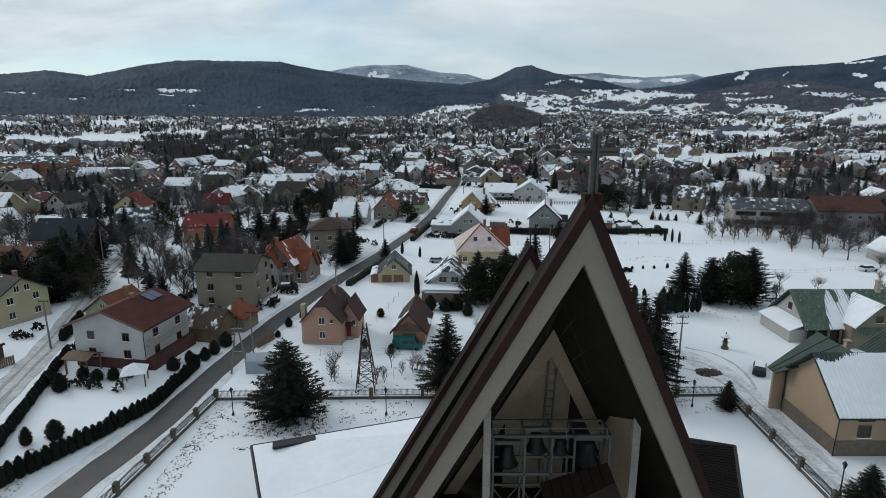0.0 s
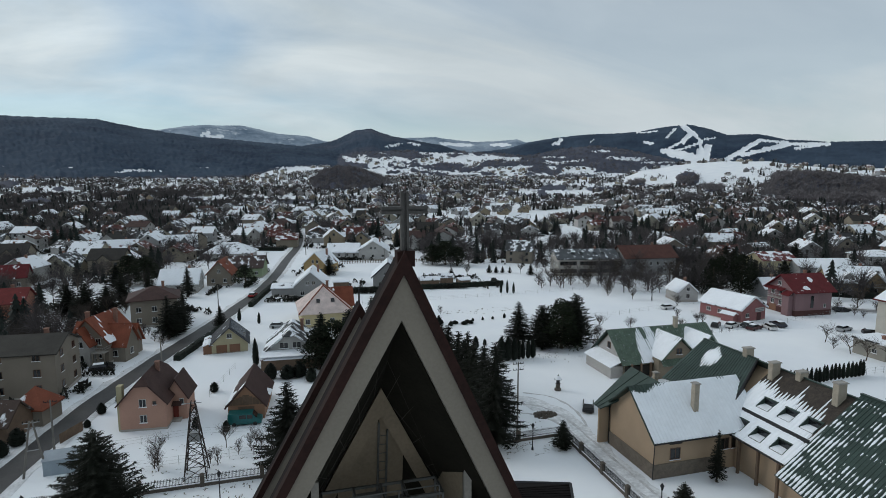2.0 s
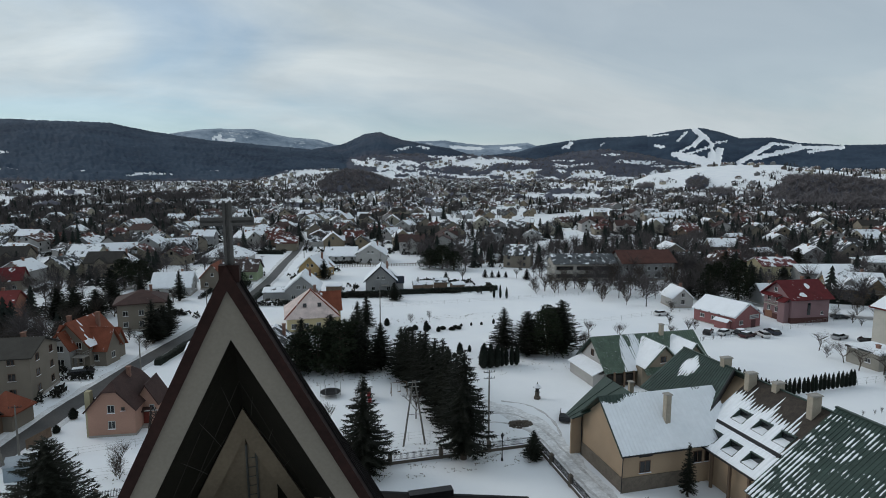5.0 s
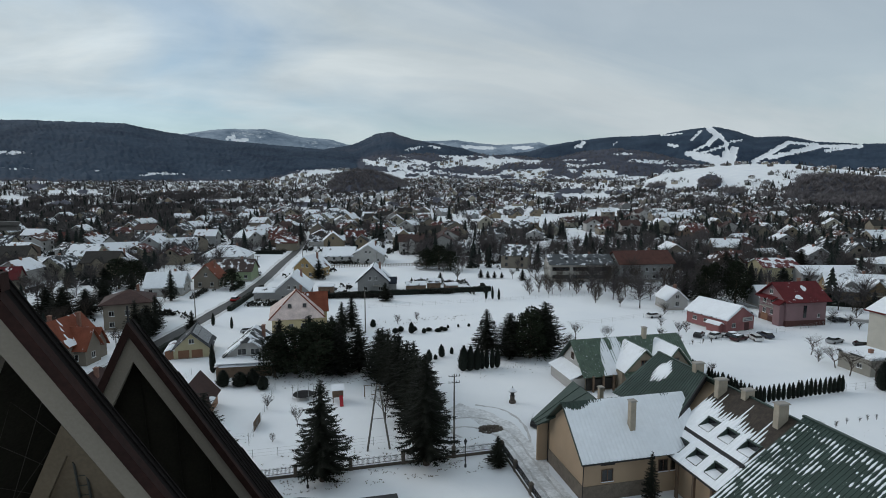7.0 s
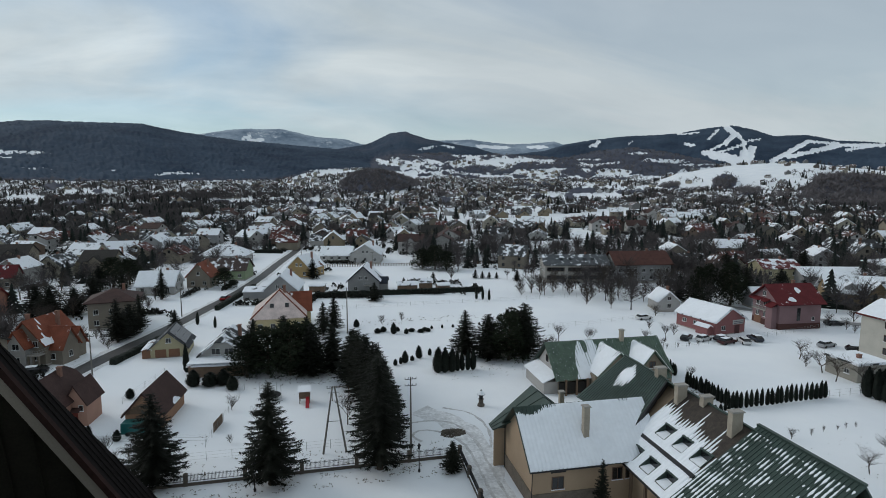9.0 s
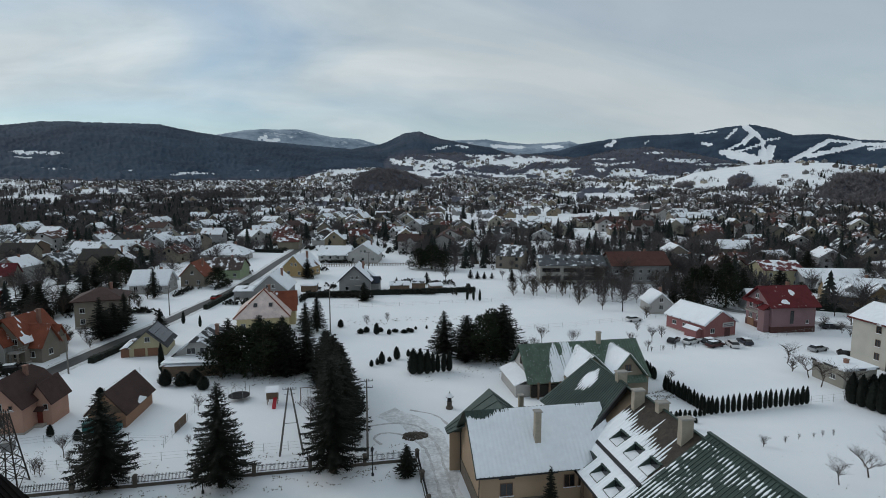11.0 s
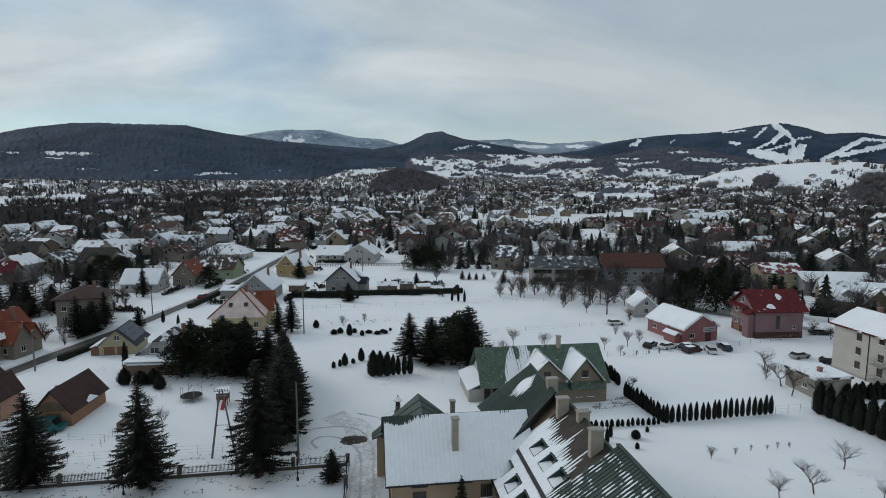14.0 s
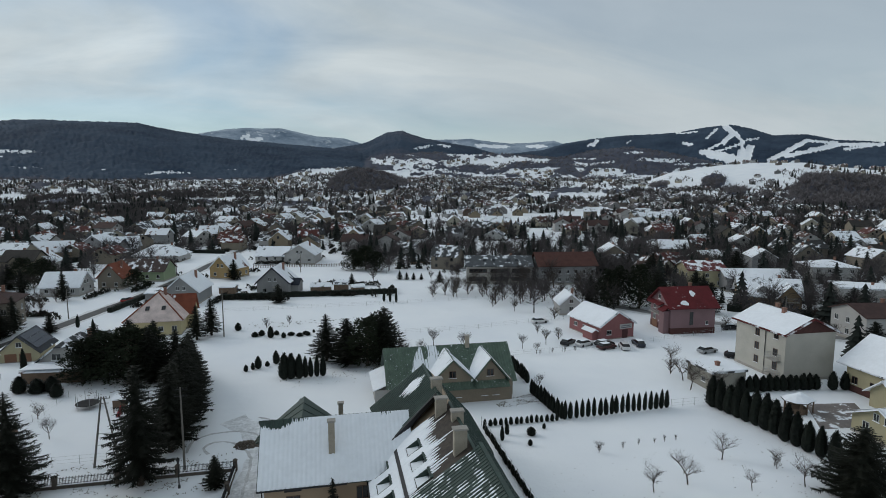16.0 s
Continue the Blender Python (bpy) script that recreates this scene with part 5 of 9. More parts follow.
for s in (-1, 1):
    loop = [(0, ZI), (KI * (ZI - 17), 17), (KI * (ZI - 1.3 - 17), 17), (0, ZI - 1.3)]
    a, b = [(XI + s * x, yi(z), z) for x, z in loop], [(XI + s * x, yi(z) + 0.35, z) for x, z in loop]
    g.hexa(a, b) if s < 0 else g.hexa(a[::-1], b[::-1])
part("inner_frame", g, PANEL_IN, church, "cream inner A-shaped frame")
for x0, x1 in ((-1.75, -0.02), (0.02, 1.15)):
    g = Geo()
    zt = lambda x: ZI - 1.25 - abs(x) / KI
    loop = [(x0, 18), (x1, 18), (x1, zt(x1)), (x0, zt(x0))]
    g.hexa([(XI + x, yi(z) + 0.5, z) for x, z in loop], [(XI + x, yi(z) + 0.6, z) for x, z in loop])
    part("back_panel", g, PANEL_IN, church, "stained cream panel behind the bells")
g = Geo()
for x in (0.0, 0.38):
    g.tube((XI + x, yi(20) + 0.42, 20), (XI + x, yi(27 - x) + 0.42, 27 - x), 0.05, n=6)
for i in range(14):
    z = 20.5 + i * 0.45
    g.tube((XI, yi(z) + 0.42, z), (XI + 0.38, yi(z) + 0.42, z), 0.018, n=4)
part("service_ladder", g, mat("dull_steel", (0.085, 0.085, 0.08), 0.6, 0.4, 0.3), church)
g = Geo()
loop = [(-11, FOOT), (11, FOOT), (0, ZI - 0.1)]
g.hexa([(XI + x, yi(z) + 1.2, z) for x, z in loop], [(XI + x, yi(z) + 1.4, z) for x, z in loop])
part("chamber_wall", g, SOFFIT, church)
# unseen dark floor, added to keep snow-bounced light out of the bell chamber
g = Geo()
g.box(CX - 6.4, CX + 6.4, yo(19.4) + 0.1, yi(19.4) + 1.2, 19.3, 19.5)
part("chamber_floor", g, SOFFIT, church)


def deeper(g):
    """Sets the belfry back behind the leaning front."""
    g.v = [(-0.35 + 1.06 * (x + 0.1), 1.06 * y, 37.7 + 1.06 * (z - 37.7)) for x, y, z in g.v]
    return g


# columns and fin
g = Geo()
g.box(1.72, 2.0, 20.1, 20.5, 17.0, 26.6)
part("column", deeper(g), mat("column_concrete", (0.21, 0.195, 0.17), 0.9, 0, 0.25, 0.8, 9, 0.3), church, "bare concrete column")
g = Geo()
g.box(7.62, 7.92, 20.3, 20.7, 17.0, 27.5)
part("column", deeper(g), mat("column_concrete", (0.21, 0.195, 0.17), 0.9, 0, 0.25, 0.8, 9, 0.3), church, "bare concrete column")
g = Geo()
g.hexa([(7.6, 20.5, 27.45), (6.95, 22.0, 24.9), (6.95, 22.0, 17.0), (7.6, 20.5, 17.0)], [(7.72, 20.55, 27.45), (7.07, 22.05, 24.9), (7.07, 22.05, 17.0), (7.72, 20.55, 17.0)])
part("fin_wall", deeper(g), PANEL_IN, church, "cream fin wall beside the bells")
# belfry frame
g = Geo()
XS = [2.15, 3.42, 4.5, 5.4, 6.8]
for yy in (20.5, 21.7):
    for x in XS:
        g.box(x - 0.04, x + 0.04, yy - 0.04, yy + 0.04, 21.2, 25.3)
    for zz in (25.25, 23.55, 22.2, 21.2):
        g.box(XS[0], XS[-1], yy - 0.04, yy + 0.04, zz - 0.05, zz + 0.05)
    for a, b in ((0, 1), (1, 2), (2, 3), (3, 4)):
        g.tube((XS[a], yy, 22.2), (XS[b], yy, 20.5), 0.03, n=4)
        g.tube((XS[b], yy, 22.2), (XS[a], yy, 20.5), 0.03, n=4)
for x in XS:
    g.box(x - 0.04, x + 0.04, 20.5, 21.7, 25.2, 25.3)
part("bell_frame", deeper(g), mat("dull_steel", (0.085, 0.085, 0.08), 0.6, 0.4, 0.3), church, "dull galvanised steel bell frame")
g = Geo()
for zz in (25.65, 25.3):
    g.tube((2.1, 20.3, zz + 0.05), (6.6, 20.3, zz + 0.05), 0.025, n=6)
for x in (2.1, 3.4, 5.0, 6.6):
    g.tube((x, 20.3, 25.2), (x, 20.3, 25.72), 0.025, n=6)
part("guard_rail", deeper(g), mat("dull_steel", (0.085, 0.085, 0.08)), church)
for x, r, zt in ((2.78, 0.48, 24.5), (3.96, 0.46, 25.1), (4.95, 0.36, 24.8), (6.1, 0.55, 24.7)):
    g = Geo()
    g.lathe([(r * 0.25, zt), (r * 0.5, zt - 0.06), (r * 0.6, zt - r * 0.9), (r * 0.78, zt - r * 1.45), (r * 1.0, zt - r * 1.75), (r * 0.96, zt - r * 1.78)], 20, (x, 21.1))
    bell = part("bell", deeper(g), BRONZE, church, "dark bronze bell")
    for ob_ in (bell,):
        ob_.data.polygons.foreach_set("use_smooth", [True] * len(ob_.data.polygons))
    g = Geo()
    g.box(x - r * 1.05, x + r * 1.05, 21.0, 21.2, zt + 0.03, zt + 0.2)
    part("yoke", deeper(g), mat("dull_steel", (0.085, 0.085, 0.08)), bell)
# little hipped canopy roof below the bells
g = Geo()
for p in ([(4.0, 19.6, 22.3), (6.55, 19.6, 23.85), (6.55, 20.6, 24.0), (4.0, 21.4, 22.5)], [(6.55, 19.6, 23.85), (7.5, 19.6, 21.6), (7.5, 21.4, 21.8), (6.55, 20.6, 24.0)], [(4.0, 19.6, 22.3), (7.5, 19.6, 21.6), (6.55, 19.6, 23.85)]):
    up_prism(g, p, 0.08)
canopy = part("canopy", g, mat("canopy_tin", (0.020, 0.011, 0.009), 0.7, 0, 0.3, 0.8, 6, 0.15, spec=0.15), church, "small brown tin canopy")
g = Geo()
for i in range(1, 7):
    f = i / 7
    g.tube((4.0 + 2.55 * f, 19.6, 22.34 + 1.55 * f), (4.0 + 2.55 * f, 21.4 - 0.8 * f, 22.54 + 1.5 * f), 0.03, n=4)
part("seams", g, TIN, canopy)
# cross
g = Geo()
X0, Y0 = CX + 0.08, 18.75
zb, zt, za = A1 - 0.1, 37.15, 36.58
g.box(X0 - 0.13, X0 - 0.05, Y0 - 0.12, Y0 + 0.12, zb, zt)
g.box(X0 + 0.05, X0 + 0.13, Y0 - 0.12, Y0 + 0.12, zb, zt)
g.box(X0 - 0.05, X0 + 0.05, Y0 - 0.05, Y0 + 0.05, zb, zt - 0.06)
for s in (-1, 1):
    x0, x1 = sorted((X0 + s * 0.13, X0 + s * 0.78))
    g.box(x0, x1, Y0 - 0.12, Y0 + 0.12, za - 0.02, za + 0.07)
    g.box(x0, x1, Y0 - 0.12, Y0 + 0.12, za - 0.18, za - 0.09)
    g.box(x0, x1, Y0 - 0.05, Y0 + 0.05, za - 0.09, za - 0.02)
part("cross", g, mat("cross_steel", (0.060, 0.056, 0.052), 0.6, 0.25, 0.35), church, "dull metal cross of open profiles")
g = Geo()
g.box(X0 - 0.3, X0 + 0.3, Y0 - 0.25, Y0 + 0.25, A1 - 0.55, A1 - 0.02)
part("cross_base", g, FASCIA, church)
# second gable
K2, A2, Y2, LEAN2 = 0.512, 30.75, 31.0, 0.19
yr = lambda z, o: Y2 + o + LEAN2 * (A2 - z)
g = Geo()
chevron(g, A2, A2 - 0.75, K2, Y2 - 0.35, Y2, FOOT, LEAN2, LEAN2, A2)
part("rear_fascia", g, FASCIA, church, "copper-brown metal verge")
g = Geo()
chevron(g, A2 - 0.04, A2 - 0.4, K2, Y2, Y2 + 0.8, FOOT, LEAN2, 0.34, A2, Y2 + 0.3)
rf = part("rear_roof", g, TIN, church, "dark brown standing-seam roof")
seams(rf, K2, A2 - 0.04, Y2, LEAN2, 0.75, 0.15, FOOT)
g = Geo()
chevron(g, A2 - 0.75, A2 - 2.2, K2, Y2 - 0.15, Y2 + 0.4, FOOT, LEAN2, LEAN2, A2)
part("rear_frame", g, PANEL, church, "beige A-shaped frame")
# near-black sheet, coloured as the shade inside the rear opening
g = Geo()
loop = [(0, A2 - 0.8), (-K2 * (A2 - 0.8 - FOOT), FOOT), (K2 * (A2 - 0.8 - FOOT), FOOT)]
g.hexa([(CX + x, yr(z, 0.60), z) for x, z in loop], [(CX + x, yr(z, 0.72), z) for x, z in loop])
part("rear_infill", g, SOFFIT, church, "dark sheet standing for the shade in the rear opening")
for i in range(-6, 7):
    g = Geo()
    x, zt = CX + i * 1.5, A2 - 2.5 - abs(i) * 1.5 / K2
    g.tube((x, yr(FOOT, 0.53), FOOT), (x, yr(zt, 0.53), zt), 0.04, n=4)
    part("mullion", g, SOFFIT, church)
g = Geo()
g.box(CX - 0.04, CX + 0.04, Y2 - 0.1, Y2 - 0.02, A2 - 0.1, A2 + 0.8)
part("lightning_rod", g, DARKMETAL, church)
# hall: eaves in plan, walls and low roof
HALL = [(-19.0, 50.6), (-2.3, 56.1), (12.0, 56.1), (28.7, 50.6), (24.9, 41.5), (19.5, 12.0), (-9.8, 12.0), (-15.2, 41.5)]
g = Geo()
inner = [(CX + (x - CX) * 0.95, 34 + (y - 34) * 0.96) for x, y in HALL]
g.hexa([(x, y, 0) for x, y in inner][::-1], [(x, y, 5.7) for x, y in inner][::-1])
part("hall_wall", g, PANEL, church, "beige hall wall")
RID = [(CX, 50.0, 8.2), (CX, 14.0, 9.2)]
hz = 5.8
E3 = [(x, y, hz) for x, y in HALL]
fl = [[E3[1], E3[0], RID[0]], [E3[2], E3[1], RID[0]], [E3[3], E3[2], RID[0]], [E3[0], E3[7], RID[0]], [E3[7], E3[6], RID[1], RID[0]], [E3[6], E3[5], RID[1]], [E3[5], E3[4], RID[0], RID[1]], [E3[4], E3[3], RID[0]]]
for f in fl:
    g = Geo()
    nrm = (Vector(f[1]) - Vector(f[0])).cross(Vector(f[2]) - Vector(f[1]))
    g.prism(f if nrm.z > 0 else f[::-1], 0.2)
    hall_roof = part("hall_roof", g, TIN, church, "low dark tin roof of the hall")
# snow on the west and north slopes of the hall
for f in (fl[0], fl[1], fl[3], fl[4]):
    g = Geo()
    c = sum((Vector(p) for p in f), Vector()) / len(f)
    f2 = [c + (Vector(p) - c) * 0.998 + Vector((0, 0, 0.12)) for p in f]
    nrm = (f2[1] - f2[0]).cross(f2[2] - f2[1])
    g.prism(f2 if nrm.z > 0 else f2[::-1], 0.11)
    part("roof_snow", g, ROOFSNOW, hall_roof, "smooth snow lying on the hall roof")
g = Geo()
for i in range(20):
    f = (i + 0.5) / 20
    p = Vector(E3[3]) * (1 - f) + Vector(E3[4]) * f
    g.tube(p + Vector((0, 0, 0.03)), Vector(RID[0]) * 0.8 + p * 0.2 + Vector((0, 0, 0.03)), 0.04, n=4)
part("standing_seams", g, TIN, hall_roof)
g = Geo()
loop = E3 + [E3[0]]
for a, b in zip(loop, loop[1:]):
    g.tube((a[0], a[1], hz + 0.02), (b[0], b[1], hz + 0.02), 0.17, n=6)
part("gutter", g, DARKMETAL, church, "dark metal gutter")
g = Geo()
g.hexa([(-16.8, 50.4, 6.0), (-12.9, 51.7, 6.0), (-12.6, 50.6, 6.3), (-16.5, 49.3, 6.3)], [(-16.8, 50.4, 6.5), (-12.9, 51.7, 6.5), (-12.6, 50.6, 6.55), (-16.5, 49.3, 6.55)])
part("snow_guard", g, DARKMETAL, church)
g = Geo()
g.box(17.0, 21.5, 52.6, 53.6, 5.9, 6.6)
part("snow_guard", g, DARKMETAL, church)

# ---- convent: ochre wings under green tin roofs ----
OCHRE = mat("convent_plaster", (0.37, 0.272, 0.185), 0.9, 0, 0.12, 0.4, 14, 0.2)
STONE = mat("plinth_stone", (0.15, 0.125, 0.10), 0.9, 0, 0.3, 1.3, 6, 0.5)
GTIN = mat("green_tin", (0.034, 0.056, 0.047), 0.5, 0.2, 0.35, 0.8, 6, 0.2)
GTIN_LIGHT = mat("green_tin_frosted", (0.085, 0.125, 0.095), 0.6, 0.1, 0.4, 0.8, 6, 0.2, snow=0.24, snow_scale=3.4, streak=3.5)
GTIN_STREAK = mat("green_tin_streaked", (0.045, 0.07, 0.06), 0.5, 0.2, 0.35, 0.8, 6, 0.2, snow=0.06, snow_scale=2.2, streak=2.0)
CHIM = mat("chimney_plaster", (0.34, 0.30, 0.24), 0.9, 0, 0.2, 1.5, 9, 0.3)


def slab(pts, thick=0.16):
    g = Geo()
    p = [Vector(q) for q in pts]
    nrm = (p[1] - p[0]).cross(p[2] - p[1])
    g.prism(p if nrm.z > 0 else p[::-1], thick)
    return g


def ribbed(parent, quad, material, step=0.45, name="roof", label="", rib=0.045):
    """A tin roof plane (eave a-b, ridge c-d) with raised ribs that run up the slope."""
    r = part(name, slab(quad), material, parent, label)
    a, b, c, d = (Vector(q) for q in quad)
    up = (b - a).cross(d - a).normalized()
    if up.z < 0:
        up = -up
    n = max(2, int((b - a).length / step))
    g = Geo()
    along = (b - a).normalized() * rib
    for i in range(1, n):
        f = i / n
        p, q = a.lerp(b, f) + up * 0.002, d.lerp(c, f) + up * 0.002
        lo, hi = [p - along, q - along, q + along, p + along], [p - along * 0.5 + up * 0.07, q - along * 0.5 + up * 0.07, q + along * 0.5 + up * 0.07, p + along * 0.5 + up * 0.07]
        g.hexa(lo, hi)
    part("ribs", g, material, r)
    return r


def roof_chimney(parent, x, y, z0, z1, wx=1.3, wy=0.75, snow=True):
    g = Geo()
    g.box(x - wx / 2, x + wx / 2, y - wy / 2, y + wy / 2, z0, z1)
    c = part("chimney", g, CHIM, parent, "plastered chimney with a concrete cap")
    g = Geo()
    g.box(x - wx / 2 - 0.12, x + wx / 2 + 0.12, y - wy / 2 - 0.12, y + wy / 2 + 0.12, z1, z1 + 0.1)
    g.box(x - wx / 2 - 0.06, x + wx / 2 + 0.06, y - wy / 2 - 0.06, y + wy / 2 + 0.06, z1 + 0.1, z1 + 0.16)
    part("cap", g, CONCRETE, c)


convent = thing("convent_house", "ochre convent house with a snow-covered tin roof", "house", 0, 0)
g = Geo()
prof = [(58.0, 0), (68.0, 0), (68.0, 5.9), (63.1, 9.9), (58.0, 5.55)]
g.hexa([(44.2, a, b) for a, b in prof], [(57.5, a, b) for a, b in prof])
g.box(57.5, 60, 58.6, 67, 0, 5.2)
part("wall", g, OCHRE, convent)
g = Geo()
g.box(44.1, 53.2, 57.9, 68.1, 0, 1.9)
g.box(53.2, 59, 58.4, 67.2, 0, 1.9)
part("plinth", g, STONE, convent, "rough grey stone plinth")
A_S = [(43.5, 57.2, 5.05), (60.5, 57.2, 5.05), (60.5, 63.1, 10.35), (43.5, 63.1, 10.35)]
rs = ribbed(convent, A_S, GTIN, 0.5, "south_roof", "green tin roof, mostly under snow")
drift(rs, A_S, 0.80, 3, 0.075, 240, 70, 0.25, 0.004, 0.7, keep=lambda u, v: 0.26 + 0.5 * (fbm(u * 16, v * 3, 9, 3) - 0.5) - 0.36 * np.exp(-((u - 0.09) / 0.13) ** 2) - 0.40 * np.clip((v - 0.80) / 0.15, 0, 1) + 0.05 * np.cos(u * 34 * 6.2832), ripple=0.018, ribs=34)
A_N = [(60.5, 68.9, 5.2), (43.3, 68.9, 5.2), (43.3, 63.1, 10.35), (60.5, 63.1, 10.35)]
ribbed(convent, A_N, GTIN, 0.5, "north_roof")
for s in (-1, 1):
    q = [(48.1 + s * 5.9, 69.4, 5.6), (48.1 + s * 5.9, 67.6, 5.6), (48.1, 62.9, 10.5), (48.1, 69.4, 10.5)]
    ribbed(convent, q if s > 0 else [q[1], q[0], q[3], q[2]], GTIN, 0.5, "cross_roof", "green tin roof of the cross gable")
g = Geo()
g.hexa([(42.8, 68.7, 0), (53.4, 68.7, 0), (53.4, 68.7, 5.9), (48.1, 68.7, 10.2), (42.8, 68.7, 5.9)], [(42.8, 69.0, 0), (53.4, 69.0, 0), (53.4, 69.0, 5.9), (48.1, 69.0, 10.2), (42.8, 69.0, 5.9)])
part("gable_wall", g, OCHRE, convent)
for nm, p, q, r_ in (("gutter", (43.5, 57.15, 5.0), (52.9, 57.15, 5.0), 0.09), ("downpipe", (44.0, 57.7, 5.0), (44.0, 57.9, 0), 0.06), ("downpipe", (44.1, 68.2, 5.4), (44.1, 68.2, 0), 0.06)):
    g = Geo()
    g.tube(p, q, r_, n=8)
    part(nm, g, DARKMETAL, convent)
roof_chimney(convent, 51.4, 60.0, 7.0, 11.0, 0.7, 0.7)
roof_chimney(convent, 52.6, 69.9, 5, 9.0, 0.6, 0.6)
for xx in (47.2,):
    window(convent, xx, 57.97, 2.3, 0, 1.5, 1.5, FRAME_B)
for xx in (54.6, 56.3):
    window(convent, xx, 57.95, 2.7, 0, 1.3, 1.5, FRAME_B)
g = Geo()
g.box(46.3, 48.1, 57.80, 57.99, 4.35, 4.7)
part("shutter_box", g, DARKMETAL, convent)

wing = thing("convent_wing", "long convent wing with steep green roof, dormers and chimneys", "house", 0, 0)
RX, RZ, EX, EZ = 65.0, 11.7, 55.2, 4.7
for y0, y1, dz in ((37.6, 47.3, 0.0), (47.3, 60.7, -1.1), (60.7, 73.0, 0.0)):
    g = Geo()
    prof = [(56.3, 0), (69.6, 0), (69.6, 5.6 + dz), (65.0, 11.2 + dz), (56.3, 5.2 + dz)]
    g.hexa([(a, y0, b) for a, b in prof][::-1], [(a, y1, b) for a, b in prof][::-1])
    part("wall", g, OCHRE, wing)
M_W = [(EX, 61.0, EZ), (EX, 47.0, EZ), (RX, 47.0, RZ), (RX, 61.0, RZ)]
RUST = mat("rusty_tin", (0.040, 0.031, 0.024), 0.7, 0.1, 0.75, 1.6, 7, 0.2)
slope = (RZ - EZ) / (RX - EX)
zp = lambda x: EZ + (x - EX) * slope
HOLES = [(59.5, 60.9, y) for y in (57.3, 54.0, 50.8)] + [(56.0, 57.4, y) for y in (58.0, 54.7, 51.5)]
HW = 0.95
g = Geo()
xs = [EX, 56.0, 57.4, 59.5, 60.9, RX]
for x0, x1 in zip(xs, xs[1:]):
    cuts = sorted(y for a, b, y in HOLES if a == x0)
    ends = [47.0] + [e for y in cuts for e in (y - HW, y + HW)] + [61.0]
    for y0, y1 in zip(ends[::2], ends[1::2]):
        up_prism(g, [(x0, y0, zp(x0)), (x1, y0, zp(x1)), (x1, y1, zp(x1)), (x0, y1, zp(x0))], 0.14)
mr = part("middle_roof", g, RUST, wing, "rusty tin roof under streaked snow")


def hole_mask(u, v):
    y, x = 61.0 - 14.0 * u, EX + (RX - EX) * v
    m = np.zeros_like(u)
    for a, b, yc in HOLES:
        m = np.where((x > a - 0.06) & (x < b + 0.06) & (np.abs(y - yc) < HW + 0.05), -3.0, m)
    return m


drift(mr, M_W, 0.68, 11, 0.10, 230, 120, 0.6, 0.004, 0.22, keep=lambda u, v: 0.12 + 0.35 * (fbm(u * 9, v * 3, 5, 3) - 0.5) - 0.50 * np.clip((v - 0.52) / 0.33, 0, 1) - 0.5 * np.exp(-((v - 0.33) / 0.012) ** 2) + 0.08 * np.cos(u * 28 * 6.2832) + hole_mask(u, v), ripple=0.015, ribs=28)
N_W = [(56.5, 73.6, 6.6), (57.6, 60.2, 7.6), (63.9, 63.0, 12.25), (63.9, 73.6, 12.25)]
nw = ribbed(wing, N_W, GTIN_STREAK, 0.5, "north_west_roof", "dark green tin roof")
drift(nw, N_W, 0.42, 23, 0.13, 60, 40, 0.28, 0.01, 0.5, keep=lambda u, v: 0.45 * np.exp(-((u - 0.45) / 0.16) ** 2 - ((v - 0.72) / 0.22) ** 2) - 0.12)
g = Geo()
for a, b in (((57.6, 60.2, 7.6), (63.9, 63.0, 12.25)),):
    a, b = Vector(a), Vector(b)
    t = Vector((0.05, -0.1, 0))
    g.hexa([a - t, b - t, b + t, a + t], [p + Vector((0, 0, -0.75)) for p in (a - t, b - t, b + t, a + t)])
part("verge", g, DARKMETAL, wing)
ribbed(wing, [(70.4, 60.5, 5.0), (70.4, 73.6, 5.0), (63.9, 73.6, 12.25), (63.9, 60.5, 12.25)], GTIN, 0.5, "north_east_roof")
ribbed(wing, [(70.2, 47.0, 5.0), (70.2, 61.0, 5.0), (RX, 61.0, RZ), (RX, 47.0, RZ)], GTIN, 0.5, "middle_east_roof")
S_W = [(53.6, 49.2, 3.9), (52.6, 37.0, 3.0), (65.6, 37.0, 12.2), (65.6, 49.2, 12.2)]
sw = ribbed(wing, S_W, GTIN, 0.48, "south_west_roof", "dark green ribbed roof with snow between the ribs", 0.06)
drift(sw, S_W, 0.47, 31, 0.04, 360, 150, 0.9, 0.004, 1.6, keep=lambda u, v: 0.24 * (np.cos(u * 25 * 6.2832 + 3.1416) - 0.62) + 0.12 * np.clip((0.45 - v) / 0.4, -0.5, 1) + 0.3 * (fbm(u * 5, v * 4, 7, 3) - 0.5) - 0.25 * (v > 0.94), label="broken streaks of snow between the ribs")
ribbed(wing, [(70.4, 37.0, 5.0), (70.4, 49.2, 5.0), (65.6, 49.2, 12.2), (65.6, 37.0, 12.2)], GTIN, 0.48, "south_east_roof")
g = Geo()
g.box(65.4, 65.8, 37.0, 49.3, 12.12, 12.32)
g.box(64.85, 65.15, 47, 61, 11.68, 11.82)
g.box(63.75, 64.05, 62.8, 73.6, 12.2, 12.36)
part("ridge_cap", g, GTIN, wing)
g = Geo()
g.tube((EX - 0.05, 61, EZ - 0.08), (EX - 0.05, 49.6, EZ - 0.08), 0.09, n=8)
part("gutter", g, DARKMETAL, wing)
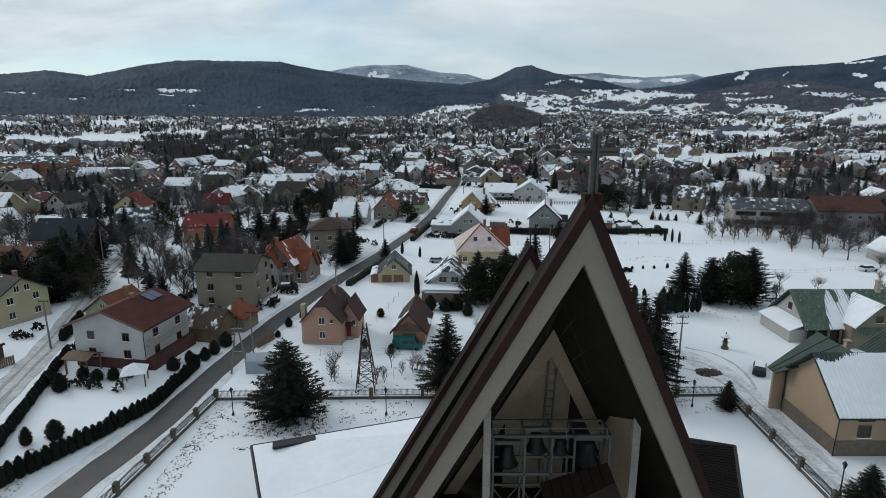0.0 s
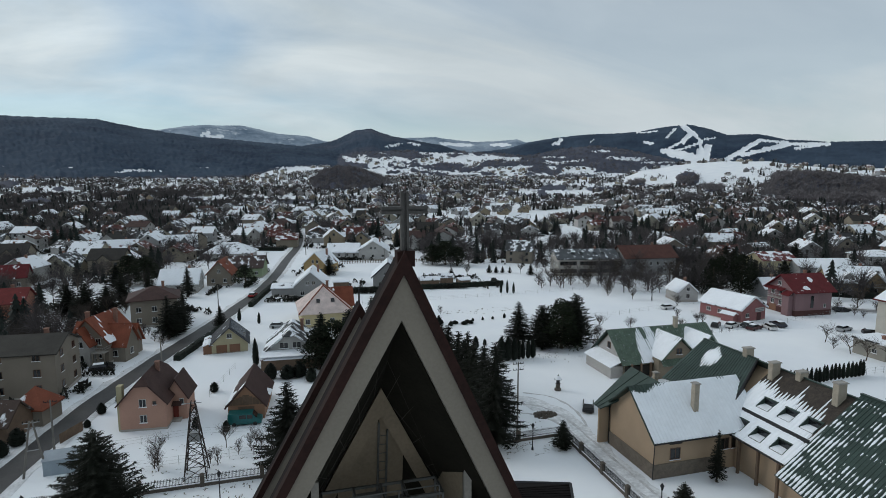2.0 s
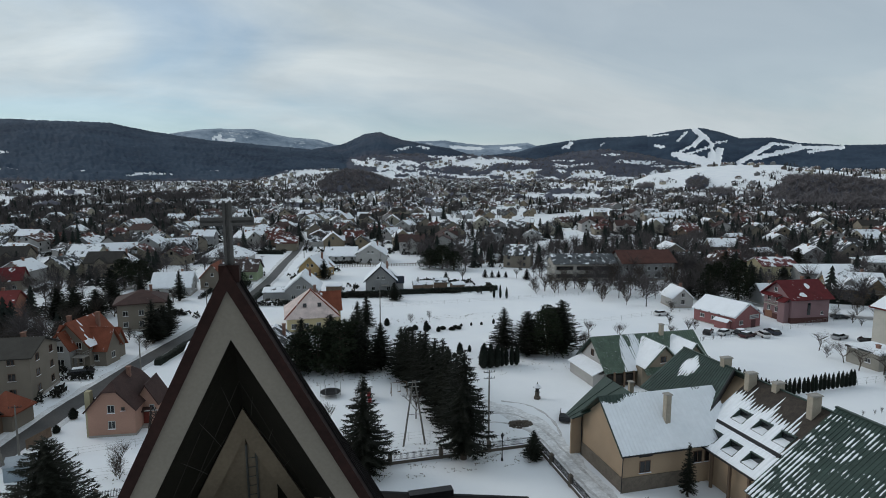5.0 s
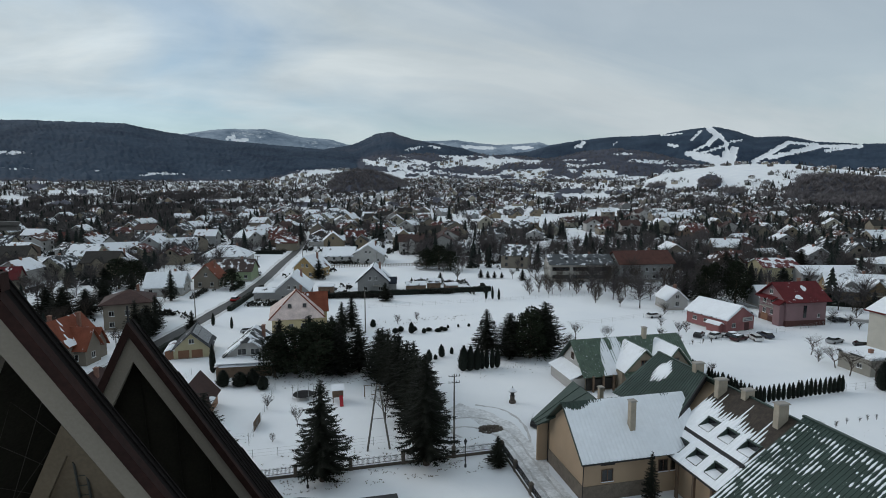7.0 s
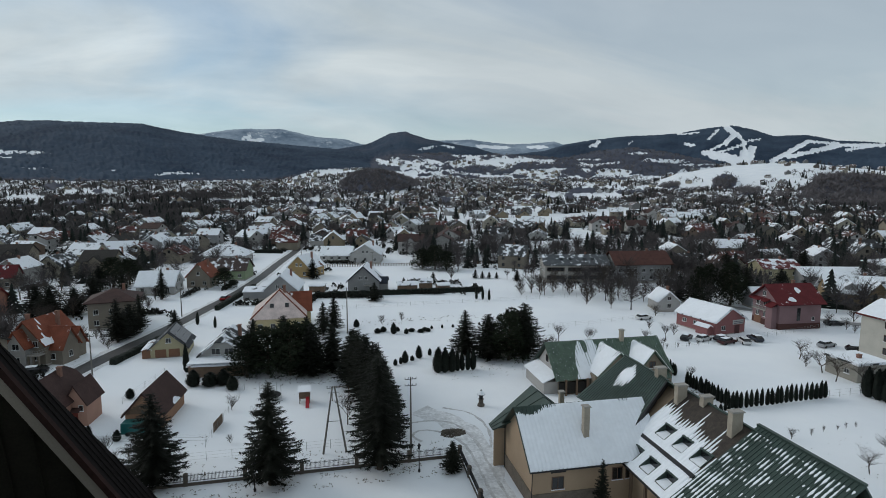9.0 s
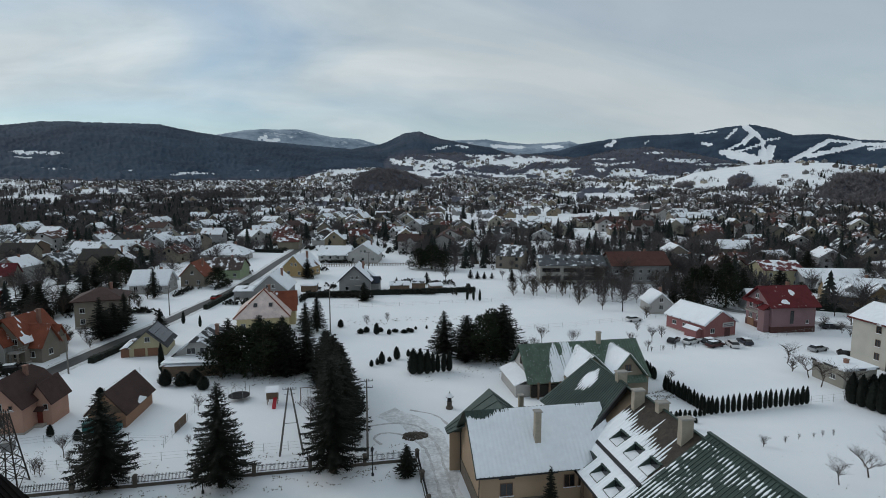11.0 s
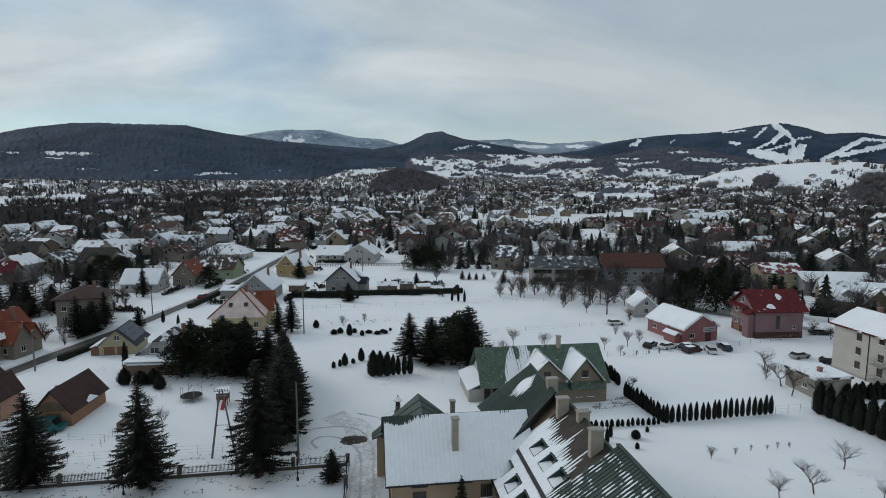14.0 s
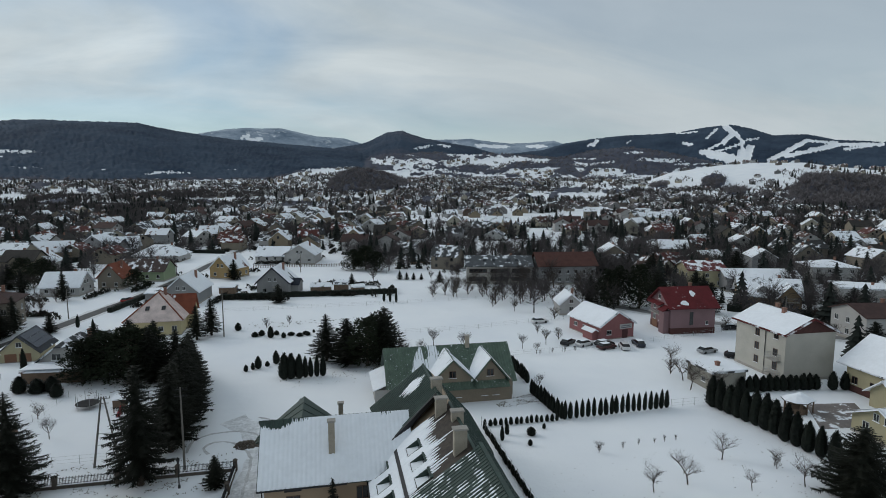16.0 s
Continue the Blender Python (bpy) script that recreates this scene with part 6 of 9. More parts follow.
for x, y, z1 in ((64.2, 65.0, 13.2), (63.8, 60.0, 12.7), (65.0, 56.8, 12.4), (63.9, 50.6, 13.2)):
    roof_chimney(wing, x, y, 8.5, z1)


def dormer(x0, x1, y):
    """A window sunk in the roof: an upright dark pane behind a snowy ledge, between two tin cheeks."""
    zf = zp(x0) - 0.12
    g = Geo()
    g.box(x0, x1, y - HW, y + HW, zf - 0.1, zf)
    d = part("dormer", g, GTIN, wing, "window sunk in the roof above a snowy ledge")
    for s in (-1, 1):
        g = Geo()
        yy = y + s * HW
        loop = [(x0, zf), (x1 + 0.05, zf), (x1 + 0.05, zp(x1) + 0.12), (x0, zp(x0) + 0.1)]
        g.hexa([(a, yy - 0.05, b) for a, b in loop], [(a, yy + 0.05, b) for a, b in loop])
        part("cheek", g, GTIN, d)
    g = Geo()
    g.box(x1 - 0.08, x1, y - HW + 0.05, y + HW - 0.05, zf + 0.1, zp(x1) + 0.05)
    part("dormer_pane", g, GLASS, d)
    g = Geo()
    g.box(x1 - 0.14, x1 + 0.25, y - HW - 0.08, y + HW + 0.08, zp(x1) + 0.05, zp(x1) + 0.16)
    part("lintel", g, GTIN, d)
    g = Geo()
    g.hexa([(x0 + 0.03, y - HW + 0.06, zf), (x1 - 0.1, y - HW + 0.06, zf), (x1 - 0.1, y + HW - 0.06, zf), (x0 + 0.03, y + HW - 0.06, zf)],
           [(x0 + 0.03, y - HW + 0.08, zf + 0.22), (x1 - 0.1, y - HW + 0.08, zf + 0.40), (x1 - 0.1, y + HW - 0.08, zf + 0.40), (x0 + 0.03, y + HW - 0.08, zf + 0.22)])
    part("ledge_snow", g, ROOFSNOW, d, "snow lying on the ledge")
    return d


g = Geo()
zg = zp(58.35)
g.hexa([(58.3, 49.4, zg - 0.05), (58.65, 49.4, zg + 0.2), (58.65, 60.4, zg + 0.2), (58.3, 60.4, zg - 0.05)], [(58.25, 49.4, zg + 0.10), (58.6, 49.4, zg + 0.34), (58.6, 60.4, zg + 0.34), (58.25, 60.4, zg + 0.10)])
part("snow_guard", g, DARKMETAL, wing, "dark board along the roof")
for a, b, y in HOLES:
    dormer(a, b, y)
for y in (50.5, 53.5, 56.5):
    g = Geo()
    g.box(55.4, 55.7, y - 0.15, y + 0.15, 0, 4.6)
    part("post", g, WOOD, wing)

villa = thing("green_roofed_house", "house with frosted green tin roof and snowy front gables", "house", 0, 0)
g = Geo()
prof = [(90.6, 0), (100.8, 0), (100.8, 3.2), (96.0, 7.6), (90.6, 3.0)]
g.hexa([(61.2, a, b) for a, b in prof], [(82.6, a, b) for a, b in prof])
g.box(67.0, 81.8, 88.6, 90.6, 0, 3.6)
part("wall", g, mat("villa_plaster", (0.22, 0.185, 0.14), 0.9, 0, 0.15), villa)
V_S = [(60.4, 90.0, 2.7), (83.2, 90.0, 2.7), (83.2, 96.0, 8.0), (60.4, 96.0, 8.0)]
vs_ = ribbed(villa, V_S, GTIN_LIGHT, 0.5, "south_roof", "frosted green tin roof")
drift(vs_, V_S, 0.45, 41, 0.13, 90, 40, 0.3, 0.01, 0.3, keep=lambda u, v: 0.5 * np.exp(-((u - 0.36) / 0.10) ** 2) - 0.15)
ribbed(villa, [(83.2, 101.6, 2.8), (60.4, 101.6, 2.8), (60.4, 96.0, 8.0), (83.2, 96.0, 8.0)], GTIN, 0.5, "north_roof")
for cx, hw, yf in ((71.4, 4.2, 88.0), (77.95, 3.4, 88.0)):
    zr = 7.7
    for s in (-1, 1):
        q = [(cx + s * hw, yf, 3.6), (cx + s * hw, 95.4, 3.6), (cx, 95.4, zr), (cx, yf, zr)]
        r_ = ribbed(villa, q if s < 0 else [q[1], q[0], q[3], q[2]], GTIN_LIGHT, 0.5, "gable_roof", "green gable roof with sliding snow")
        drift(r_, q, 0.55, 50 + int(cx) + s, 0.16, 50, 40, 0.3, 0.01, 0.4, keep=lambda u, v: 0.12 if s < 0 else 0.3)
    g = Geo()
    g.hexa([(cx - hw + 0.7, yf + 0.7, 0), (cx + hw - 0.7, yf + 0.7, 0), (cx + hw - 0.7, yf + 0.7, 4.0), (cx, yf + 0.7, zr - 0.4), (cx - hw + 0.7, yf + 0.7, 4.0)],
           [(cx - hw + 0.7, 91, 0), (cx + hw - 0.7, 91, 0), (cx + hw - 0.7, 91, 4.0), (cx, 91, zr - 0.4), (cx - hw + 0.7, 91, 4.0)])
    part("gable_wall", g, mat("villa_plaster", (0.22, 0.185, 0.14)), villa)
    for dx in (-1.0, 1.0):
        window(villa, cx + dx, yf + 0.67, 1.0, 0, 1.1, 1.2, FRAME_B)
    window(villa, cx, yf + 0.67, 4.4, 0, 1.2, 1.2, FRAME_B)
    ribbed(villa, [(cx - hw + 0.2, yf - 0.5, 2.75), (cx + hw - 0.2, yf - 0.5, 2.75), (cx + hw - 0.2, yf + 0.75, 3.7), (cx - hw + 0.2, yf + 0.75, 3.7)], GTIN_LIGHT, 0.5, "porch_roof")
# dark slab whose colour stands for the shade inside the open carport
g = Geo()
g.box(61.15, 66.5, 90.2, 90.62, 0.3, 2.3)
part("carport_opening", g, mat("painted_carport_shade", (0.02, 0.018, 0.016), 0.9), villa)
for xx in (62.2, 64.2, 66.2):
    g = Geo()
    g.box(xx - 0.15, xx + 0.15, 89.7, 90.0, 0, 2.9)
    part("post", g, WOOD, villa)
g = Geo()
g.box(58.6, 61.2, 91.2, 100.2, 0, 2.2)
part("lean_to", g, W_WHITE, villa, "pale lean-to against the gable")
g = Geo()
up_prism(g, [(58.2, 90.8, 2.3), (58.2, 100.6, 2.3), (61.2, 100.6, 3.5), (61.2, 90.8, 3.5)], 0.16)
part("lean_to_roof", g, ROOFSNOW, villa, "snow-covered lean-to roof")
g = Geo()
g.hexa([(61.10, 91.4, 3.4), (61.10, 100.2, 3.4), (61.10, 95.9, 7.3)], [(61.19, 91.4, 3.4), (61.19, 100.2, 3.4), (61.19, 95.9, 7.3)])
part("gable_cladding", g, W_WHITE, villa, "pale gable wall")
window(villa, 61.08, 96.0, 4.3, -90, 1.1, 1.3, FRAME_B)
roof_chimney(villa, 75.5, 95.5, 7.5, 9.6, 0.7, 0.7)

# ---- trees ----
def spruce_meshes(h, r, seed, droop=0.30, bare=0.06, core=0.26):
    """A spruce: tapered trunk, and tiers of drooping branches, each a spine with many short hanging sprays, round a thin dark core."""
    rnd = random.Random(seed)
    tr, cr = Geo(), Geo()
    tr.tube((0, 0, -0.2), (0, 0, h * 0.5), 0.022 * h, 0.012 * h, 8)
    tr.tube((0, 0, h * 0.5), (0, 0, h * 0.98), 0.012 * h, 0.002 * h, 6)
    power = 0.62 if core > 0.4 else 0.82

    def prof(z):
        f = z / h
        return r * max(0.0, 1 - f) ** power * (0.55 + 0.45 * min(1.0, (f - bare) / 0.12))

    def tri(a, b, c):
        cr.f.append((len(cr.v), len(cr.v) + 1, len(cr.v) + 2))
        cr.v.extend((tuple(a), tuple(b), tuple(c)))

    z = bare * h
    while z < h * 0.985:
        rr = prof(z)
        n = max(4, int(5 + 7 * rr / r))
        a0 = rnd.uniform(0, 6.28)
        for i in range(n):
            a = a0 + 6.283 * (i + rnd.uniform(-0.35, 0.35)) / n
            L = rr * rnd.choice((rnd.uniform(0.55, 0.8), rnd.uniform(0.8, 1.0), rnd.uniform(0.9, 1.15))) + 0.08
            d = Vector((math.cos(a), math.sin(a), 0))
            s = Vector((-d.y, d.x, 0))
            zz = z + rnd.uniform(-0.02, 0.02) * h
            dr = droop * rnd.uniform(0.6, 1.3)
            k = max(3, int(3 + 7 * L / r))
            spine = [d * (L * f) + Vector((0, 0, zz - dr * L * f ** 1.4 + 0.16 * L * f ** 4)) for f in (j / k for j in range(k + 1))]
            for j in range(k):
                p, fw = spine[j], spine[j + 1] - spine[j]
                w = (0.20 * L * (1 - 0.6 * j / k) + 0.12) * rnd.uniform(0.7, 1.25)
                for sg in (-1, 1):
                    for o in (0.0, 0.33, 0.66):
                        b0 = p + fw * o
                        tip = b0 + s * (sg * w * rnd.uniform(0.6, 1.1)) + fw * rnd.uniform(0.5, 1.1) + Vector((0, 0, -0.30 * w + rnd.uniform(-0.12, 0.06)))
                        tri(b0, b0 + fw * 0.38, tip)
                for o in (0.2, 0.7):
                    b0 = p + fw * o
                    tri(b0 - fw * 0.15, b0 + fw * 0.3, b0 + s * rnd.uniform(-0.2, 0.2) + Vector((0, 0, -rnd.uniform(0.18, 0.42))))
            tri(spine[-1] - s * 0.07, spine[-1] + s * 0.07, spine[-1] + d * 0.28)
        z += h * (0.020 + 0.014 * (1 - z / h)) * rnd.uniform(0.8, 1.2)
    cr.lathe([(r * 0.08, bare * h + 0.8), (r * core, h * 0.26), (r * core * 0.75, h * 0.42), (r * core * 0.4, h * 0.7), (0.02, h * 0.97)], 7)
    return tr.mesh("trunk", BARK), cr.mesh("crown", NEEDLE)


SPRUCE = [spruce_meshes(12, r, 100 + i, d, b, c) for i, (r, d, b, c) in enumerate(((3.3, 0.30, 0.09, 0.22), (3.9, 0.24, 0.05, 0.3), (3.0, 0.36, 0.10, 0.24), (4.4, 0.12, 0.05, 0.42)))]


def pine_meshes(h, r, seed, clumps=40):
    """A pine: bare lower trunk, and a broad uneven crown of rounded clumps of needle sprays with gaps between."""
    rnd = random.Random(seed)
    tr, cr = Geo(), Geo()
    tr.tube((0, 0, -0.2), (0.1, 0, h * 0.55), 0.024 * h, 0.014 * h, 8)
    tr.tube((0.1, 0, h * 0.55), (0, 0.1, h * 0.92), 0.014 * h, 0.004 * h, 6)
    for i in range(clumps):
        f = (i + rnd.random()) / clumps
        z = h * (0.10 + 0.82 * f)
        rr = r * (0.62 + 0.75 * f - 1.22 * f * f) * rnd.uniform(0.45, 1.05)
        a = 2.4 * i + rnd.uniform(-0.5, 0.5)
        c = Vector((math.cos(a) * rr, math.sin(a) * rr, z))
        tr.tube((0, 0, z - 0.12 * h * (1 - f)), c, 0.006 * h, 0.003 * h, 4)
        s = r * rnd.uniform(0.32, 0.50) * (1.1 - 0.5 * f)
        for _ in range(120):
            d = Vector((rnd.gauss(0, 1), rnd.gauss(0, 1), rnd.gauss(0, 1))).normalized()
            p = c + Vector((d.x * s, d.y * s, d.z * s * 0.72)) * rnd.uniform(0.55, 1.0)
            t = d.cross(Vector((rnd.gauss(0, 1), rnd.gauss(0, 1), rnd.gauss(0, 1)))).normalized() * rnd.uniform(0.10, 0.20)
            u = (d + Vector((0, 0, 0.5))).normalized() * rnd.uniform(0.25, 0.5)
            cr.f.append((len(cr.v), len(cr.v) + 1, len(cr.v) + 2))
            cr.v += [tuple(p - t), tuple(p + t), tuple(p + u)]
    return tr.mesh("trunk", BARK), cr.mesh("crown", PINE)


PINE = mat("pine_needles", (0.020, 0.026, 0.015), 0.85, 0, 0.5, 0.5, 4, 0.2, spec=0.15, rand=0.25)
SPRUCE += [pine_meshes(12, 4.4, 300), pine_meshes(12, 4.0, 301, 34)]
tree_no = [0]


def spruce(x, y, h, r=None, kind=None, label="tall dark green spruce standing in the snow", group="spruces"):
    i = tree_no[0] = tree_no[0] + 1
    rnd = random.Random(i)
    k = rnd.randrange(3) if kind is None else kind
    base = (3.3, 3.9, 3.0, 4.4, 4.4, 4.0)[k]
    sx = (r * 1.32 / base) if r else h / 12
    t = thing("spruce", label, "tree", x, y, zat(x, y), rnd.uniform(0, 360), group)
    t.scale = (sx, sx, h / 12)
    part("trunk", SPRUCE[k][0], None, t)
    part("crown", SPRUCE[k][1], None, t)
    return t


for x, y, h, r, k in ((-19.6, 66.0, 10.8, 4.3, 3), (0.4, 72.4, 12.0, 3.9, 0), (14.4, 69.9, 13.4, 3.7, 0), (28.0, 71.0, 15.6, 4.1, 2), (41.2, 48.6, 5.2, 2.2, 1), (51.4, 55.4, 6.9, 1.1, 2), (37.2, 68.6, 4.2, 1.5, 1), (112.2, 50.6, 9.2, 4.2, 3)):
    spruce(x, y, h, r, k, "dark green spruce standing in snow near the churchyard")
for x, y, h, r, k in ((29.4, 79.5, 12.6, 3.5, 2), (29.2, 87, 12.5, 3.4, 0), (28.0, 94.5, 12, 3.3, 2), (27.0, 101, 11, 3.2, 0), (26.0, 107.5, 9.5, 3.0, 2), (29.0, 83.4, 12.0, 3.6, 1), (28.8, 91.0, 11.6, 3.6, 2), (27.8, 98.0, 11.0, 3.4, 1), (26.4, 104.4, 10.4, 3.4, 1), (22.5, 111.5, 9.5, 3.4, 1), (18.5, 109.5, 10.5, 3.6, 1), (7.2, 115.5, 10.5, 3.6, 1), (17.5, 116, 10.5, 3.6, 1), (20.6, 137.5, 8.6, 2.3, 2), (23.2, 141, 9.5, 2.4, 2), (50.5, 116.0, 10.0, 3.4, 0)):
    spruce(x, y, h, r, k)
for x, y, h, r, k in ((6.4, 111.0, 8.8, 3.4, 5), (17.6, 112.6, 10.0, 3.6, 4), (14.5, 110.5, 10.8, 4.2, 4), (10.2, 112.0, 9.8, 4.2, 5), (13.0, 116.5, 10.6, 3.6, 3), (54.6, 112.5, 9.8, 3.8, 3), (58.6, 111.0, 10.4, 4.0, 4), (62.2, 111.5, 12.0, 4.2, 3), (61.0, 115.5, 10.2, 3.8, 5), (66, 232, 10.5, 4.6, 4), (61, 234, 9.0, 3.8, 5), (70, 228, 8.4, 3.6, 4), (-51, 215, 11, 4.4, 4), (-47, 219, 10, 4.0, 5), (-55, 214, 8, 3.2, 3)):
    spruce(x, y, h, r, k, "broad dark pine with a rounded uneven crown", "pines")
for x, y, h, r, k in ((135.5, 152.0, 12.5, 3.4, 5), (130.5, 149.0, 12.0, 3.4, 4), (139.5, 147, 13.5, 3.8, 4), (147, 150, 11, 3.0, 3), (128, 155, 9, 2.6, 0), (16.5, 219, 8.0, 2.8, 0), (36.0, 175, 6.0, 2.4, 1), (-24.3, 152.0, 9.5, 2.4, 2), (-26.0, 141.5, 10.5, 3.0, 0), (-15.6, 150, 5.5, 1.7, 1), (-40, 190, 10.5, 2.4, 2), (-29.0, 190.5, 10, 2.3, 2), (-13, 206, 7.5, 3.4, 5)):
    spruce(x, y, h, r, k, "dark conifer beside village houses", "garden conifers")
for x, y, h, r, k in ((-86, 110, 9.5, 3.4, 4), (-80.5, 112, 10, 3.6, 3), (-84, 119, 11, 3.8, 4), (-77, 118, 10, 3.6, 5), (-90, 116, 10.5, 3.8, 4), (-93, 108, 9, 3.4, 3), (-88, 127, 11, 3.8, 4), (-81, 127, 10, 3.6, 0), (-95, 141, 10, 3.2, 0), (-91, 148, 11, 3.4, 0), (-97, 172, 11, 3.4, 0), (-89, 180, 11, 3.6, 4), (-105, 192, 11, 3.0, 0), (-60, 112.5, 6.5, 2.2, 1), (-57, 111.5, 6, 2.0, 1), (-48, 114.5, 7.5, 2.2, 0)):
    spruce(x, y, h, r, k, "dark conifer in the gardens along the lane", "lane conifers")
for x, y, h in ((77, 208, 3.6), (79.5, 207, 3.0), (82, 206.5, 2.8), (90.5, 199, 4.6), (84.8, 206, 2.6), (48, 196, 3.5), (56, 194, 3.4), (59, 199, 4.6)):
    spruce(x, y, h, h * 0.33, 1, "small young spruce in the snow", "young spruces")


def thuja_mesh(seed):
    rnd = random.Random(seed)
    g = Geo()
    prof = [(0.16, 0.0), (0.40, 0.10), (0.46, 0.30), (0.40, 0.55), (0.26, 0.80), (0.02, 1.0)]
    g.lathe([(r * 0.82, z) for r, z in prof], 9)
    for _ in range(430):
        z = rnd.random() ** 0.9
        rr = np.interp(z, [p[1] for p in prof], [p[0] for p in prof])
        a = rnd.uniform(0, 6.283)
        d = Vector((math.cos(a), math.sin(a), 0))
        s = Vector((-d.y, d.x, 0)) * rnd.uniform(0.03, 0.07)
        b = d * rr * rnd.uniform(0.75, 0.95) + Vector((0, 0, z * 0.97))
        t = b + d * rnd.uniform(0.03, 0.12) + Vector((0, 0, rnd.uniform(0.03, 0.1)))
        g.f.append((len(g.v), len(g.v) + 1, len(g.v) + 2))
        g.v += [tuple(b - s), tuple(b + s), tuple(t)]
    return g.mesh("thuja", THUJA)


THUJAS = [thuja_mesh(s) for s in (1, 2, 3)]


def thuja(x, y, h, w, label="slender dark green thuja", group="thuja hedge"):
    i = tree_no[0] = tree_no[0] + 1
    rnd = random.Random(i)
    ob = new("thuja", THUJAS[i % 3])
    ww = w * rnd.uniform(0.88, 1.12)
    ob.matrix_basis = pose(x + rnd.uniform(-0.08, 0.08), y + rnd.uniform(-0.08, 0.08), -0.02, rnd.uniform(-2, 2), rnd.uniform(-2, 2), rnd.uniform(0, 360)) @ Matrix.Diagonal((ww, ww, h * rnd.uniform(0.9, 1.1), 1))
    return tagged(ob, label, "shrub", group)


def row(p, q, n, h, w, **kw):
    for i in range(n):
        f = i / (n - 1)
        thuja(p[0] + (q[0] - p[0]) * f, p[1] + (q[1] - p[1]) * f, h, w, **kw)


row((87.4, 79.0), (105.8, 80.0), 19, 3.0, 0.98)
row((86.9, 79.4), (86.0, 90.0), 15, 2.7, 0.98)
row((87.1, 95.4), (87.0, 104.5), 12, 2.5, 1.0)
row((74.4, 78.9), (86.0, 78.7), 15, 1.2, 0.75, label="small young thuja in a row", group="young thuja row")
row((74.0, 77.8), (74.2, 57.0), 30, 1.0, 0.7, label="small young thuja along the wire fence", group="young thuja row")
row((113.6, 79.0), (116.4, 66.6), 9, 5.2, 2.7, label="large dense dark green thuja", group="large thujas")
row((115.6, 65.8), (117.0, 58.8), 5, 4.8, 2.2, label="large dense dark green thuja", group="large thujas")
row((123.0, 83.8), (137.0, 82.4), 12, 2.9, 2.0, label="rounded dark thuja in the snow", group="rounded thujas")
row((139.8, 81.6), (142.0, 81.2), 2, 3.2, 2.0, label="rounded dark thuja in the snow", group="rounded thujas")
row((42.6, 106.4), (45.4, 106.3), 3, 4.9, 2.6, label="broad dark thuja in the snow", group="broad thujas")
row((46.6, 106.5), (49.8, 106.7), 4, 4.2, 1.5)
for x_, y_, h_, w_ in ((33.6, 137.6, 1.1, 2.2), (35.2, 138.4, 1.3, 2.0), (37.4, 136.0, 2.6, 1.9), (38.6, 138.2, 1.2, 1.8), (40.4, 135.4, 1.4, 1.4), (42.0, 137.4, 0.8, 2.2), (44.2, 136.0, 0.9, 2.0), (46.0, 136.4, 1.0, 1.7), (45.4, 137.6, 0.8, 1.8), (28.8, 144.2, 2.2, 2.0), (37.2, 113.6, 2.6, 1.9), (38.8, 114.6, 1.2, 1.1), (40.4, 116.0, 2.8, 2.0), (43.0, 117.4, 1.6, 1.0), (53.0, 139.2, 0.9, 0.8), (50.2, 139.0, 1.0, 0.8), (56.4, 139.6, 1.4, 0.9), (47.4, 138.9, 0.8, 0.8), (60.2, 140.0, 0.9, 0.8)):
    thuja(x_, y_, h_, w_, "low evergreen shrub in a snowy garden bed", "garden shrubs")
row((35.0, 112.2), (36.2, 113.0), 2, 1.4, 1.0, label="small rounded shrub in the snow", group="garden shrubs")
row((-49.0, 47.0), (-42.2, 59.4), 17, 2.4, 1.5, group="garden hedge")
row((-41.8, 60.2), (-38.3, 68.4), 11, 2.3, 1.5, group="garden hedge")
row((-38.1, 69.3), (-37.7, 81.0), 14, 2.1, 1.5, group="garden hedge")
row((-50.0, 54.0), (-60.5, 86.0), 34, 1.7, 1.5, group="lane hedge", label="clipped dark hedge bush along the lane")
row((-65.0, 92.0), (-67.8, 101.5), 11, 2.2, 1.6, group="lane hedge", label="dark hedge bush along the lane")
for x, y, h, w in ((-53.6, 73.6, 2.6, 2.3), (-48.9, 60.2, 2.2, 1.6), (-46.4, 61.5, 2.6, 2.4), (-52.6, 77.4, 2.0, 2.2), (-50.4, 77.0, 1.9, 2.2), (-48.2, 77.2, 2.1, 2.3), (-46.4, 78.0, 1.9, 2.0), (-40.8, 80.4, 2.2, 2.2), (-39.6, 83.0, 2.0, 2.0), (-5.6, 116.3, 5.6, 1.6),
                  (-2.6, 108.0, 2.8, 3.2), (0.4, 107.4, 2.8, 3.2), (2.6, 107.8, 2.6, 3.0), (4.6, 104.6, 2.8, 2.6), (-12.0, 104.0, 1.6, 1.8), (-13.0, 88.6, 1.9, 1.4), (-8.6, 86.6, 1.6, 1.3), (69.4, 170, 4.0, 1.0), (71.2, 169, 3.6, 1.0), (67.6, 171, 3.8, 1.0),
                  (-28.2, 98.8, 1.8, 1.6), (-26.8, 103.2, 1.6, 1.6), (-28.8, 93.6, 1.3, 1.3), (-36.4, 89.6, 2.4, 2.4), (-37.0, 86.4, 2.2, 2.4), (-37.6, 84.0, 2.0, 2.4), (76.8, 75.6, 2.0, 0.9), (75.6, 73.8, 2.2, 0.9), (80.2, 74.6, 1.4, 1.8), (83, 76.4, 0.9, 0.7), (79.0, 71.6, 1.0, 0.8), (-6.4, 151, 3.0, 1.1), (-11.5, 155, 3.4, 1.3)):
    thuja(x, y, h, w, "dark evergreen garden shrub in the snow", "garden shrubs")


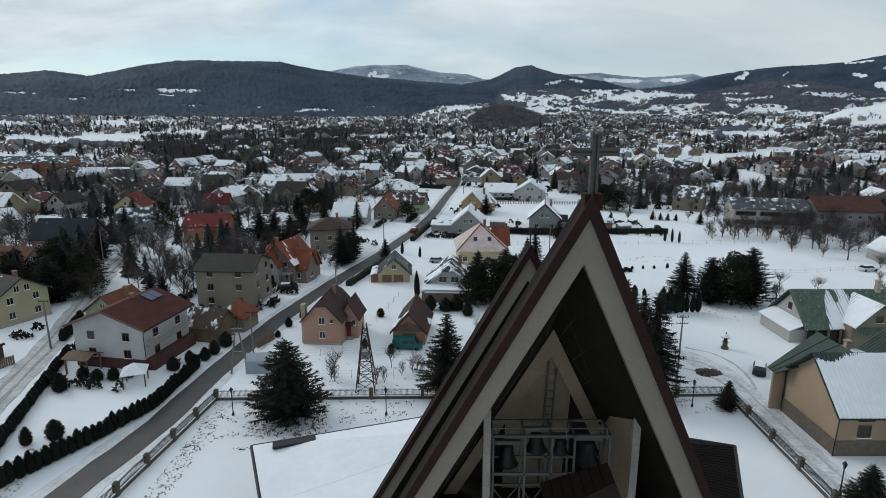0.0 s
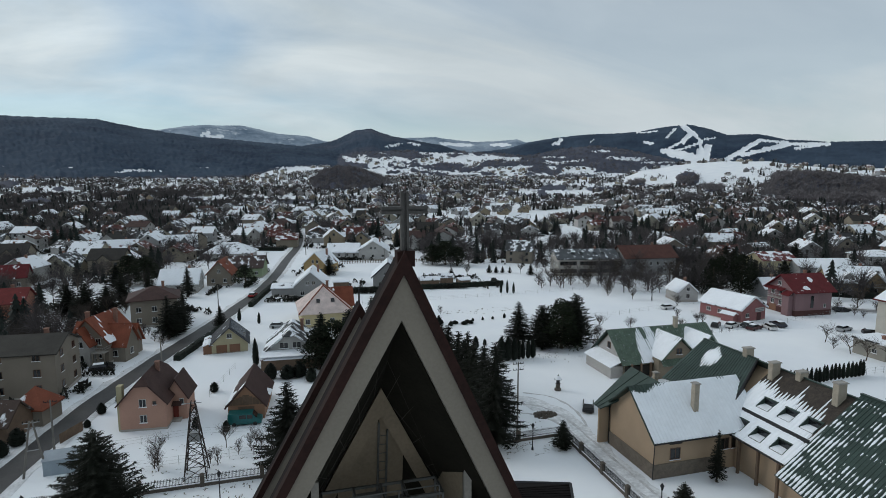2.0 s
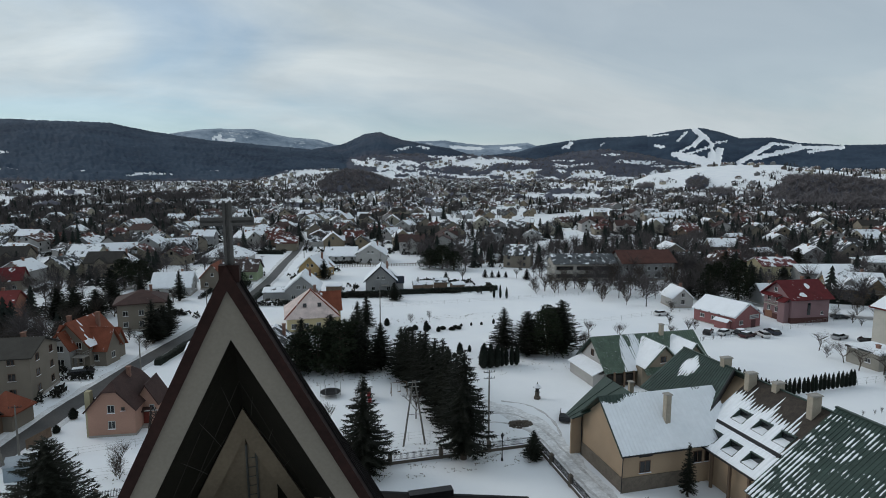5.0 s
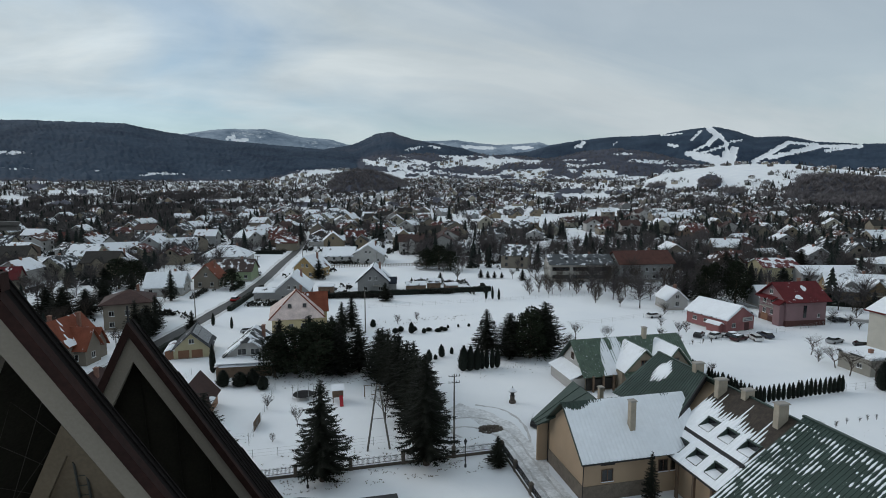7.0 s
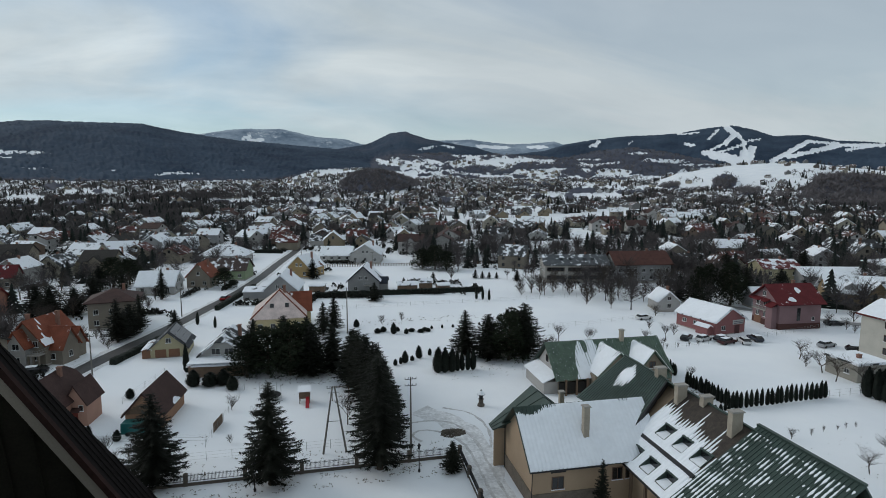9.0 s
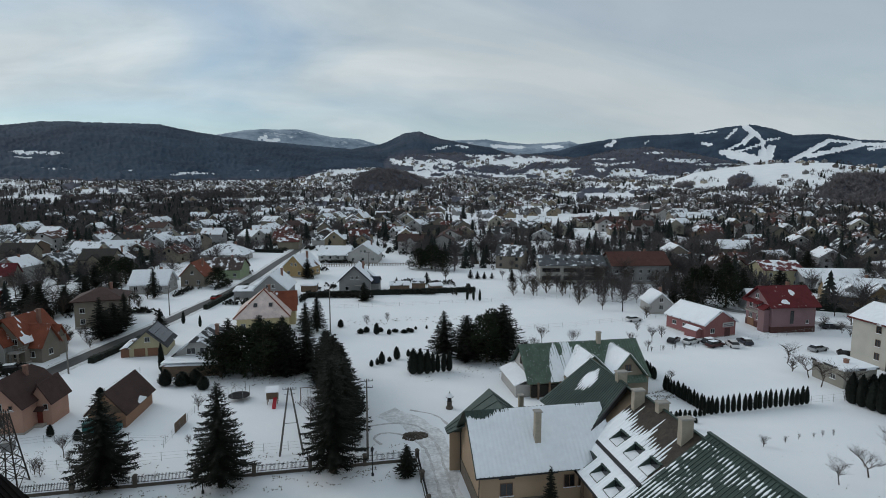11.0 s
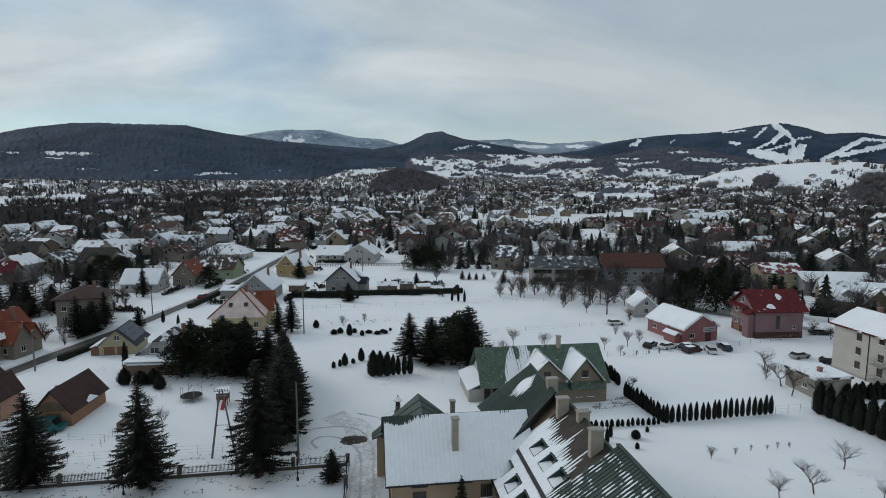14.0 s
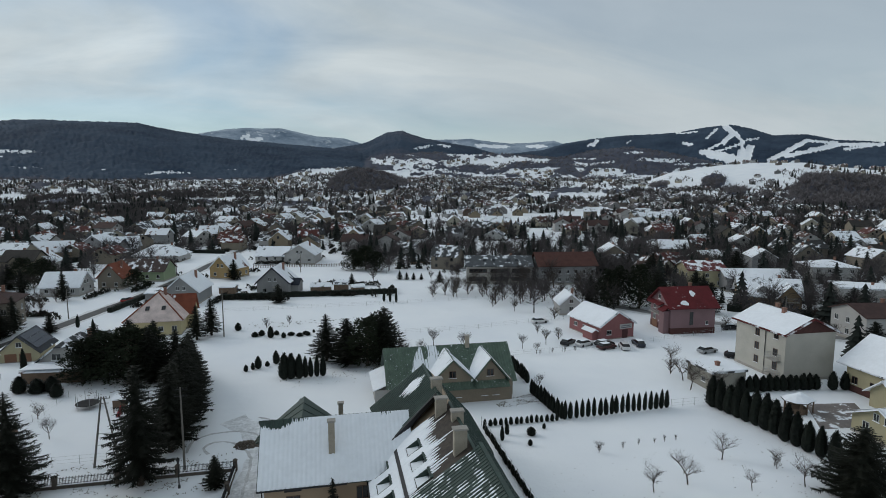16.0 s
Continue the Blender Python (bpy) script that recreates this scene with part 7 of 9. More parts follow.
def bare_meshes(h, spread, seed, levels=4, kids=(7, 6, 5, 3), lean=0.0, clear=0.28, gnarl=0.22):
    """A leafless tree: trunk, limbs and twigs."""
    rnd = random.Random(seed)
    tr, cr = Geo(), Geo()

    def grow(p, d, L, rad, lv):
        d = d.normalized()
        bend = Vector((rnd.uniform(-1, 1), rnd.uniform(-1, 1), rnd.uniform(-0.3, 0.6))) * gnarl
        m = p + d * L * 0.5
        e = m + (d + bend).normalized() * L * 0.5
        g = tr if lv <= 1 else cr
        n = 6 if lv == 0 else 4 if lv == 1 else 3
        if lv >= 3:
            g.tube(p, e, rad, rad * 0.5, 3)
        else:
            g.tube(p, m, rad, rad * 0.78, n)
            g.tube(m, e, rad * 0.78, rad * 0.5, n)
        if lv >= levels:
            return
        k = kids[min(lv, len(kids) - 1)]
        for i in range(k):
            f = rnd.uniform(clear + 0.25 if lv == 0 else 0.25, 1.0)
            o = p.lerp(e, f) if f > 0.55 else p.lerp(m, f / 0.55)
            a = 6.283 * (i + rnd.random() * 0.6) / k
            side = Vector((math.cos(a), math.sin(a), 0)) * spread + Vector((0, 0, rnd.uniform(0.25, 0.9)))
            nd = (side * 0.75 + d * 0.5).normalized()
            grow(o, nd, L * rnd.uniform(0.5, 0.8), rad * (0.56 if lv < 1 else 0.42), lv + 1)

    grow(Vector((0, 0, -0.1)), Vector((lean, 0, 1)), h * 0.52, h * 0.020, 0)
    return tr.mesh("trunk", BARK), cr.mesh("crown", TWIG)


BARE = [bare_meshes(9, 0.8, 1, clear=0.1), bare_meshes(9, 1.0, 2, 4, (8, 6, 4, 3), clear=0.0), bare_meshes(9, 1.3, 3, 3, (7, 6, 6), 0.15, 0.1, 0.55), bare_meshes(9, 1.25, 4, 3, (6, 6, 6), -0.2, 0.15, 0.6), bare_meshes(9, 0.7, 5, 4, (9, 6, 5, 2), 0, -0.25)]


def bare_tree(x, y, h, kind=None, label="leafless dark garden tree in the snow", group="bare trees", name="bare_tree", wide=1.0):
    i = tree_no[0] = tree_no[0] + 1
    rnd = random.Random(i)
    k = rnd.randrange(2) if kind is None else kind
    t = thing(name, label, "tree", x, y, zat(x, y), rnd.uniform(0, 360), group)
    t.scale = (h / 9 * wide, h / 9 * wide, h / 9)
    part("trunk", BARE[k][0], None, t)
    part("crown", BARE[k][1], None, t)
    return t


for x, y, h, k in ((89.5, 57.0, 3.8, 2), (94.6, 57.8, 4.8, 3), (103.0, 62.6, 4.2, 3), (108.5, 54.5, 4.2, 2), (108.6, 59.7, 2.8, 2), (101.6, 55.2, 2.8, 2), (118.7, 99.2, 5.0, 2), (116.2, 91.0, 6.0, 3), (114.6, 86.4, 5.6, 2), (117.0, 83.2, 6.4, 3)):
    bare_tree(x, y, h, k, "gnarled leafless apple tree in the snow", "apple trees", "apple_tree")
for x, y, h in ((93.2, 116, 3.5), (99.5, 118.0, 4.0), (95, 112, 2.6), (80, 117.5, 4.4), (74, 121, 4.6), (70.5, 116, 3.4), (-8, 81.2, 3.6), (-16.2, 78.5, 4.2), (-4.0, 80.5, 3.6), (24.4, 85.5, 5.0), (11.0, 87.0, 3.4), (6.0, 95, 3.2), (88, 92, 3.0), (66, 108, 5.5), (64.5, 106.5, 4.6), (94, 186, 5.5), (101, 190, 6), (67, 205, 6.2), (97.5, 203, 6.5), (88, 203, 4),
                (101.3, 174.5, 6.5), (105.6, 181, 8.5), (110.2, 172.8, 7), (96.2, 179.2, 6.5), (91, 173, 6.0), (116.2, 179.9, 9.5), (123.4, 176.2, 7.5), (127.1, 181.5, 10), (133.8, 174.6, 8), (140.2, 178.8, 9.5), (119.4, 168.1, 6), (112.1, 163.3, 7), (127.5, 164.2, 8.5), (117.2, 157.4, 5.5), (107.8, 160.2, 6), (103, 151, 5.0), (146, 171, 9), (153.4, 175, 10), (151, 160.6, 7),
                (-62, 128, 7), (-67, 134, 8), (-58, 133, 7), (-72, 141, 8), (-64, 143, 7), (-55, 141, 7.5), (-78, 148, 8), (-70, 152, 8), (-60, 151, 7), (-52, 149, 7), (-85, 156, 8), (-75, 160, 8), (-66, 160, 7.5), (-56, 158, 7), (-48, 156, 7), (-62, 122, 6), (-54, 125, 6), (-72, 126, 7), (-46, 128, 6.5), (-48, 140, 7),
                (-98, 155, 9), (-112, 146, 9), (-120, 150, 8), (-118, 138, 8), (-90, 190, 9), (-80, 195, 9), (-72, 198, 9), (-63, 190, 8), (-56, 186, 8), (-48, 178, 7), (-84, 207, 9), (-95, 212, 9), (-66, 212, 9), (-44, 206, 7), (-62, 230, 8), (-80, 240, 9), (-95, 235, 9), (-106, 240, 9), (-118, 230, 10), (-128, 205, 10), (-132, 180, 10), (-126, 165, 9)):
    bare_tree(x, y, h)
for x, y, h, w in ((-16.4, 77.4, 3.2, 1.2), (-8.6, 76.2, 2.8, 1.0), (-9.6, 77.0, 2.4, 1.1), (-4.6, 79.2, 2.8, 1.0), (87.6, 67.6, 1.8, 1.4), (108.4, 59.0, 2.0, 1.2), (-15.8, 76.6, 2.6, 1.2), (-3.2, 79.0, 2.4, 1.0), (-6.2, 78.6, 2.4, 1.0), (7.6, 82.6, 1.4, 1.4), (91.4, 68.0, 1.2, 0.9), (94.2, 68.7, 1.0, 0.9), (96.7, 68.7, 0.9, 0.9), (98.4, 68.9, 1.1, 0.9), (100.2, 68.9, 1.0, 0.9), (66.5, 120, 3.2, 1.4), (83.5, 112.5, 2.6, 1.2), (78.5, 111, 2.4, 1.2), (35.5, 146, 2.6, 1.5), (41, 148, 2.6, 1.2),
                   (95.5, 111.2, 1.3, 1), (98.5, 111.6, 1.3, 1), (101.5, 111.9, 1.3, 1), (104, 112.2, 1.3, 1), (88, 177, 6.5, 1.5), (92, 180, 6, 1.6), (85, 180, 5, 1.5), (90, 173.5, 5, 1.5), (95.5, 176.6, 5.5, 1.6), (99, 171.5, 4.2, 1.5), (83.5, 174.2, 4, 1.6), (120.8, 86, 3.0, 1.6), (117.6, 82.6, 2.4, 1.5), (116, 94.8, 3, 1.4), (104, 121.5, 3, 1.5), (110.5, 140, 3.4, 1.5), (101, 127.5, 2.6, 1.4), (148.5, 114, 2.2, 1.6), (-26.6, 86.8, 2.2, 1.2)):
    bare_tree(x, y, h, 4, "dense leafless brown bush", "bare bushes", "bare_bush", w)

rb = random.Random(91)
for x0, x1, y0, y1, n_, h0, h1 in ((-47, -42, 118, 152, 10, 2, 5), (-36, -26, 140, 172, 14, 2, 5), (-62, -46, 112, 172, 26, 3, 7), (-44, -28, 168, 198, 14, 2, 5), (-34, -26, 134, 152, 8, 1.5, 3), (-100, -62, 112, 150, 22, 3, 7), (-58, -40, 222, 260, 5, 2, 4), (146, 172, 96, 132, 12, 2, 5), (150, 215, 118, 172, 34, 2, 6), (98, 150, 150, 182, 22, 2, 6)):
    for _ in range(n_):
        x, y = rb.uniform(x0, x1), rb.uniform(y0, y1)
        if all(math.hypot(x - a, y - b) > 8.2 for a, b in PLOTS):
            bare_tree(x, y, rb.uniform(h0, h1), 4, "tangled leafless brown shrub in a garden", "garden bushes", "bare_bush", rb.uniform(1.1, 1.7))
for x, y, h, r, k in ((156, 138, 9, 3, 3), (161, 152, 10, 3.2, 3), (168, 158, 8, 2.8, 0), (152, 107, 7, 2.4, 3), (160, 92, 9, 3, 3), (199, 150, 9, 3, 0), (193, 128, 8, 3, 3), (204, 122, 9, 3.2, 3), (166, 184, 11, 3.4, 3), (160, 190, 10, 3, 0), (200, 184, 11, 3.4, 3), (155, 168, 12, 3.6, 3), (-50, 166, 10, 4, 3), (-56, 172, 9, 3.8, 3), (-47, 173, 8, 3.4, 3), (-25.5, 144, 7, 2.6, 1), (-25, 147, 8, 3, 3), (-46, 184, 9, 3.4, 3)):
    spruce(x, y, h, r, k, "dark conifer between village houses", "village conifers")

# ---- churchyard fence ----
FPOST = mat("fence_stone", (0.10, 0.085, 0.07), 0.9, 0, 0.3, 1.2, 8, 0.5)


def picket_panel(L):
    g = Geo()
    for z in (0.15, 0.85):
        g.box(0, L, -0.02, 0.02, z, z + 0.05)
    n = int(L / 0.16)
    for i in range(1, n):
        x = L * i / n
        g.box(x - 0.02, x + 0.02, -0.02, 0.02, 0.1, 1.0 + 0.08 * math.sin(math.pi * i / n))
    for i in range(5):
        x = L * (i + 0.5) / 5
        g.tube((x - 0.25, 0, 0.55), (x, 0, 0.8), 0.015, n=4)
        g.tube((x + 0.25, 0, 0.55), (x, 0, 0.8), 0.015, n=4)
    return g


def fence_run(fence, p, q, n):
    p, q = Vector((*p, 0)), Vector((*q, 0))
    d = (q - p) / n
    a = math.degrees(math.atan2(d.y, d.x))
    L = d.length
    pan = picket_panel(L - 0.5).mesh("panel", DARKMETAL)
    wg, cg, pg = Geo(), Geo(), Geo()
    wg.box(0.24, L - 0.24, -0.14, 0.14, -0.1, 0.42)
    cg.box(0.24, L - 0.24, -0.10, 0.10, 0.42, 0.47)
    pg.box(-0.24, 0.24, -0.24, 0.24, -0.1, 1.45)
    pg.hexa([(-0.3, -0.3, 1.45), (0.3, -0.3, 1.45), (0.3, 0.3, 1.45), (-0.3, 0.3, 1.45)], [(-0.08, -0.08, 1.68), (0.08, -0.08, 1.68), (0.08, 0.08, 1.68), (-0.08, 0.08, 1.68)])
    wm, cm, pm = wg.mesh("low_wall", FPOST), cg.mesh("snow_cap", ROOFSNOW), pg.mesh("pillar", FPOST)
    for i in range(n):
        o = p + d * i
        for nm, me, z in (("low_wall", wm, 0), ("snow_cap", cm, 0), ("pillar", pm, 0)):
            ob = part(nm, me, None, fence)
            ob.matrix_basis = pose(o.x, o.y, z, 0, 0, a)
        ob = part("panel", pan, None, fence)
        ob.matrix_basis = pose(o.x, o.y, 0.42, 0, 0, a) @ Matrix.Translation((0.25, 0, 0))
    ob = part("pillar", pm, None, fence)
    ob.matrix_basis = pose(q.x, q.y, 0, 0, 0, a)


fence = thing("churchyard_fence", "stone pillar fence with black iron panels round the churchyard", "fence", 0, 0)
fence_run(fence, (-30.8, 71.0), (39.0, 72.2), 10)
fence_run(fence, (-30.8, 71.0), (-33.8, 46.0), 5)
fence_run(fence, (-33.8, 46.0), (-36.5, 26.0), 4)
fence_run(fence, (39.0, 72.2), (38.6, 44.0), 5)
fence_run(fence, (38.6, 44.0), (38.0, 22.0), 4)


def wire_fence(pts, h=1.3, step=3.0, label="thin wire fence on metal posts", group=""):
    f = thing("wire_fence", label, "fence", 0, 0, group=group)
    pm = Geo()
    pm.tube((0, 0, -0.1), (0, 0, h), 0.035, n=6)
    pme = pm.mesh("post", STEEL)
    for (x0, y0), (x1, y1) in zip(pts, pts[1:]):
        n = max(1, int(math.hypot(x1 - x0, y1 - y0) / step))
        for i in range(n + 1):
            f_ = i / n
            ob = part("post", pme, None, f)
            ob.matrix_basis = pose(x0 + (x1 - x0) * f_, y0 + (y1 - y0) * f_, zat(x0 + (x1 - x0) * f_, y0 + (y1 - y0) * f_))
        for z in (0.3, 0.75, h - 0.08):
            wg = Geo()
            wg.tube((x0, y0, z + zat(x0, y0)), (x1, y1, z + zat(x1, y1)), 0.012, n=3)
            part("wire", wg, STEEL, f)


wire_fence([(-26, 77.6), (2, 77.9), (25, 78.2)])
wire_fence([(73.9, 79.2), (74.3, 56.0), (74.6, 44.0)], 1.5, 2.2)
wire_fence([(106.6, 80.0), (113.2, 80.1)], 1.4, 2.2)
wire_fence([(86.0, 111.2), (104, 112.2), (128, 116.0), (149, 120.5)], 1.2)
wire_fence([(58, 133.0), (88, 134.5), (120, 141)], 1.2, 3.5)
wire_fence([(22, 165.5), (70, 166.5), (100, 168)], 1.2, 4.0)
wire_fence([(66, 104.5), (86, 104.8)], 1.2)
wire_fence([(-12.5, 101.5), (-9.5, 116)], 1.2)
wire_fence([(4.4, 82), (6.0, 97), (6.8, 104)], 1.2)
wire_fence([(-30, 84), (-12.8, 86.4), (-1, 84.6), (4.2, 83.6)], 1.2)


def lamp_post(x, y):
    t = thing("street_lamp", "black lantern lamp post in the churchyard", "street lamp", x, y, group="churchyard lamps")
    g = Geo()
    g.lathe([(0.16, 0), (0.16, 0.35), (0.07, 0.45), (0.055, 3.1)], 8)
    part("pole", g, DARKMETAL, t)
    g = Geo()
    g.lathe([(0.10, 3.1), (0.2, 3.55), (0.2, 3.58)], 6)
    part("lantern", g, GLASS, t)
    g = Geo()
    g.lathe([(0.27, 3.58), (0.12, 3.78), (0.03, 3.95)], 6)
    part("hood", g, DARKMETAL, t)


for x, y in ((-27.1, 67.0), (-7.4, 67.0), (12.6, 68.6), (32.9, 69.2), (40.2, 51.0)):
    lamp_post(x, y)


def lattice_pylon(x, y, h=9.8, half=1.35):
    t = thing("power_pylon", "rusty steel lattice pylon with transformer and insulators", "pylon", x, y)
    c = lambda z: half * (1 - z / h) + 0.22 * z / h
    for sx in (-1, 1):
        for sy in (-1, 1):
            g = Geo()
            g.tube((sx * c(0), sy * c(0), -0.1), (sx * c(h), sy * c(h), h), 0.10, 0.07, 4)
            part("leg", g, mat("rusted_steel", (0.05, 0.040, 0.035), 0.7, 0.4, 0.4), t)
    g = Geo()
    zs = [0, 1.6, 3.1, 4.5, 5.8, 7.0, 8.1, 9.1]
    for z0, z1 in zip(zs, zs[1:]):
        a, b = c(z0), c(z1)
        for p, q in (((-a, -a), (b, -b)), ((a, -a), (-b, -b)), ((a, -a), (b, b)), ((a, a), (b, -b)), ((a, a), (-b, b)), ((-a, a), (b, b)), ((-a, a), (-b, -b)), ((-a, -a), (-b, b))):
            g.tube((*p, z0), (*q, z1), 0.045, n=4)
        for p, q in (((-b, -b), (b, -b)), ((b, -b), (b, b)), ((b, b), (-b, b)), ((-b, b), (-b, -b))):
            g.tube((*p, z1), (*q, z1), 0.045, n=4)
    part("bracing", g, mat("rusted_steel", (0.05, 0.040, 0.035)), t)
    g = Geo()
    g.box(-0.6, 0.6, -0.4, 0.4, 4.6, 5.7)
    part("transformer", g, STEEL, t, "grey transformer box")
    g = Geo()
    g.tube((-1.0, 0, h - 0.3), (1.0, 0, h - 0.3), 0.06, n=4)
    part("crossarm", g, STEEL, t)


lattice_pylon(-10.9, 74.4)


def pole_a(x, y, h, gap, rz, label):
    t = thing("power_pole", label, "utility pole", x, y, 0, rz, "power poles")
    for s in (-1, 1):
        g = Geo()
        g.tube((s * gap / 2, 0, -0.2), (s * 0.14, 0, h), 0.15, 0.10, 8)
        part("leg", g, mat("pole_concrete", (0.16, 0.15, 0.135), 0.9, 0, 0.3), t)
    g = Geo()
    g.tube((-gap * 0.27, 0, h * 0.48), (gap * 0.27, 0, h * 0.48), 0.05, n=6)
    g.tube((-0.9, 0, h - 0.25), (0.9, 0, h - 0.25), 0.06, n=6)
    g.tube((-0.7, 0, h - 0.9), (0.7, 0, h - 0.9), 0.05, n=6)
    part("crossarm", g, STEEL, t)
    g = Geo()
    for x_ in (-0.85, -0.45, 0.45, 0.85):
        g.tube((x_, 0, h - 0.22), (x_, 0, h + 0.05), 0.05, n=6)
    part("insulators", g, GLASS, t)


pole_a(22.3, 76.6, 9.6, 3.2, 0, "A-shaped concrete power pole")
pole_a(-30.4, 79.2, 7.4, 2.6, 10, "A-shaped concrete power pole beside the road")


def pole_single(x, y, h, label="grey concrete utility pole with crossarms", arms=2):
    z = zat(x, y)
    t = thing("utility_pole", label, "utility pole", x, y, z, 0, "utility poles")
    g = Geo()
    g.tube((0, 0, -0.3), (0, 0, h), 0.17, 0.09, 8)
    part("mast", g, mat("pole_concrete", (0.16, 0.15, 0.135)), t)
    for i in range(arms):
        g = Geo()
        g.tube((-0.8, 0, h - 0.3 - i * 0.9), (0.8, 0, h - 0.3 - i * 0.9), 0.05, n=6)
        for x_ in (-0.75, -0.3, 0.3, 0.75):
            g.tube((x_, 0, h - 0.3 - i * 0.9), (x_, 0, h - 0.05 - i * 0.9), 0.04, n=6)
        part("crossarm", g, DARKMETAL, t)


for x, y, h, a in ((32.5, 73.7, 11.2, 2), (26.4, 139, 11.3, 0), (-64.9, 88.5, 8.5, 1), (-87.5, 143, 9, 1), (-30.6, 86.0, 7.5, 1), (-17.5, 165, 8, 1), (-6.5, 232, 8, 1), (-23, 118, 8, 1), (165, 121, 8, 1), (147, 143, 9, 1), (40, 232, 8, 1), (-100, 204, 8, 1), (10, 280, 8, 1)):
    pole_single(x, y, h, arms=a)

# ---- vehicles ----
TYRE = mat("tyre_rubber", (0.02, 0.02, 0.02), 0.8)


def car(x, y, rz, paint, label, L=4.4, W=1.75, H=1.45, kind="car", snow=True, category="car"):
    t = thing(kind, label, category, x, y, 0.03, rz, "parked cars")
    g = Geo()
    if kind == "van":
        side = [(-L / 2, 0.35), (L / 2, 0.35), (L / 2, 0.95), (L / 2 - 0.75, 1.15), (L / 2 - 1.35, H), (-L / 2 + 0.05, H), (-L / 2, 1.2)]
    else:
        side = [(-L / 2, 0.3), (L / 2, 0.3), (L / 2 + 0.03, 0.62), (L / 2 - 0.3, 0.82), (L / 2 - 1.15, 0.92), (-L / 2 + 0.25, 0.95), (-L / 2 - 0.02, 0.75)]
    g.hexa([(a, -W / 2, b) for a, b in side][::-1], [(a, W / 2, b) for a, b in side][::-1])
    part("body", g, paint, t)
    if kind != "van":
        g = Geo()
        cab = [(L / 2 - 1.15, 0.9), (L / 2 - 1.85, H - 0.06), (-L / 2 + 0.75, H - 0.06), (-L / 2 + 0.15, 0.94)]
        g.hexa([(a, -W / 2 + 0.08 + (0.14 if b > 1 else 0), b) for a, b in cab][::1], [(a, W / 2 - 0.08 - (0.14 if b > 1 else 0), b) for a, b in cab][::1])
        part("cabin_glass", g, GLASS, t)
        g = Geo()
        g.box(-L / 2 + 0.72, L / 2 - 1.8, -W / 2 + 0.2, W / 2 - 0.2, H - 0.07, H)
        part("roof_panel", g, ROOFSNOW if snow else paint, t)
    else:
        g = Geo()
        g.hexa([(L / 2 - 0.78, -W / 2 + 0.1, 1.2), (L / 2 - 0.78, W / 2 - 0.1, 1.2), (L / 2 - 1.33, W / 2 - 0.14, H - 0.08), (L / 2 - 1.33, -W / 2 + 0.14, H - 0.08)],
               [(L / 2 - 0.7, -W / 2 + 0.1, 1.22), (L / 2 - 0.7, W / 2 - 0.1, 1.22), (L / 2 - 1.25, W / 2 - 0.14, H - 0.06), (L / 2 - 1.25, -W / 2 + 0.14, H - 0.06)])
        part("windscreen", g, GLASS, t)
        for s in (-1, 1):
            for a, b in ((L / 2 - 2.1, L / 2 - 1.3), (L / 2 - 3.2, L / 2 - 2.25)):
                g = Geo()
                g.box(a, b, *sorted((s * W / 2, s * (W / 2 + 0.02))), 1.15, H - 0.22)
                part("side_window", g, GLASS, t)
    for sx in (-1, 1):
        for sy in (-1, 1):
            g = Geo()
            c = Vector((sx * L * 0.31, sy * (W / 2 - 0.1), 0.32))
            g.tube(c - Vector((0, 0.11, 0)), c + Vector((0, 0.11, 0)), 0.32, n=14)
            part("wheel", g, TYRE, t)
    return t


paint = lambda n, c: mat("paint_" + n, c, 0.35, 0.2, 0.1, 0.5, 3, 0.02, spec=0.5)
car(-5.9, 88.6, -4, paint("teal", (0.008, 0.10, 0.10)), "teal van parked before an outbuilding", 4.9, 1.85, 1.95, "van", category="van")
DK, WH, SI = paint("black", (0.012, 0.012, 0.014)), paint("white", (0.6, 0.6, 0.6)), paint("silver", (0.3, 0.31, 0.32))
for x, y, rz, p, lb in ((104.6, 117.4, 40, DK, "dark car with snow on its roof"), (107.9, 115.6, 20, WH, "white car beside the workshop"), (112.2, 114.6, 10, DK, "dark car beside the workshop"), (115.6, 111.9, 75, WH, "snowy hatchback beside the workshop"), (119.9, 113.4, 80, paint("navy", (0.02, 0.025, 0.04)), "dark blue car near the fence"),
                        (111.6, 112.4, 15, paint("maroon", (0.05, 0.012, 0.012)), "dark red car in the snow"), (131.8, 105.6, 12, SI, "silver car parked in the snow"), (135.2, 101.0, -35, DK, "dark car beside the house"), (105.2, 137.0, 6, WH, "white estate car in the snow"), (-1.4, 145.4, -5, SI, "silver car in front of a house"),
                        (47.5, 79.8, 60, DK, "black car parked in the yard"), (-34.4, 121.6, 10, DK, "dark car in a driveway"), (-9.6, 186.0, 77, paint("red", (0.3, 0.015, 0.015)), "red car on the road"), (150, 121.5, -15, DK, "dark car beside the plum house"), (24, 187, 10, SI, "grey car in a yard"), (20.5, 195, 60, DK, "dark car in a yard")):
    car(x, y, rz, p, lb, snow=p is not WH or x < 110)

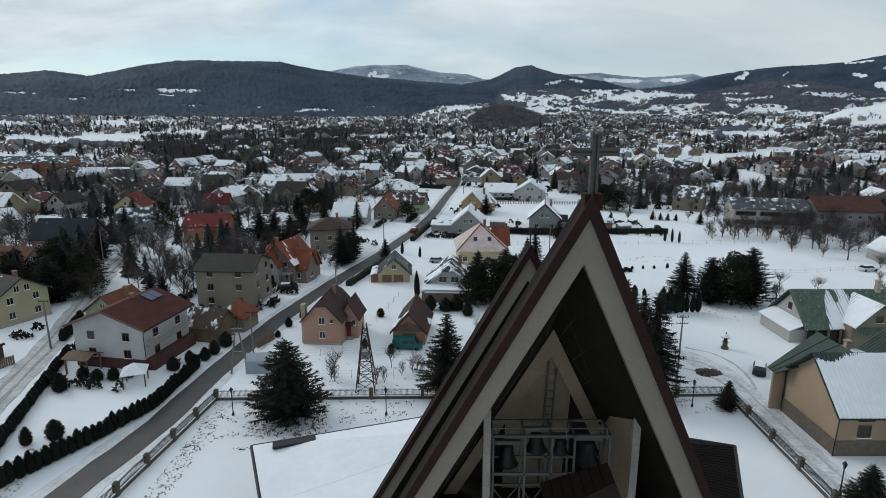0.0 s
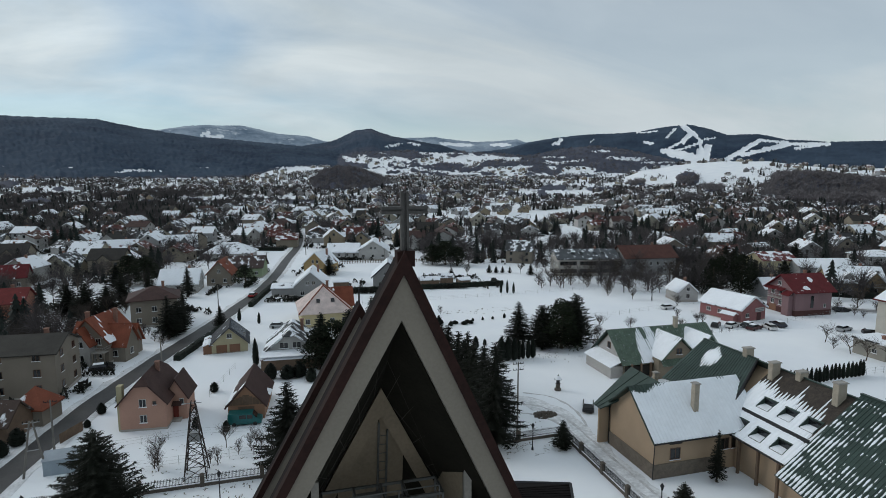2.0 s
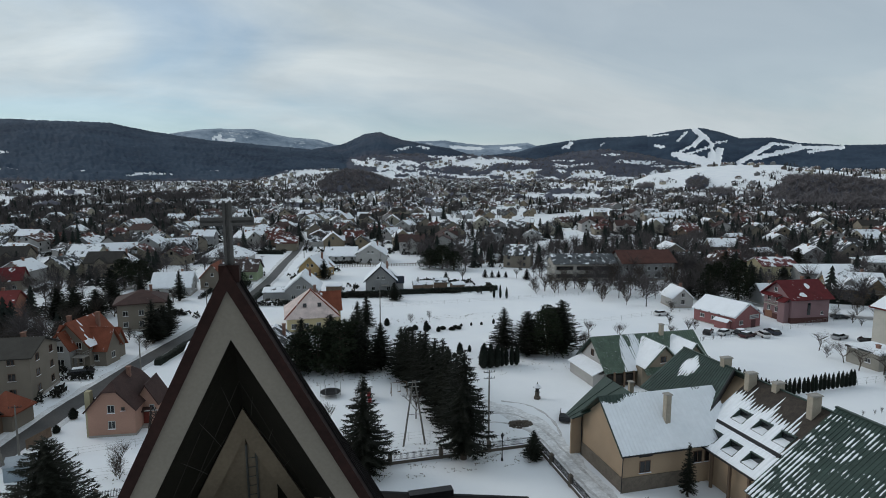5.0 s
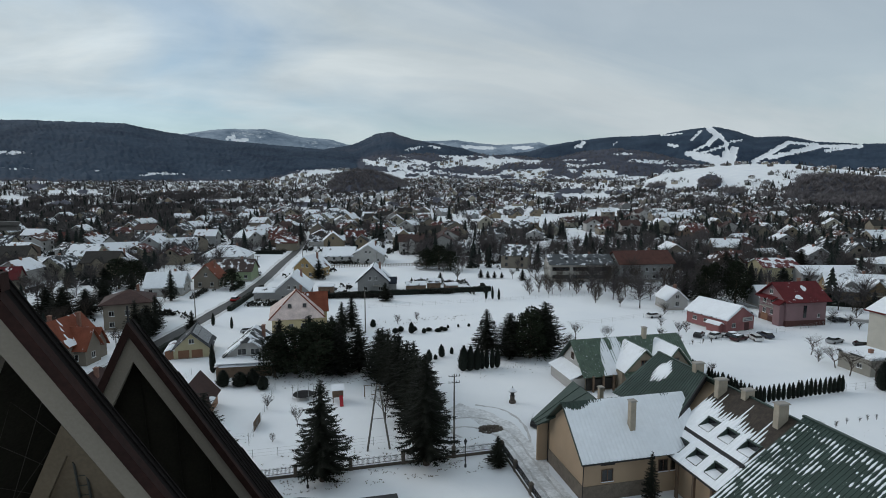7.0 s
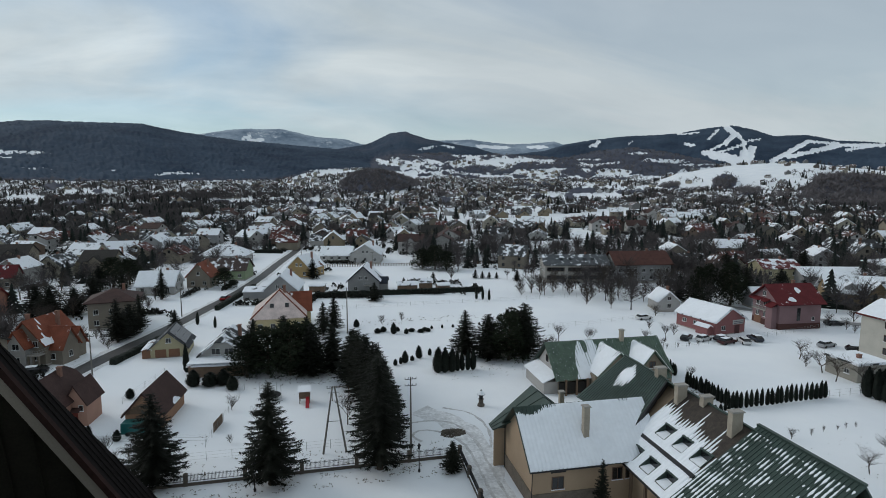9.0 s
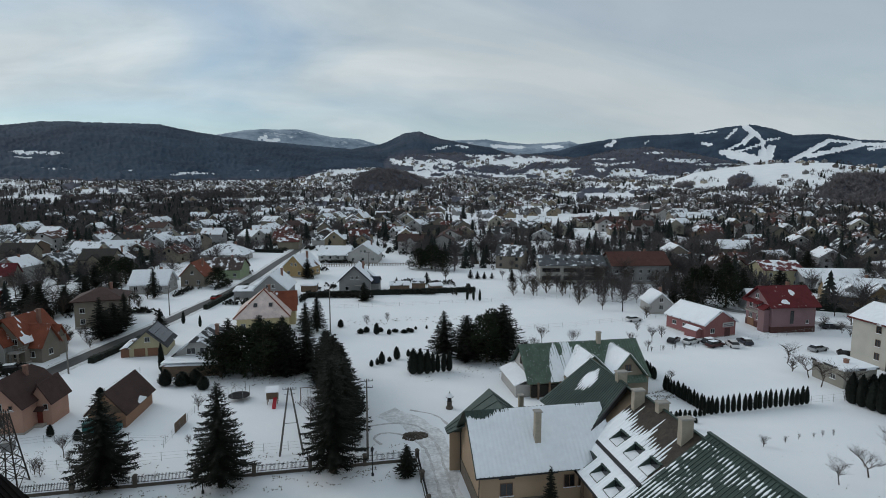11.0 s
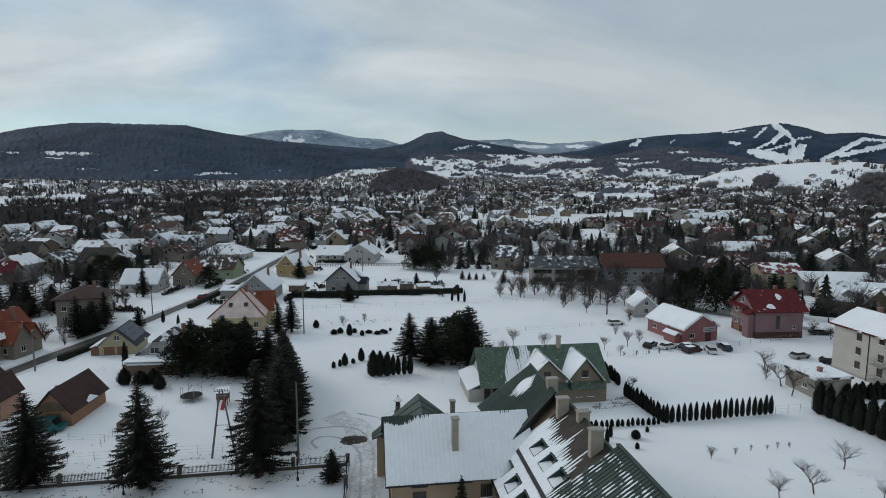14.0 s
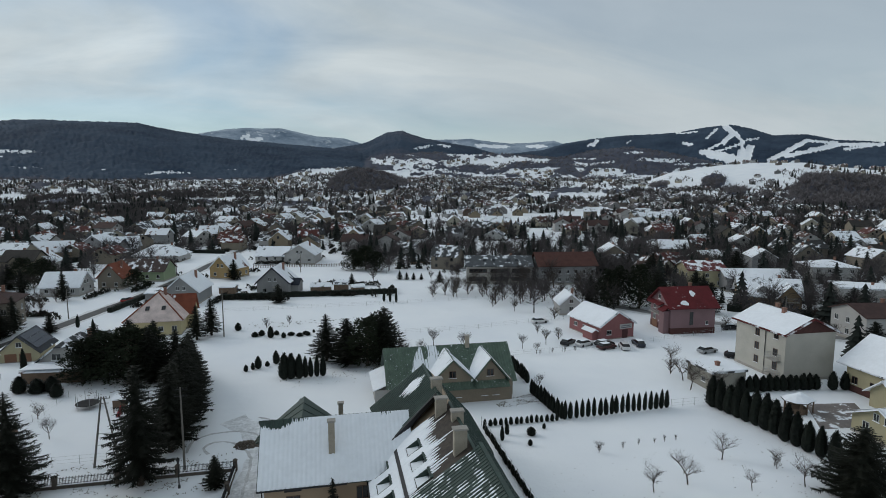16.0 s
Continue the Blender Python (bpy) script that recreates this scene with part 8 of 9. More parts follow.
# ---- garden and yard things ----
g = Geo()
t = thing("wayside_shrine", "small dark lantern-shaped wayside shrine in the yard", "shrine", 46.5, 88.6)
g.lathe([(0.62, 0), (0.62, 0.3), (0.42, 0.42), (0.38, 1.1), (0.5, 1.2)], 8)
part("column", g, FPOST, t)
g = Geo()
g.lathe([(0.34, 1.2), (0.34, 1.95), (0.40, 2.0)], 6)
part("lantern", g, mat("shrine_dark", (0.02, 0.02, 0.02), 0.7), t)
g = Geo()
g.lathe([(0.72, 2.0), (0.30, 2.4), (0.10, 2.65), (0.04, 2.9)], 8)
part("roof", g, DARKMETAL, t)
g = Geo()
g.lathe([(0.68, 2.05), (0.32, 2.46), (0.12, 2.62)], 8)
part("roof_snow", g, ROOFSNOW, t)
t = thing("trampoline", "black round trampoline with a net in the garden", "trampoline", 11.8, 98.6)
g = Geo()
g.lathe([(1.75, 0.75), (1.8, 0.8), (1.75, 0.85), (0.3, 0.78)], 20)
part("mat", g, DARKMETAL, t)
for i in range(6):
    a = i * math.pi / 3
    g = Geo()
    g.tube((1.75 * math.cos(a), 1.75 * math.sin(a), 0), (1.75 * math.cos(a), 1.75 * math.sin(a), 2.4), 0.04, n=6)
    part("pole", g, STEEL, t)
t = thing("play_house", "wooden play house with a red slide", "playhouse", 17.6, 96.2)
g = Geo()
g.box(-0.9, 0.9, -0.8, 0.8, 0.9, 2.2)
part("cabin", g, WOOD, t)
g = Geo()
g.prism([(-1.1, -1.0, 2.2), (1.1, -1.0, 2.2), (1.1, 1.0, 2.6), (-1.1, 1.0, 2.6)], 0.1)
part("roof", g, ROOFSNOW, t)
for sx in (-0.8, 0.8):
    for sy in (-0.7, 0.7):
        g = Geo()
        g.box(sx - 0.06, sx + 0.06, sy - 0.06, sy + 0.06, 0, 0.9)
        part("leg", g, WOOD, t)
g = Geo()
g.prism([(0.2, -3.0, 0.15), (0.8, -3.0, 0.15), (0.8, -0.8, 1.2), (0.2, -0.8, 1.2)], 0.08)
part("slide", g, mat("red_plastic", (0.35, 0.01, 0.02), 0.4), t, "bright red slide")
t = thing("swing_frame", "wooden garden swing frame", "swing", 23.6, 96.4)
for s in (-1.4, 1.4):
    for d in (-0.6, 0.6):
        g = Geo()
        g.tube((s, d, 0), (s, 0, 2.2), 0.05, n=6)
        part("leg", g, WOOD, t)
g = Geo()
g.tube((-1.6, 0, 2.2), (1.6, 0, 2.2), 0.06, n=6)
part("beam", g, WOOD, t)
g = Geo()
for s in (-0.25, 0.25):
    g.tube((s, 0, 2.2), (s, 0, 0.5), 0.015, n=4)
g.box(-0.3, 0.3, -0.12, 0.12, 0.45, 0.5)
part("seat", g, WOOD, t)
rnd = random.Random(8)
g = Geo()
for _ in range(160):
    a, r = rnd.uniform(0, 6.28), rnd.random() ** 0.6
    x, y = 1.9 * r * math.cos(a), 1.3 * r * math.sin(a)
    s = rnd.uniform(0.08, 0.26)
    z = 0.35 * (1 - r)
    g.hexa([(x - s, y - s, z - 0.1), (x + s, y - s * 0.8, z - 0.1), (x + s * 0.8, y + s, z - 0.1), (x - s, y + s * 0.7, z - 0.1)],
           [(x - s * 0.6, y - s * 0.5, z + s), (x + s * 0.5, y - s * 0.5, z + s * 0.8), (x + s * 0.4, y + s * 0.6, z + s), (x - s * 0.5, y + s * 0.4, z + s * 0.7)])
solid("rubble_heap", g, FPOST, "heap of broken stones in the snowy yard", "rubble", 39.6, 79.4, kind="stuff")
t = thing("garden_shed", "small light blue metal shed with a snowy roof", "shed", -27.6, 80.6, 0, 4)
g = Geo()
g.box(-2.0, 2.0, -1.5, 1.5, 0, 2.0)
part("wall", g, mat("bluegrey_tin", (0.26, 0.31, 0.35), 0.6, 0.2, 0.15), t)
g = Geo()
roof_slabs(g, 4.0, 3.0, 2.0, 2.7, "x", 0.1, 0.08)
part("roof", g, mat("bluegrey_tin_roof", (0.33, 0.37, 0.41), 0.6, 0.2, 0.15), t)
t = thing("garden_pavilion", "wooden garden pavilion under a pyramid of snow", "pavilion", -44.2, 75.8, 0, 20)
g = Geo()
for f in ([(-1.7, -1.7, 2.1), (1.7, -1.7, 2.1), (0, 0, 3.3)], [(1.7, -1.7, 2.1), (1.7, 1.7, 2.1), (0, 0, 3.3)], [(1.7, 1.7, 2.1), (-1.7, 1.7, 2.1), (0, 0, 3.3)], [(-1.7, 1.7, 2.1), (-1.7, -1.7, 2.1), (0, 0, 3.3)]):
    g.prism(f, 0.12)
part("roof", g, ROOFSNOW, t)
for sx in (-1.4, 1.4):
    for sy in (-1.4, 1.4):
        g = Geo()
        g.box(sx - 0.08, sx + 0.08, sy - 0.08, sy + 0.08, 0, 2.2)
        part("post", g, WOOD, t)
pav2 = copy_thing(t, pose(126.2, 74.6, 0, 0, 0, 12))
t = thing("pergola", "dark wooden pergola beside the grey house", "pergola", -54.2, 80.0, 0, -10)
for sx in (-1.8, 1.8):
    for sy in (-1.3, 1.3):
        g = Geo()
        g.box(sx - 0.1, sx + 0.1, sy - 0.1, sy + 0.1, 0, 2.5)
        part("post", g, WOOD, t)
g = Geo()
g.prism([(-2.2, -1.7, 2.5), (2.2, -1.7, 2.5), (2.2, 0, 3.1), (-2.2, 0, 3.1)], 0.12)
g.prism([(-2.2, 0, 3.1), (2.2, 0, 3.1), (2.2, 1.7, 2.5), (-2.2, 1.7, 2.5)], 0.12)
part("roof", g, WOOD, t)
for x, y, rz, L in ((-29.9, 90.6, 68, 4.6), (5.0, 88.6, 80, 4.0), (-68, 80, 60, 6)):
    t = thing("board_fence", "short brown wooden board fence", "fence", x, y, 0, rz, "board fences")
    for i in range(int(L / 0.3)):
        g = Geo()
        g.box(-L / 2 + i * 0.3, -L / 2 + i * 0.3 + 0.26, -0.02, 0.02, 0, 1.5)
        part("board", g, WOOD, t)


def long_hedge(p, q, h, w, label="long clipped dark hedge between the fields"):
    """A clipped hedge with a leafy, uneven surface."""
    rnd = random.Random(int(p[0] * 10 + q[1]))
    p, q = Vector((*p, 0)), Vector((*q, 0))
    L = (q - p).length
    d = (q - p) / L
    s = Vector((-d.y, d.x, 0))
    g = Geo()
    n = int(L / 0.8)
    prev = None
    for i in range(n + 1):
        o = p + d * (L * i / n)
        o.z = zat(o.x, o.y)
        hh, ww = h * rnd.uniform(0.9, 1.08), w / 2 * rnd.uniform(0.85, 1.1)
        loop = [o - s * ww, o - s * ww * 0.95 + Vector((0, 0, hh * 0.9)), o + Vector((0, 0, hh)), o + s * ww * 0.95 + Vector((0, 0, hh * 0.9)), o + s * ww]
        if prev:
            g.hexa(prev, loop)
        prev = loop
    for _ in range(int(L * 30)):
        o = p + d * rnd.uniform(0, L)
        o.z = zat(o.x, o.y)
        side = rnd.choice((-1, 1, 0))
        b = o + (s * (side * w / 2) + Vector((0, 0, rnd.uniform(0.1, h))) if side else s * rnd.uniform(-w / 2, w / 2) + Vector((0, 0, h * 0.95)))
        e = 0.16
        g.poly([b + Vector((rnd.uniform(-e, e), rnd.uniform(-e, e), rnd.uniform(-e, e))) for _ in range(3)])
    solid("hedge", g, THUJA, label, "hedge", kind="")


long_hedge((18, 184.0), (73, 183.2), 1.7, 1.6)
long_hedge((-72, 262), (-52, 292), 2.2, 2.0, "tall dark hedge beside a snowy field")
long_hedge((-52, 292), (-22, 292), 2.0, 2.0, "tall dark hedge beside a snowy field")
long_hedge((-21.4, 124), (-15.0, 147), 1.3, 1.3, "low bare hedge beside the road")
long_hedge((-9.5, 171), (-3.0, 205), 1.4, 1.3, "low hedge beside the road")
long_hedge((163, 140), (198, 117), 2.0, 1.8, "dark hedge in front of the ochre house")
long_hedge((-20, 305), (0, 298), 1.8, 1.6, "dark hedge beside the road")
t = thing("picket_fence", "long dark picket fence across the snow", "fence", 0, 0)
g = Geo()
for i in range(110):
    x = 20 + i * 0.7
    y = 247 - (x - 20) * 0.06
    g.box(x - 0.12, x + 0.12, y - 0.04, y + 0.04, 0, 1.3)
part("pickets", g, WOOD, t)["kind"] = "stuff"
g = Geo()
g.hexa([(20, 247, 0.9), (97, 242.4, 0.9), (97, 242.5, 0.9), (20, 247.1, 0.9)], [(20, 247, 1.0), (97, 242.4, 1.0), (97, 242.5, 1.0), (20, 247.1, 1.0)])
part("rail", g, WOOD, t)

# dead grass and weeds that stand through the snow
rg = random.Random(31)
g = Geo()


def weeds(n, x0, x1, y0, y1, size=0.22, clump=0.0):
    for _ in range(n):
        x, y = rg.uniform(x0, x1), rg.uniform(y0, y1)
        if clump and noise.noise(Vector((x * 0.45, y * 0.8, 3.1))) < clump - 0.35:
            continue
        for _k in range(3):
            a, s = rg.uniform(0, 6.28), size * rg.uniform(0.4, 1.2)
            dx, dy = math.cos(a) * s, math.sin(a) * s
            g.poly([(x - dy * 0.3, y + dx * 0.3, 0.0), (x + dy * 0.3, y - dx * 0.3, 0.0), (x + dx, y + dy, s * rg.uniform(0.2, 0.7))])


weeds(1500, -30, -1, 58.5, 70.6, 0.22, 0.42)
weeds(420, -24, -15, 62, 69.5, 0.3)
weeds(700, -1, 38, 67.5, 71.2, 0.22, 0.4)
weeds(350, -30.5, -28, 45, 70, 0.2)
weeds(700, -28, 38, 73.0, 77.8, 0.22, 0.4)
weeds(380, 78.5, 86, 85.5, 90, 0.25, 0.3)
weeds(260, 42, 60, 101.5, 111, 0.2, 0.4)
weeds(300, -20, 4, 79, 86, 0.2, 0.45)
weeds(300, 87, 118, 52, 68, 0.16, 0.5)
weeds(260, 8, 26, 104, 110, 0.25, 0.3)
weeds(220, 60, 88, 100.5, 105, 0.2, 0.4)
weeds(500, -50, -28, 102, 128, 0.25, 0.4)
weeds(250, -48, -44, 50, 60, 0.2)
weeds(300, 30, 62, 145, 152, 0.35, 0.45)
solid("weeds", g, mat("dead_grass", (0.085, 0.068, 0.042), 0.95, 0, 0.4), "dead brown grass showing through the snow", "grass", kind="stuff")
# sheds and clutter behind the long hedge
for x, y, rz, w, d, e, r, lb in ((48.5, 190.5, -4, 6.5, 4.0, 2.0, 2.9, "low dark garden shed beside the long hedge"), (60.5, 189.0, 6, 4.2, 3.2, 1.6, 2.2, "small shed with snow on its roof"), (55.2, 192.5, -8, 4.5, 3.5, 2.2, 3.2, "dark wooden woodshed in a garden"), (18.6, 194.0, -8, 5.0, 3.6, 2.1, 2.6, "weathered garden shed beside a grey house")):
    house(x, y, rz, w, d, e, r, WOOD, R_GREYSNOW, "x", 0.3, label=lb, chimneys=(), faces="", plinth=0, name="garden_shed", category="shed", group="garden sheds", snow_cap=int(x > 60 or x < 20))

# ---- the village beyond: single houses, then joined roofs, trees and woods far off ----
def free_of_village(x, y):
    """Whether a place lies outside the open fields and gardens that are laid out above."""
    if y < 60 or (-128 < x < 205 and y < 300):
        return (-128 < x < -45 and y > 232) or (100 < x and y > 218) or (58 < x and y > 268) or (150 < x and y > 185)
    return not (205 <= x < 262 and y < 200)


far_walls = [W_WHITE, plaster("pale_cream", (0.44, 0.41, 0.33)), W_BEIGE, W_GREY, plaster("dull_ochre", (0.32, 0.26, 0.18)), plaster("pale", (0.42, 0.41, 0.39)), plaster("sand", (0.30, 0.26, 0.2)), plaster("brownish", (0.17, 0.12, 0.09))]
far_roofs = [R_BROWN, R_GREYSNOW, R_DARK, R_MAROON, R_GREY, R_WHITE, R_GREYSNOW, roofing("dull_tile", (0.11, 0.06, 0.048), 0.4), roofing("tar", (0.05, 0.05, 0.052), 0.35), roofing("old_red", (0.13, 0.045, 0.038), 0.4)]
far_names = ["brown", "snow-covered grey", "dark", "maroon", "patchy grey", "snowy tiled", "snow-covered", "dull tiled", "frosted dark", "dark red"]
wall_names = ["white", "cream", "beige", "grey", "ochre", "pale", "sand-coloured", "brownish"]
PANE = Geo()
PANE.box(-0.55, 0.55, -0.05, 0.03, 0, 1.3)
PANE_ME = PANE.mesh("window", GLASS)


def village_house(k):
    """One of the plain village houses, to be copied."""
    rnd = random.Random(500 + k)
    w, d = rnd.uniform(9.5, 13), rnd.uniform(9, 11)
    eave, rise = rnd.choice((3.2, 4.4, 5.8, 6.2)), rnd.uniform(2.6, 4.2)
    wi, ri = k % len(far_walls), (k * 7 + k // 8) % len(far_roofs)
    t = thing("village_house", f"{wall_names[wi]} village house with a {far_names[ri]} roof", "house", 0, -400, 0, 0, "village houses")
    g = Geo()
    hw, hd = w / 2, d / 2
    prof = [(-hd, -1), (hd, -1), (hd, eave), (0, eave + rise - 0.02), (-hd, eave)]
    g.hexa([(-hw, a, b) for a, b in prof], [(hw, a, b) for a, b in prof])
    if k % 3 == 0:
        pr = [(-2.2, -1), (2.2, -1), (2.2, eave), (0, eave + 1.9), (-2.2, eave)]
        g.hexa([(a, -hd - 1.2, b) for a, b in pr][::-1], [(a, 0, b) for a, b in pr][::-1])
    part("wall", g, far_walls[wi], t)
    g = Geo()
    roof_slabs(g, w, d, eave, eave + rise, "x", 0.6)
    if k % 3 == 0:
        for s in (-1, 1):
            pts = [(s * 2.7, -hd - 1.6, eave - 0.4), (s * 2.7, 0, eave - 0.4), (0, 0, eave + 2.0), (0, -hd - 1.6, eave + 2.0)]
            g.prism(pts if s > 0 else pts[::-1], 0.18)
    part("roof", g, far_roofs[ri], t)
    g = Geo()
    g.box(-0.35, 0.35, 0.2, 0.9, eave + rise - 1.2, eave + rise + 0.9)
    part("chimney", g, mat("chimney_brick", (0.22, 0.12, 0.09)), t)
    for f in range(1 if eave < 4 else 2):
        for u in (-0.3, 0.3):
            ob = part("window", PANE_ME, None, t)
            ob.matrix_basis = pose(u * w, -hd - 0.01, 1.0 + 2.7 * f)
        ob = part("window", PANE_ME, None, t)
        ob.matrix_basis = pose(-hw - 0.01, 0.2 * d, 1.0 + 2.7 * f, 0, 0, -90)
    ob = part("window", PANE_ME, None, t)
    ob.matrix_basis = pose(-hw - 0.01, 0, eave + 0.4, 0, 0, -90)
    return t


protos = [village_house(k) for k in range(20)]
rnd = random.Random(77)
spots, near_spots = [], []
for i in range(-60, 95):
    for j in range(2, 95):
        x, y = i * 21.0 + rnd.uniform(-6, 6), j * 21.0 + rnd.uniform(-6, 6)
        r, az = float(np.hypot(x - OX, y)), math.degrees(math.atan2(x - OX, y))
        if not -47 < az < 58 or r > 1900 or not free_of_village(x, y):
            continue
        keep = 0.72 if r < 900 else 0.62
        if az < -6 and r > 330:
            keep = 0.50
        if az < -10 and r > 520:
            keep = 0.30
        if az > 24 and r > 1000:
            keep = 0.22
        if r > 1500:
            keep *= 0.7
        if rnd.random() > keep:
            continue
        spots.append((r, x, y))
spots.sort()
sp = np.array(spots)
sz_, sw_, sb_ = terrain(sp[:, 1], sp[:, 2])
fields = (fbm(sp[:, 1] / 190, sp[:, 2] / 95, 77, 3) > 0.64) | (open_land(sp[:, 1], sp[:, 2], sz_) > 0.4) | (wooded(sp[:, 1], sp[:, 2], sz_, sw_) > 0.5)
spots = [s_ for s_, o_ in zip(spots, fields) if not o_]
used = []
for n_, (r, x, y) in enumerate(spots[:290]):
    a = rnd.choice((0, 90)) + rnd.gauss(-10, 14) + (180 if rnd.random() < 0.3 else 0)
    s = rnd.uniform(0.85, 1.12)
    base = protos[rnd.randrange(20)] if n_ >= 20 else protos[n_]
    m = pose(x, y, zat(x, y) - 0.1, 0, 0, a)
    if n_ < 20:
        base.matrix_basis = m
    else:
        copy_thing(base, m)
    used.append((x, y))


def stuff_mesh(name, verts, faces, mats, index, label, category):
    me = bpy.data.meshes.new(name)
    me.from_pydata(verts.tolist(), [], faces)
    for m in mats:
        me.materials.append(m)
    if index is not None:
        me.polygons.foreach_set("material_index", index)
    ob = new(name, me)
    tagged(ob, label, category, kind="stuff")
    return ob


# joined far houses
def far_material(name, colours, snow):
    """Each house its own colour, by island."""
    m = bpy.data.materials.new(name)
    m.use_nodes = True
    n, l = m.node_tree.nodes, m.node_tree.links
    geo = n.new("ShaderNodeNewGeometry")
    ramp = n.new("ShaderNodeValToRGB")
    ramp.color_ramp.interpolation = "CONSTANT"
    while len(ramp.color_ramp.elements) < len(colours):
        ramp.color_ramp.elements.new(0.5)
    for i, c in enumerate(colours):
        ramp.color_ramp.elements[i].position = i / len(colours)
        ramp.color_ramp.elements[i].color = (*c, 1)
    l.new(geo.outputs["Random Per Island"], ramp.inputs[0])
    t = n.new("ShaderNodeTexNoise")
    t.inputs["Scale"].default_value, t.inputs["Detail"].default_value = 0.35, 4
    l.new(geo.outputs["Position"], t.inputs["Vector"])
    mr = n.new("ShaderNodeMapRange")
    mr.inputs["From Min"].default_value, mr.inputs["From Max"].default_value = 0.5 + (0.5 - snow) * 0.5, 0.56 + (0.5 - snow) * 0.5
    l.new(t.outputs["Fac"], mr.inputs["Value"])
    mx = n.new("ShaderNodeMix")
    mx.data_type = "RGBA"
    l.new(mr.outputs[0], mx.inputs[0])
    l.new(ramp.outputs[0], mx.inputs[6])
    mx.inputs[7].default_value = (0.8, 0.83, 0.87, 1)
    l.new(mx.outputs[2], n["Principled BSDF"].inputs["Base Color"])
    n["Principled BSDF"].inputs["Roughness"].default_value = 0.85
    return m


FAR_WALL = far_material("far_walls", [(0.42, 0.415, 0.40), (0.24, 0.215, 0.18), (0.33, 0.30, 0.24), (0.16, 0.158, 0.155), (0.26, 0.21, 0.15), (0.46, 0.45, 0.44), (0.11, 0.092, 0.08), (0.20, 0.19, 0.185)], 0.0)
FAR_ROOF = far_material("far_roofs", [(0.05, 0.040, 0.038), (0.065, 0.066, 0.07), (0.085, 0.042, 0.036), (0.04, 0.04, 0.043), (0.07, 0.054, 0.048), (0.055, 0.055, 0.06), (0.10, 0.052, 0.04)], 0.46)
V, F, M = [], [], []
for r, x, y in spots[290:]:
    w, d, e, rise = rnd.uniform(4.0, 6.0), rnd.uniform(3.6, 5.2), rnd.uniform(2.4, 5), rnd.uniform(2.4, 4.0)
    a = radians(rnd.choice((0, 90)) + rnd.gauss(-10, 15))
    z = zat(x, y)
    c, s = math.cos(a), math.sin(a)
    P = lambda u, v, h: (x + u * c - v * s, y + u * s + v * c, z + h)
    b = len(V)
    V += [P(-w, -d, -2), P(w, -d, -2), P(w, d, -2), P(-w, d, -2), P(-w, -d, e), P(w, -d, e), P(w, d, e), P(-w, d, e), P(-w, 0, e + rise), P(w, 0, e + rise)]
    F += [(b, b + 1, b + 5, b + 4), (b + 1, b + 2, b + 6, b + 9, b + 5), (b + 2, b + 3, b + 7, b + 6), (b + 3, b, b + 4, b + 8, b + 7)]
    M += [0] * 4
    b = len(V)
    o, k = 0.6, 0.25
    V += [P(-w - o, -d - o, e - 0.4 + k), P(w + o, -d - o, e - 0.4 + k), P(w + o, 0, e + rise + k), P(-w - o, 0, e + rise + k), P(-w - o, d + o, e - 0.4 + k), P(w + o, d + o, e - 0.4 + k)]
    F += [(b, b + 1, b + 2, b + 3), (b + 3, b + 2, b + 5, b + 4)]
    M += [1] * 2
stuff_mesh("far_houses", np.array(V), F, [FAR_WALL, FAR_ROOF], M, "crowd of small village houses far across the valley", "houses")

# bare trees of gardens and streets
rs = np.random.RandomState(5)


def tuft(n, seed, thin=1.0):
    """A leafless crown as many thin twigs round a trunk, one metre high."""
    q_ = np.random.RandomState(seed)
    tri = [[(-0.02, 0, 0), (0.02, 0, 0), (0, 0, 0.6)], [(0, -0.02, 0), (0, 0.02, 0), (0, 0, 0.6)]]
    for _ in range(n):
        a, el = q_.uniform(0, 6.283), q_.uniform(0.1, 1.45)
        L = q_.uniform(0.28, 0.5)
        b = np.array([0, 0, q_.uniform(0.25, 0.62)])
        d = np.array([math.cos(a) * math.cos(el), math.sin(a) * math.cos(el), math.sin(el)])
        e = b + d * L
        s = np.cross(d, q_.normal(size=3))
        s = s / np.linalg.norm(s) * q_.uniform(0.012, 0.030) * thin
        for t_ in range(3):
            o = b + d * L * q_.uniform(0.3, 0.8)
            e2 = o + (d + q_.normal(size=3) * 0.6) * L * 0.5
            tri.append([o - s, o + s, e2])
        tri.append([b - s, b + s, e])
    return np.array(tri, float)


def conifer(n, seed):
    q_ = np.random.RandomState(seed)
    tri = []
    for i in range(n):
        f = i / n
        z, r = 0.06 + 0.9 * f, 0.21 * (1 - f) ** 0.85 + 0.012
        for k in range(7):
            a = 6.283 * (k + q_.rand()) / 7
            rr = r * q_.uniform(0.8, 1.15)
            p = np.array([math.cos(a) * rr, math.sin(a) * rr, z - 0.03 - 0.1 * rr])
            w = np.array([-math.sin(a), math.cos(a), 0]) * rr * 0.5
            tri.append([p - w, p + w, (0, 0, z + 0.10)])
    return np.array(tri, float)


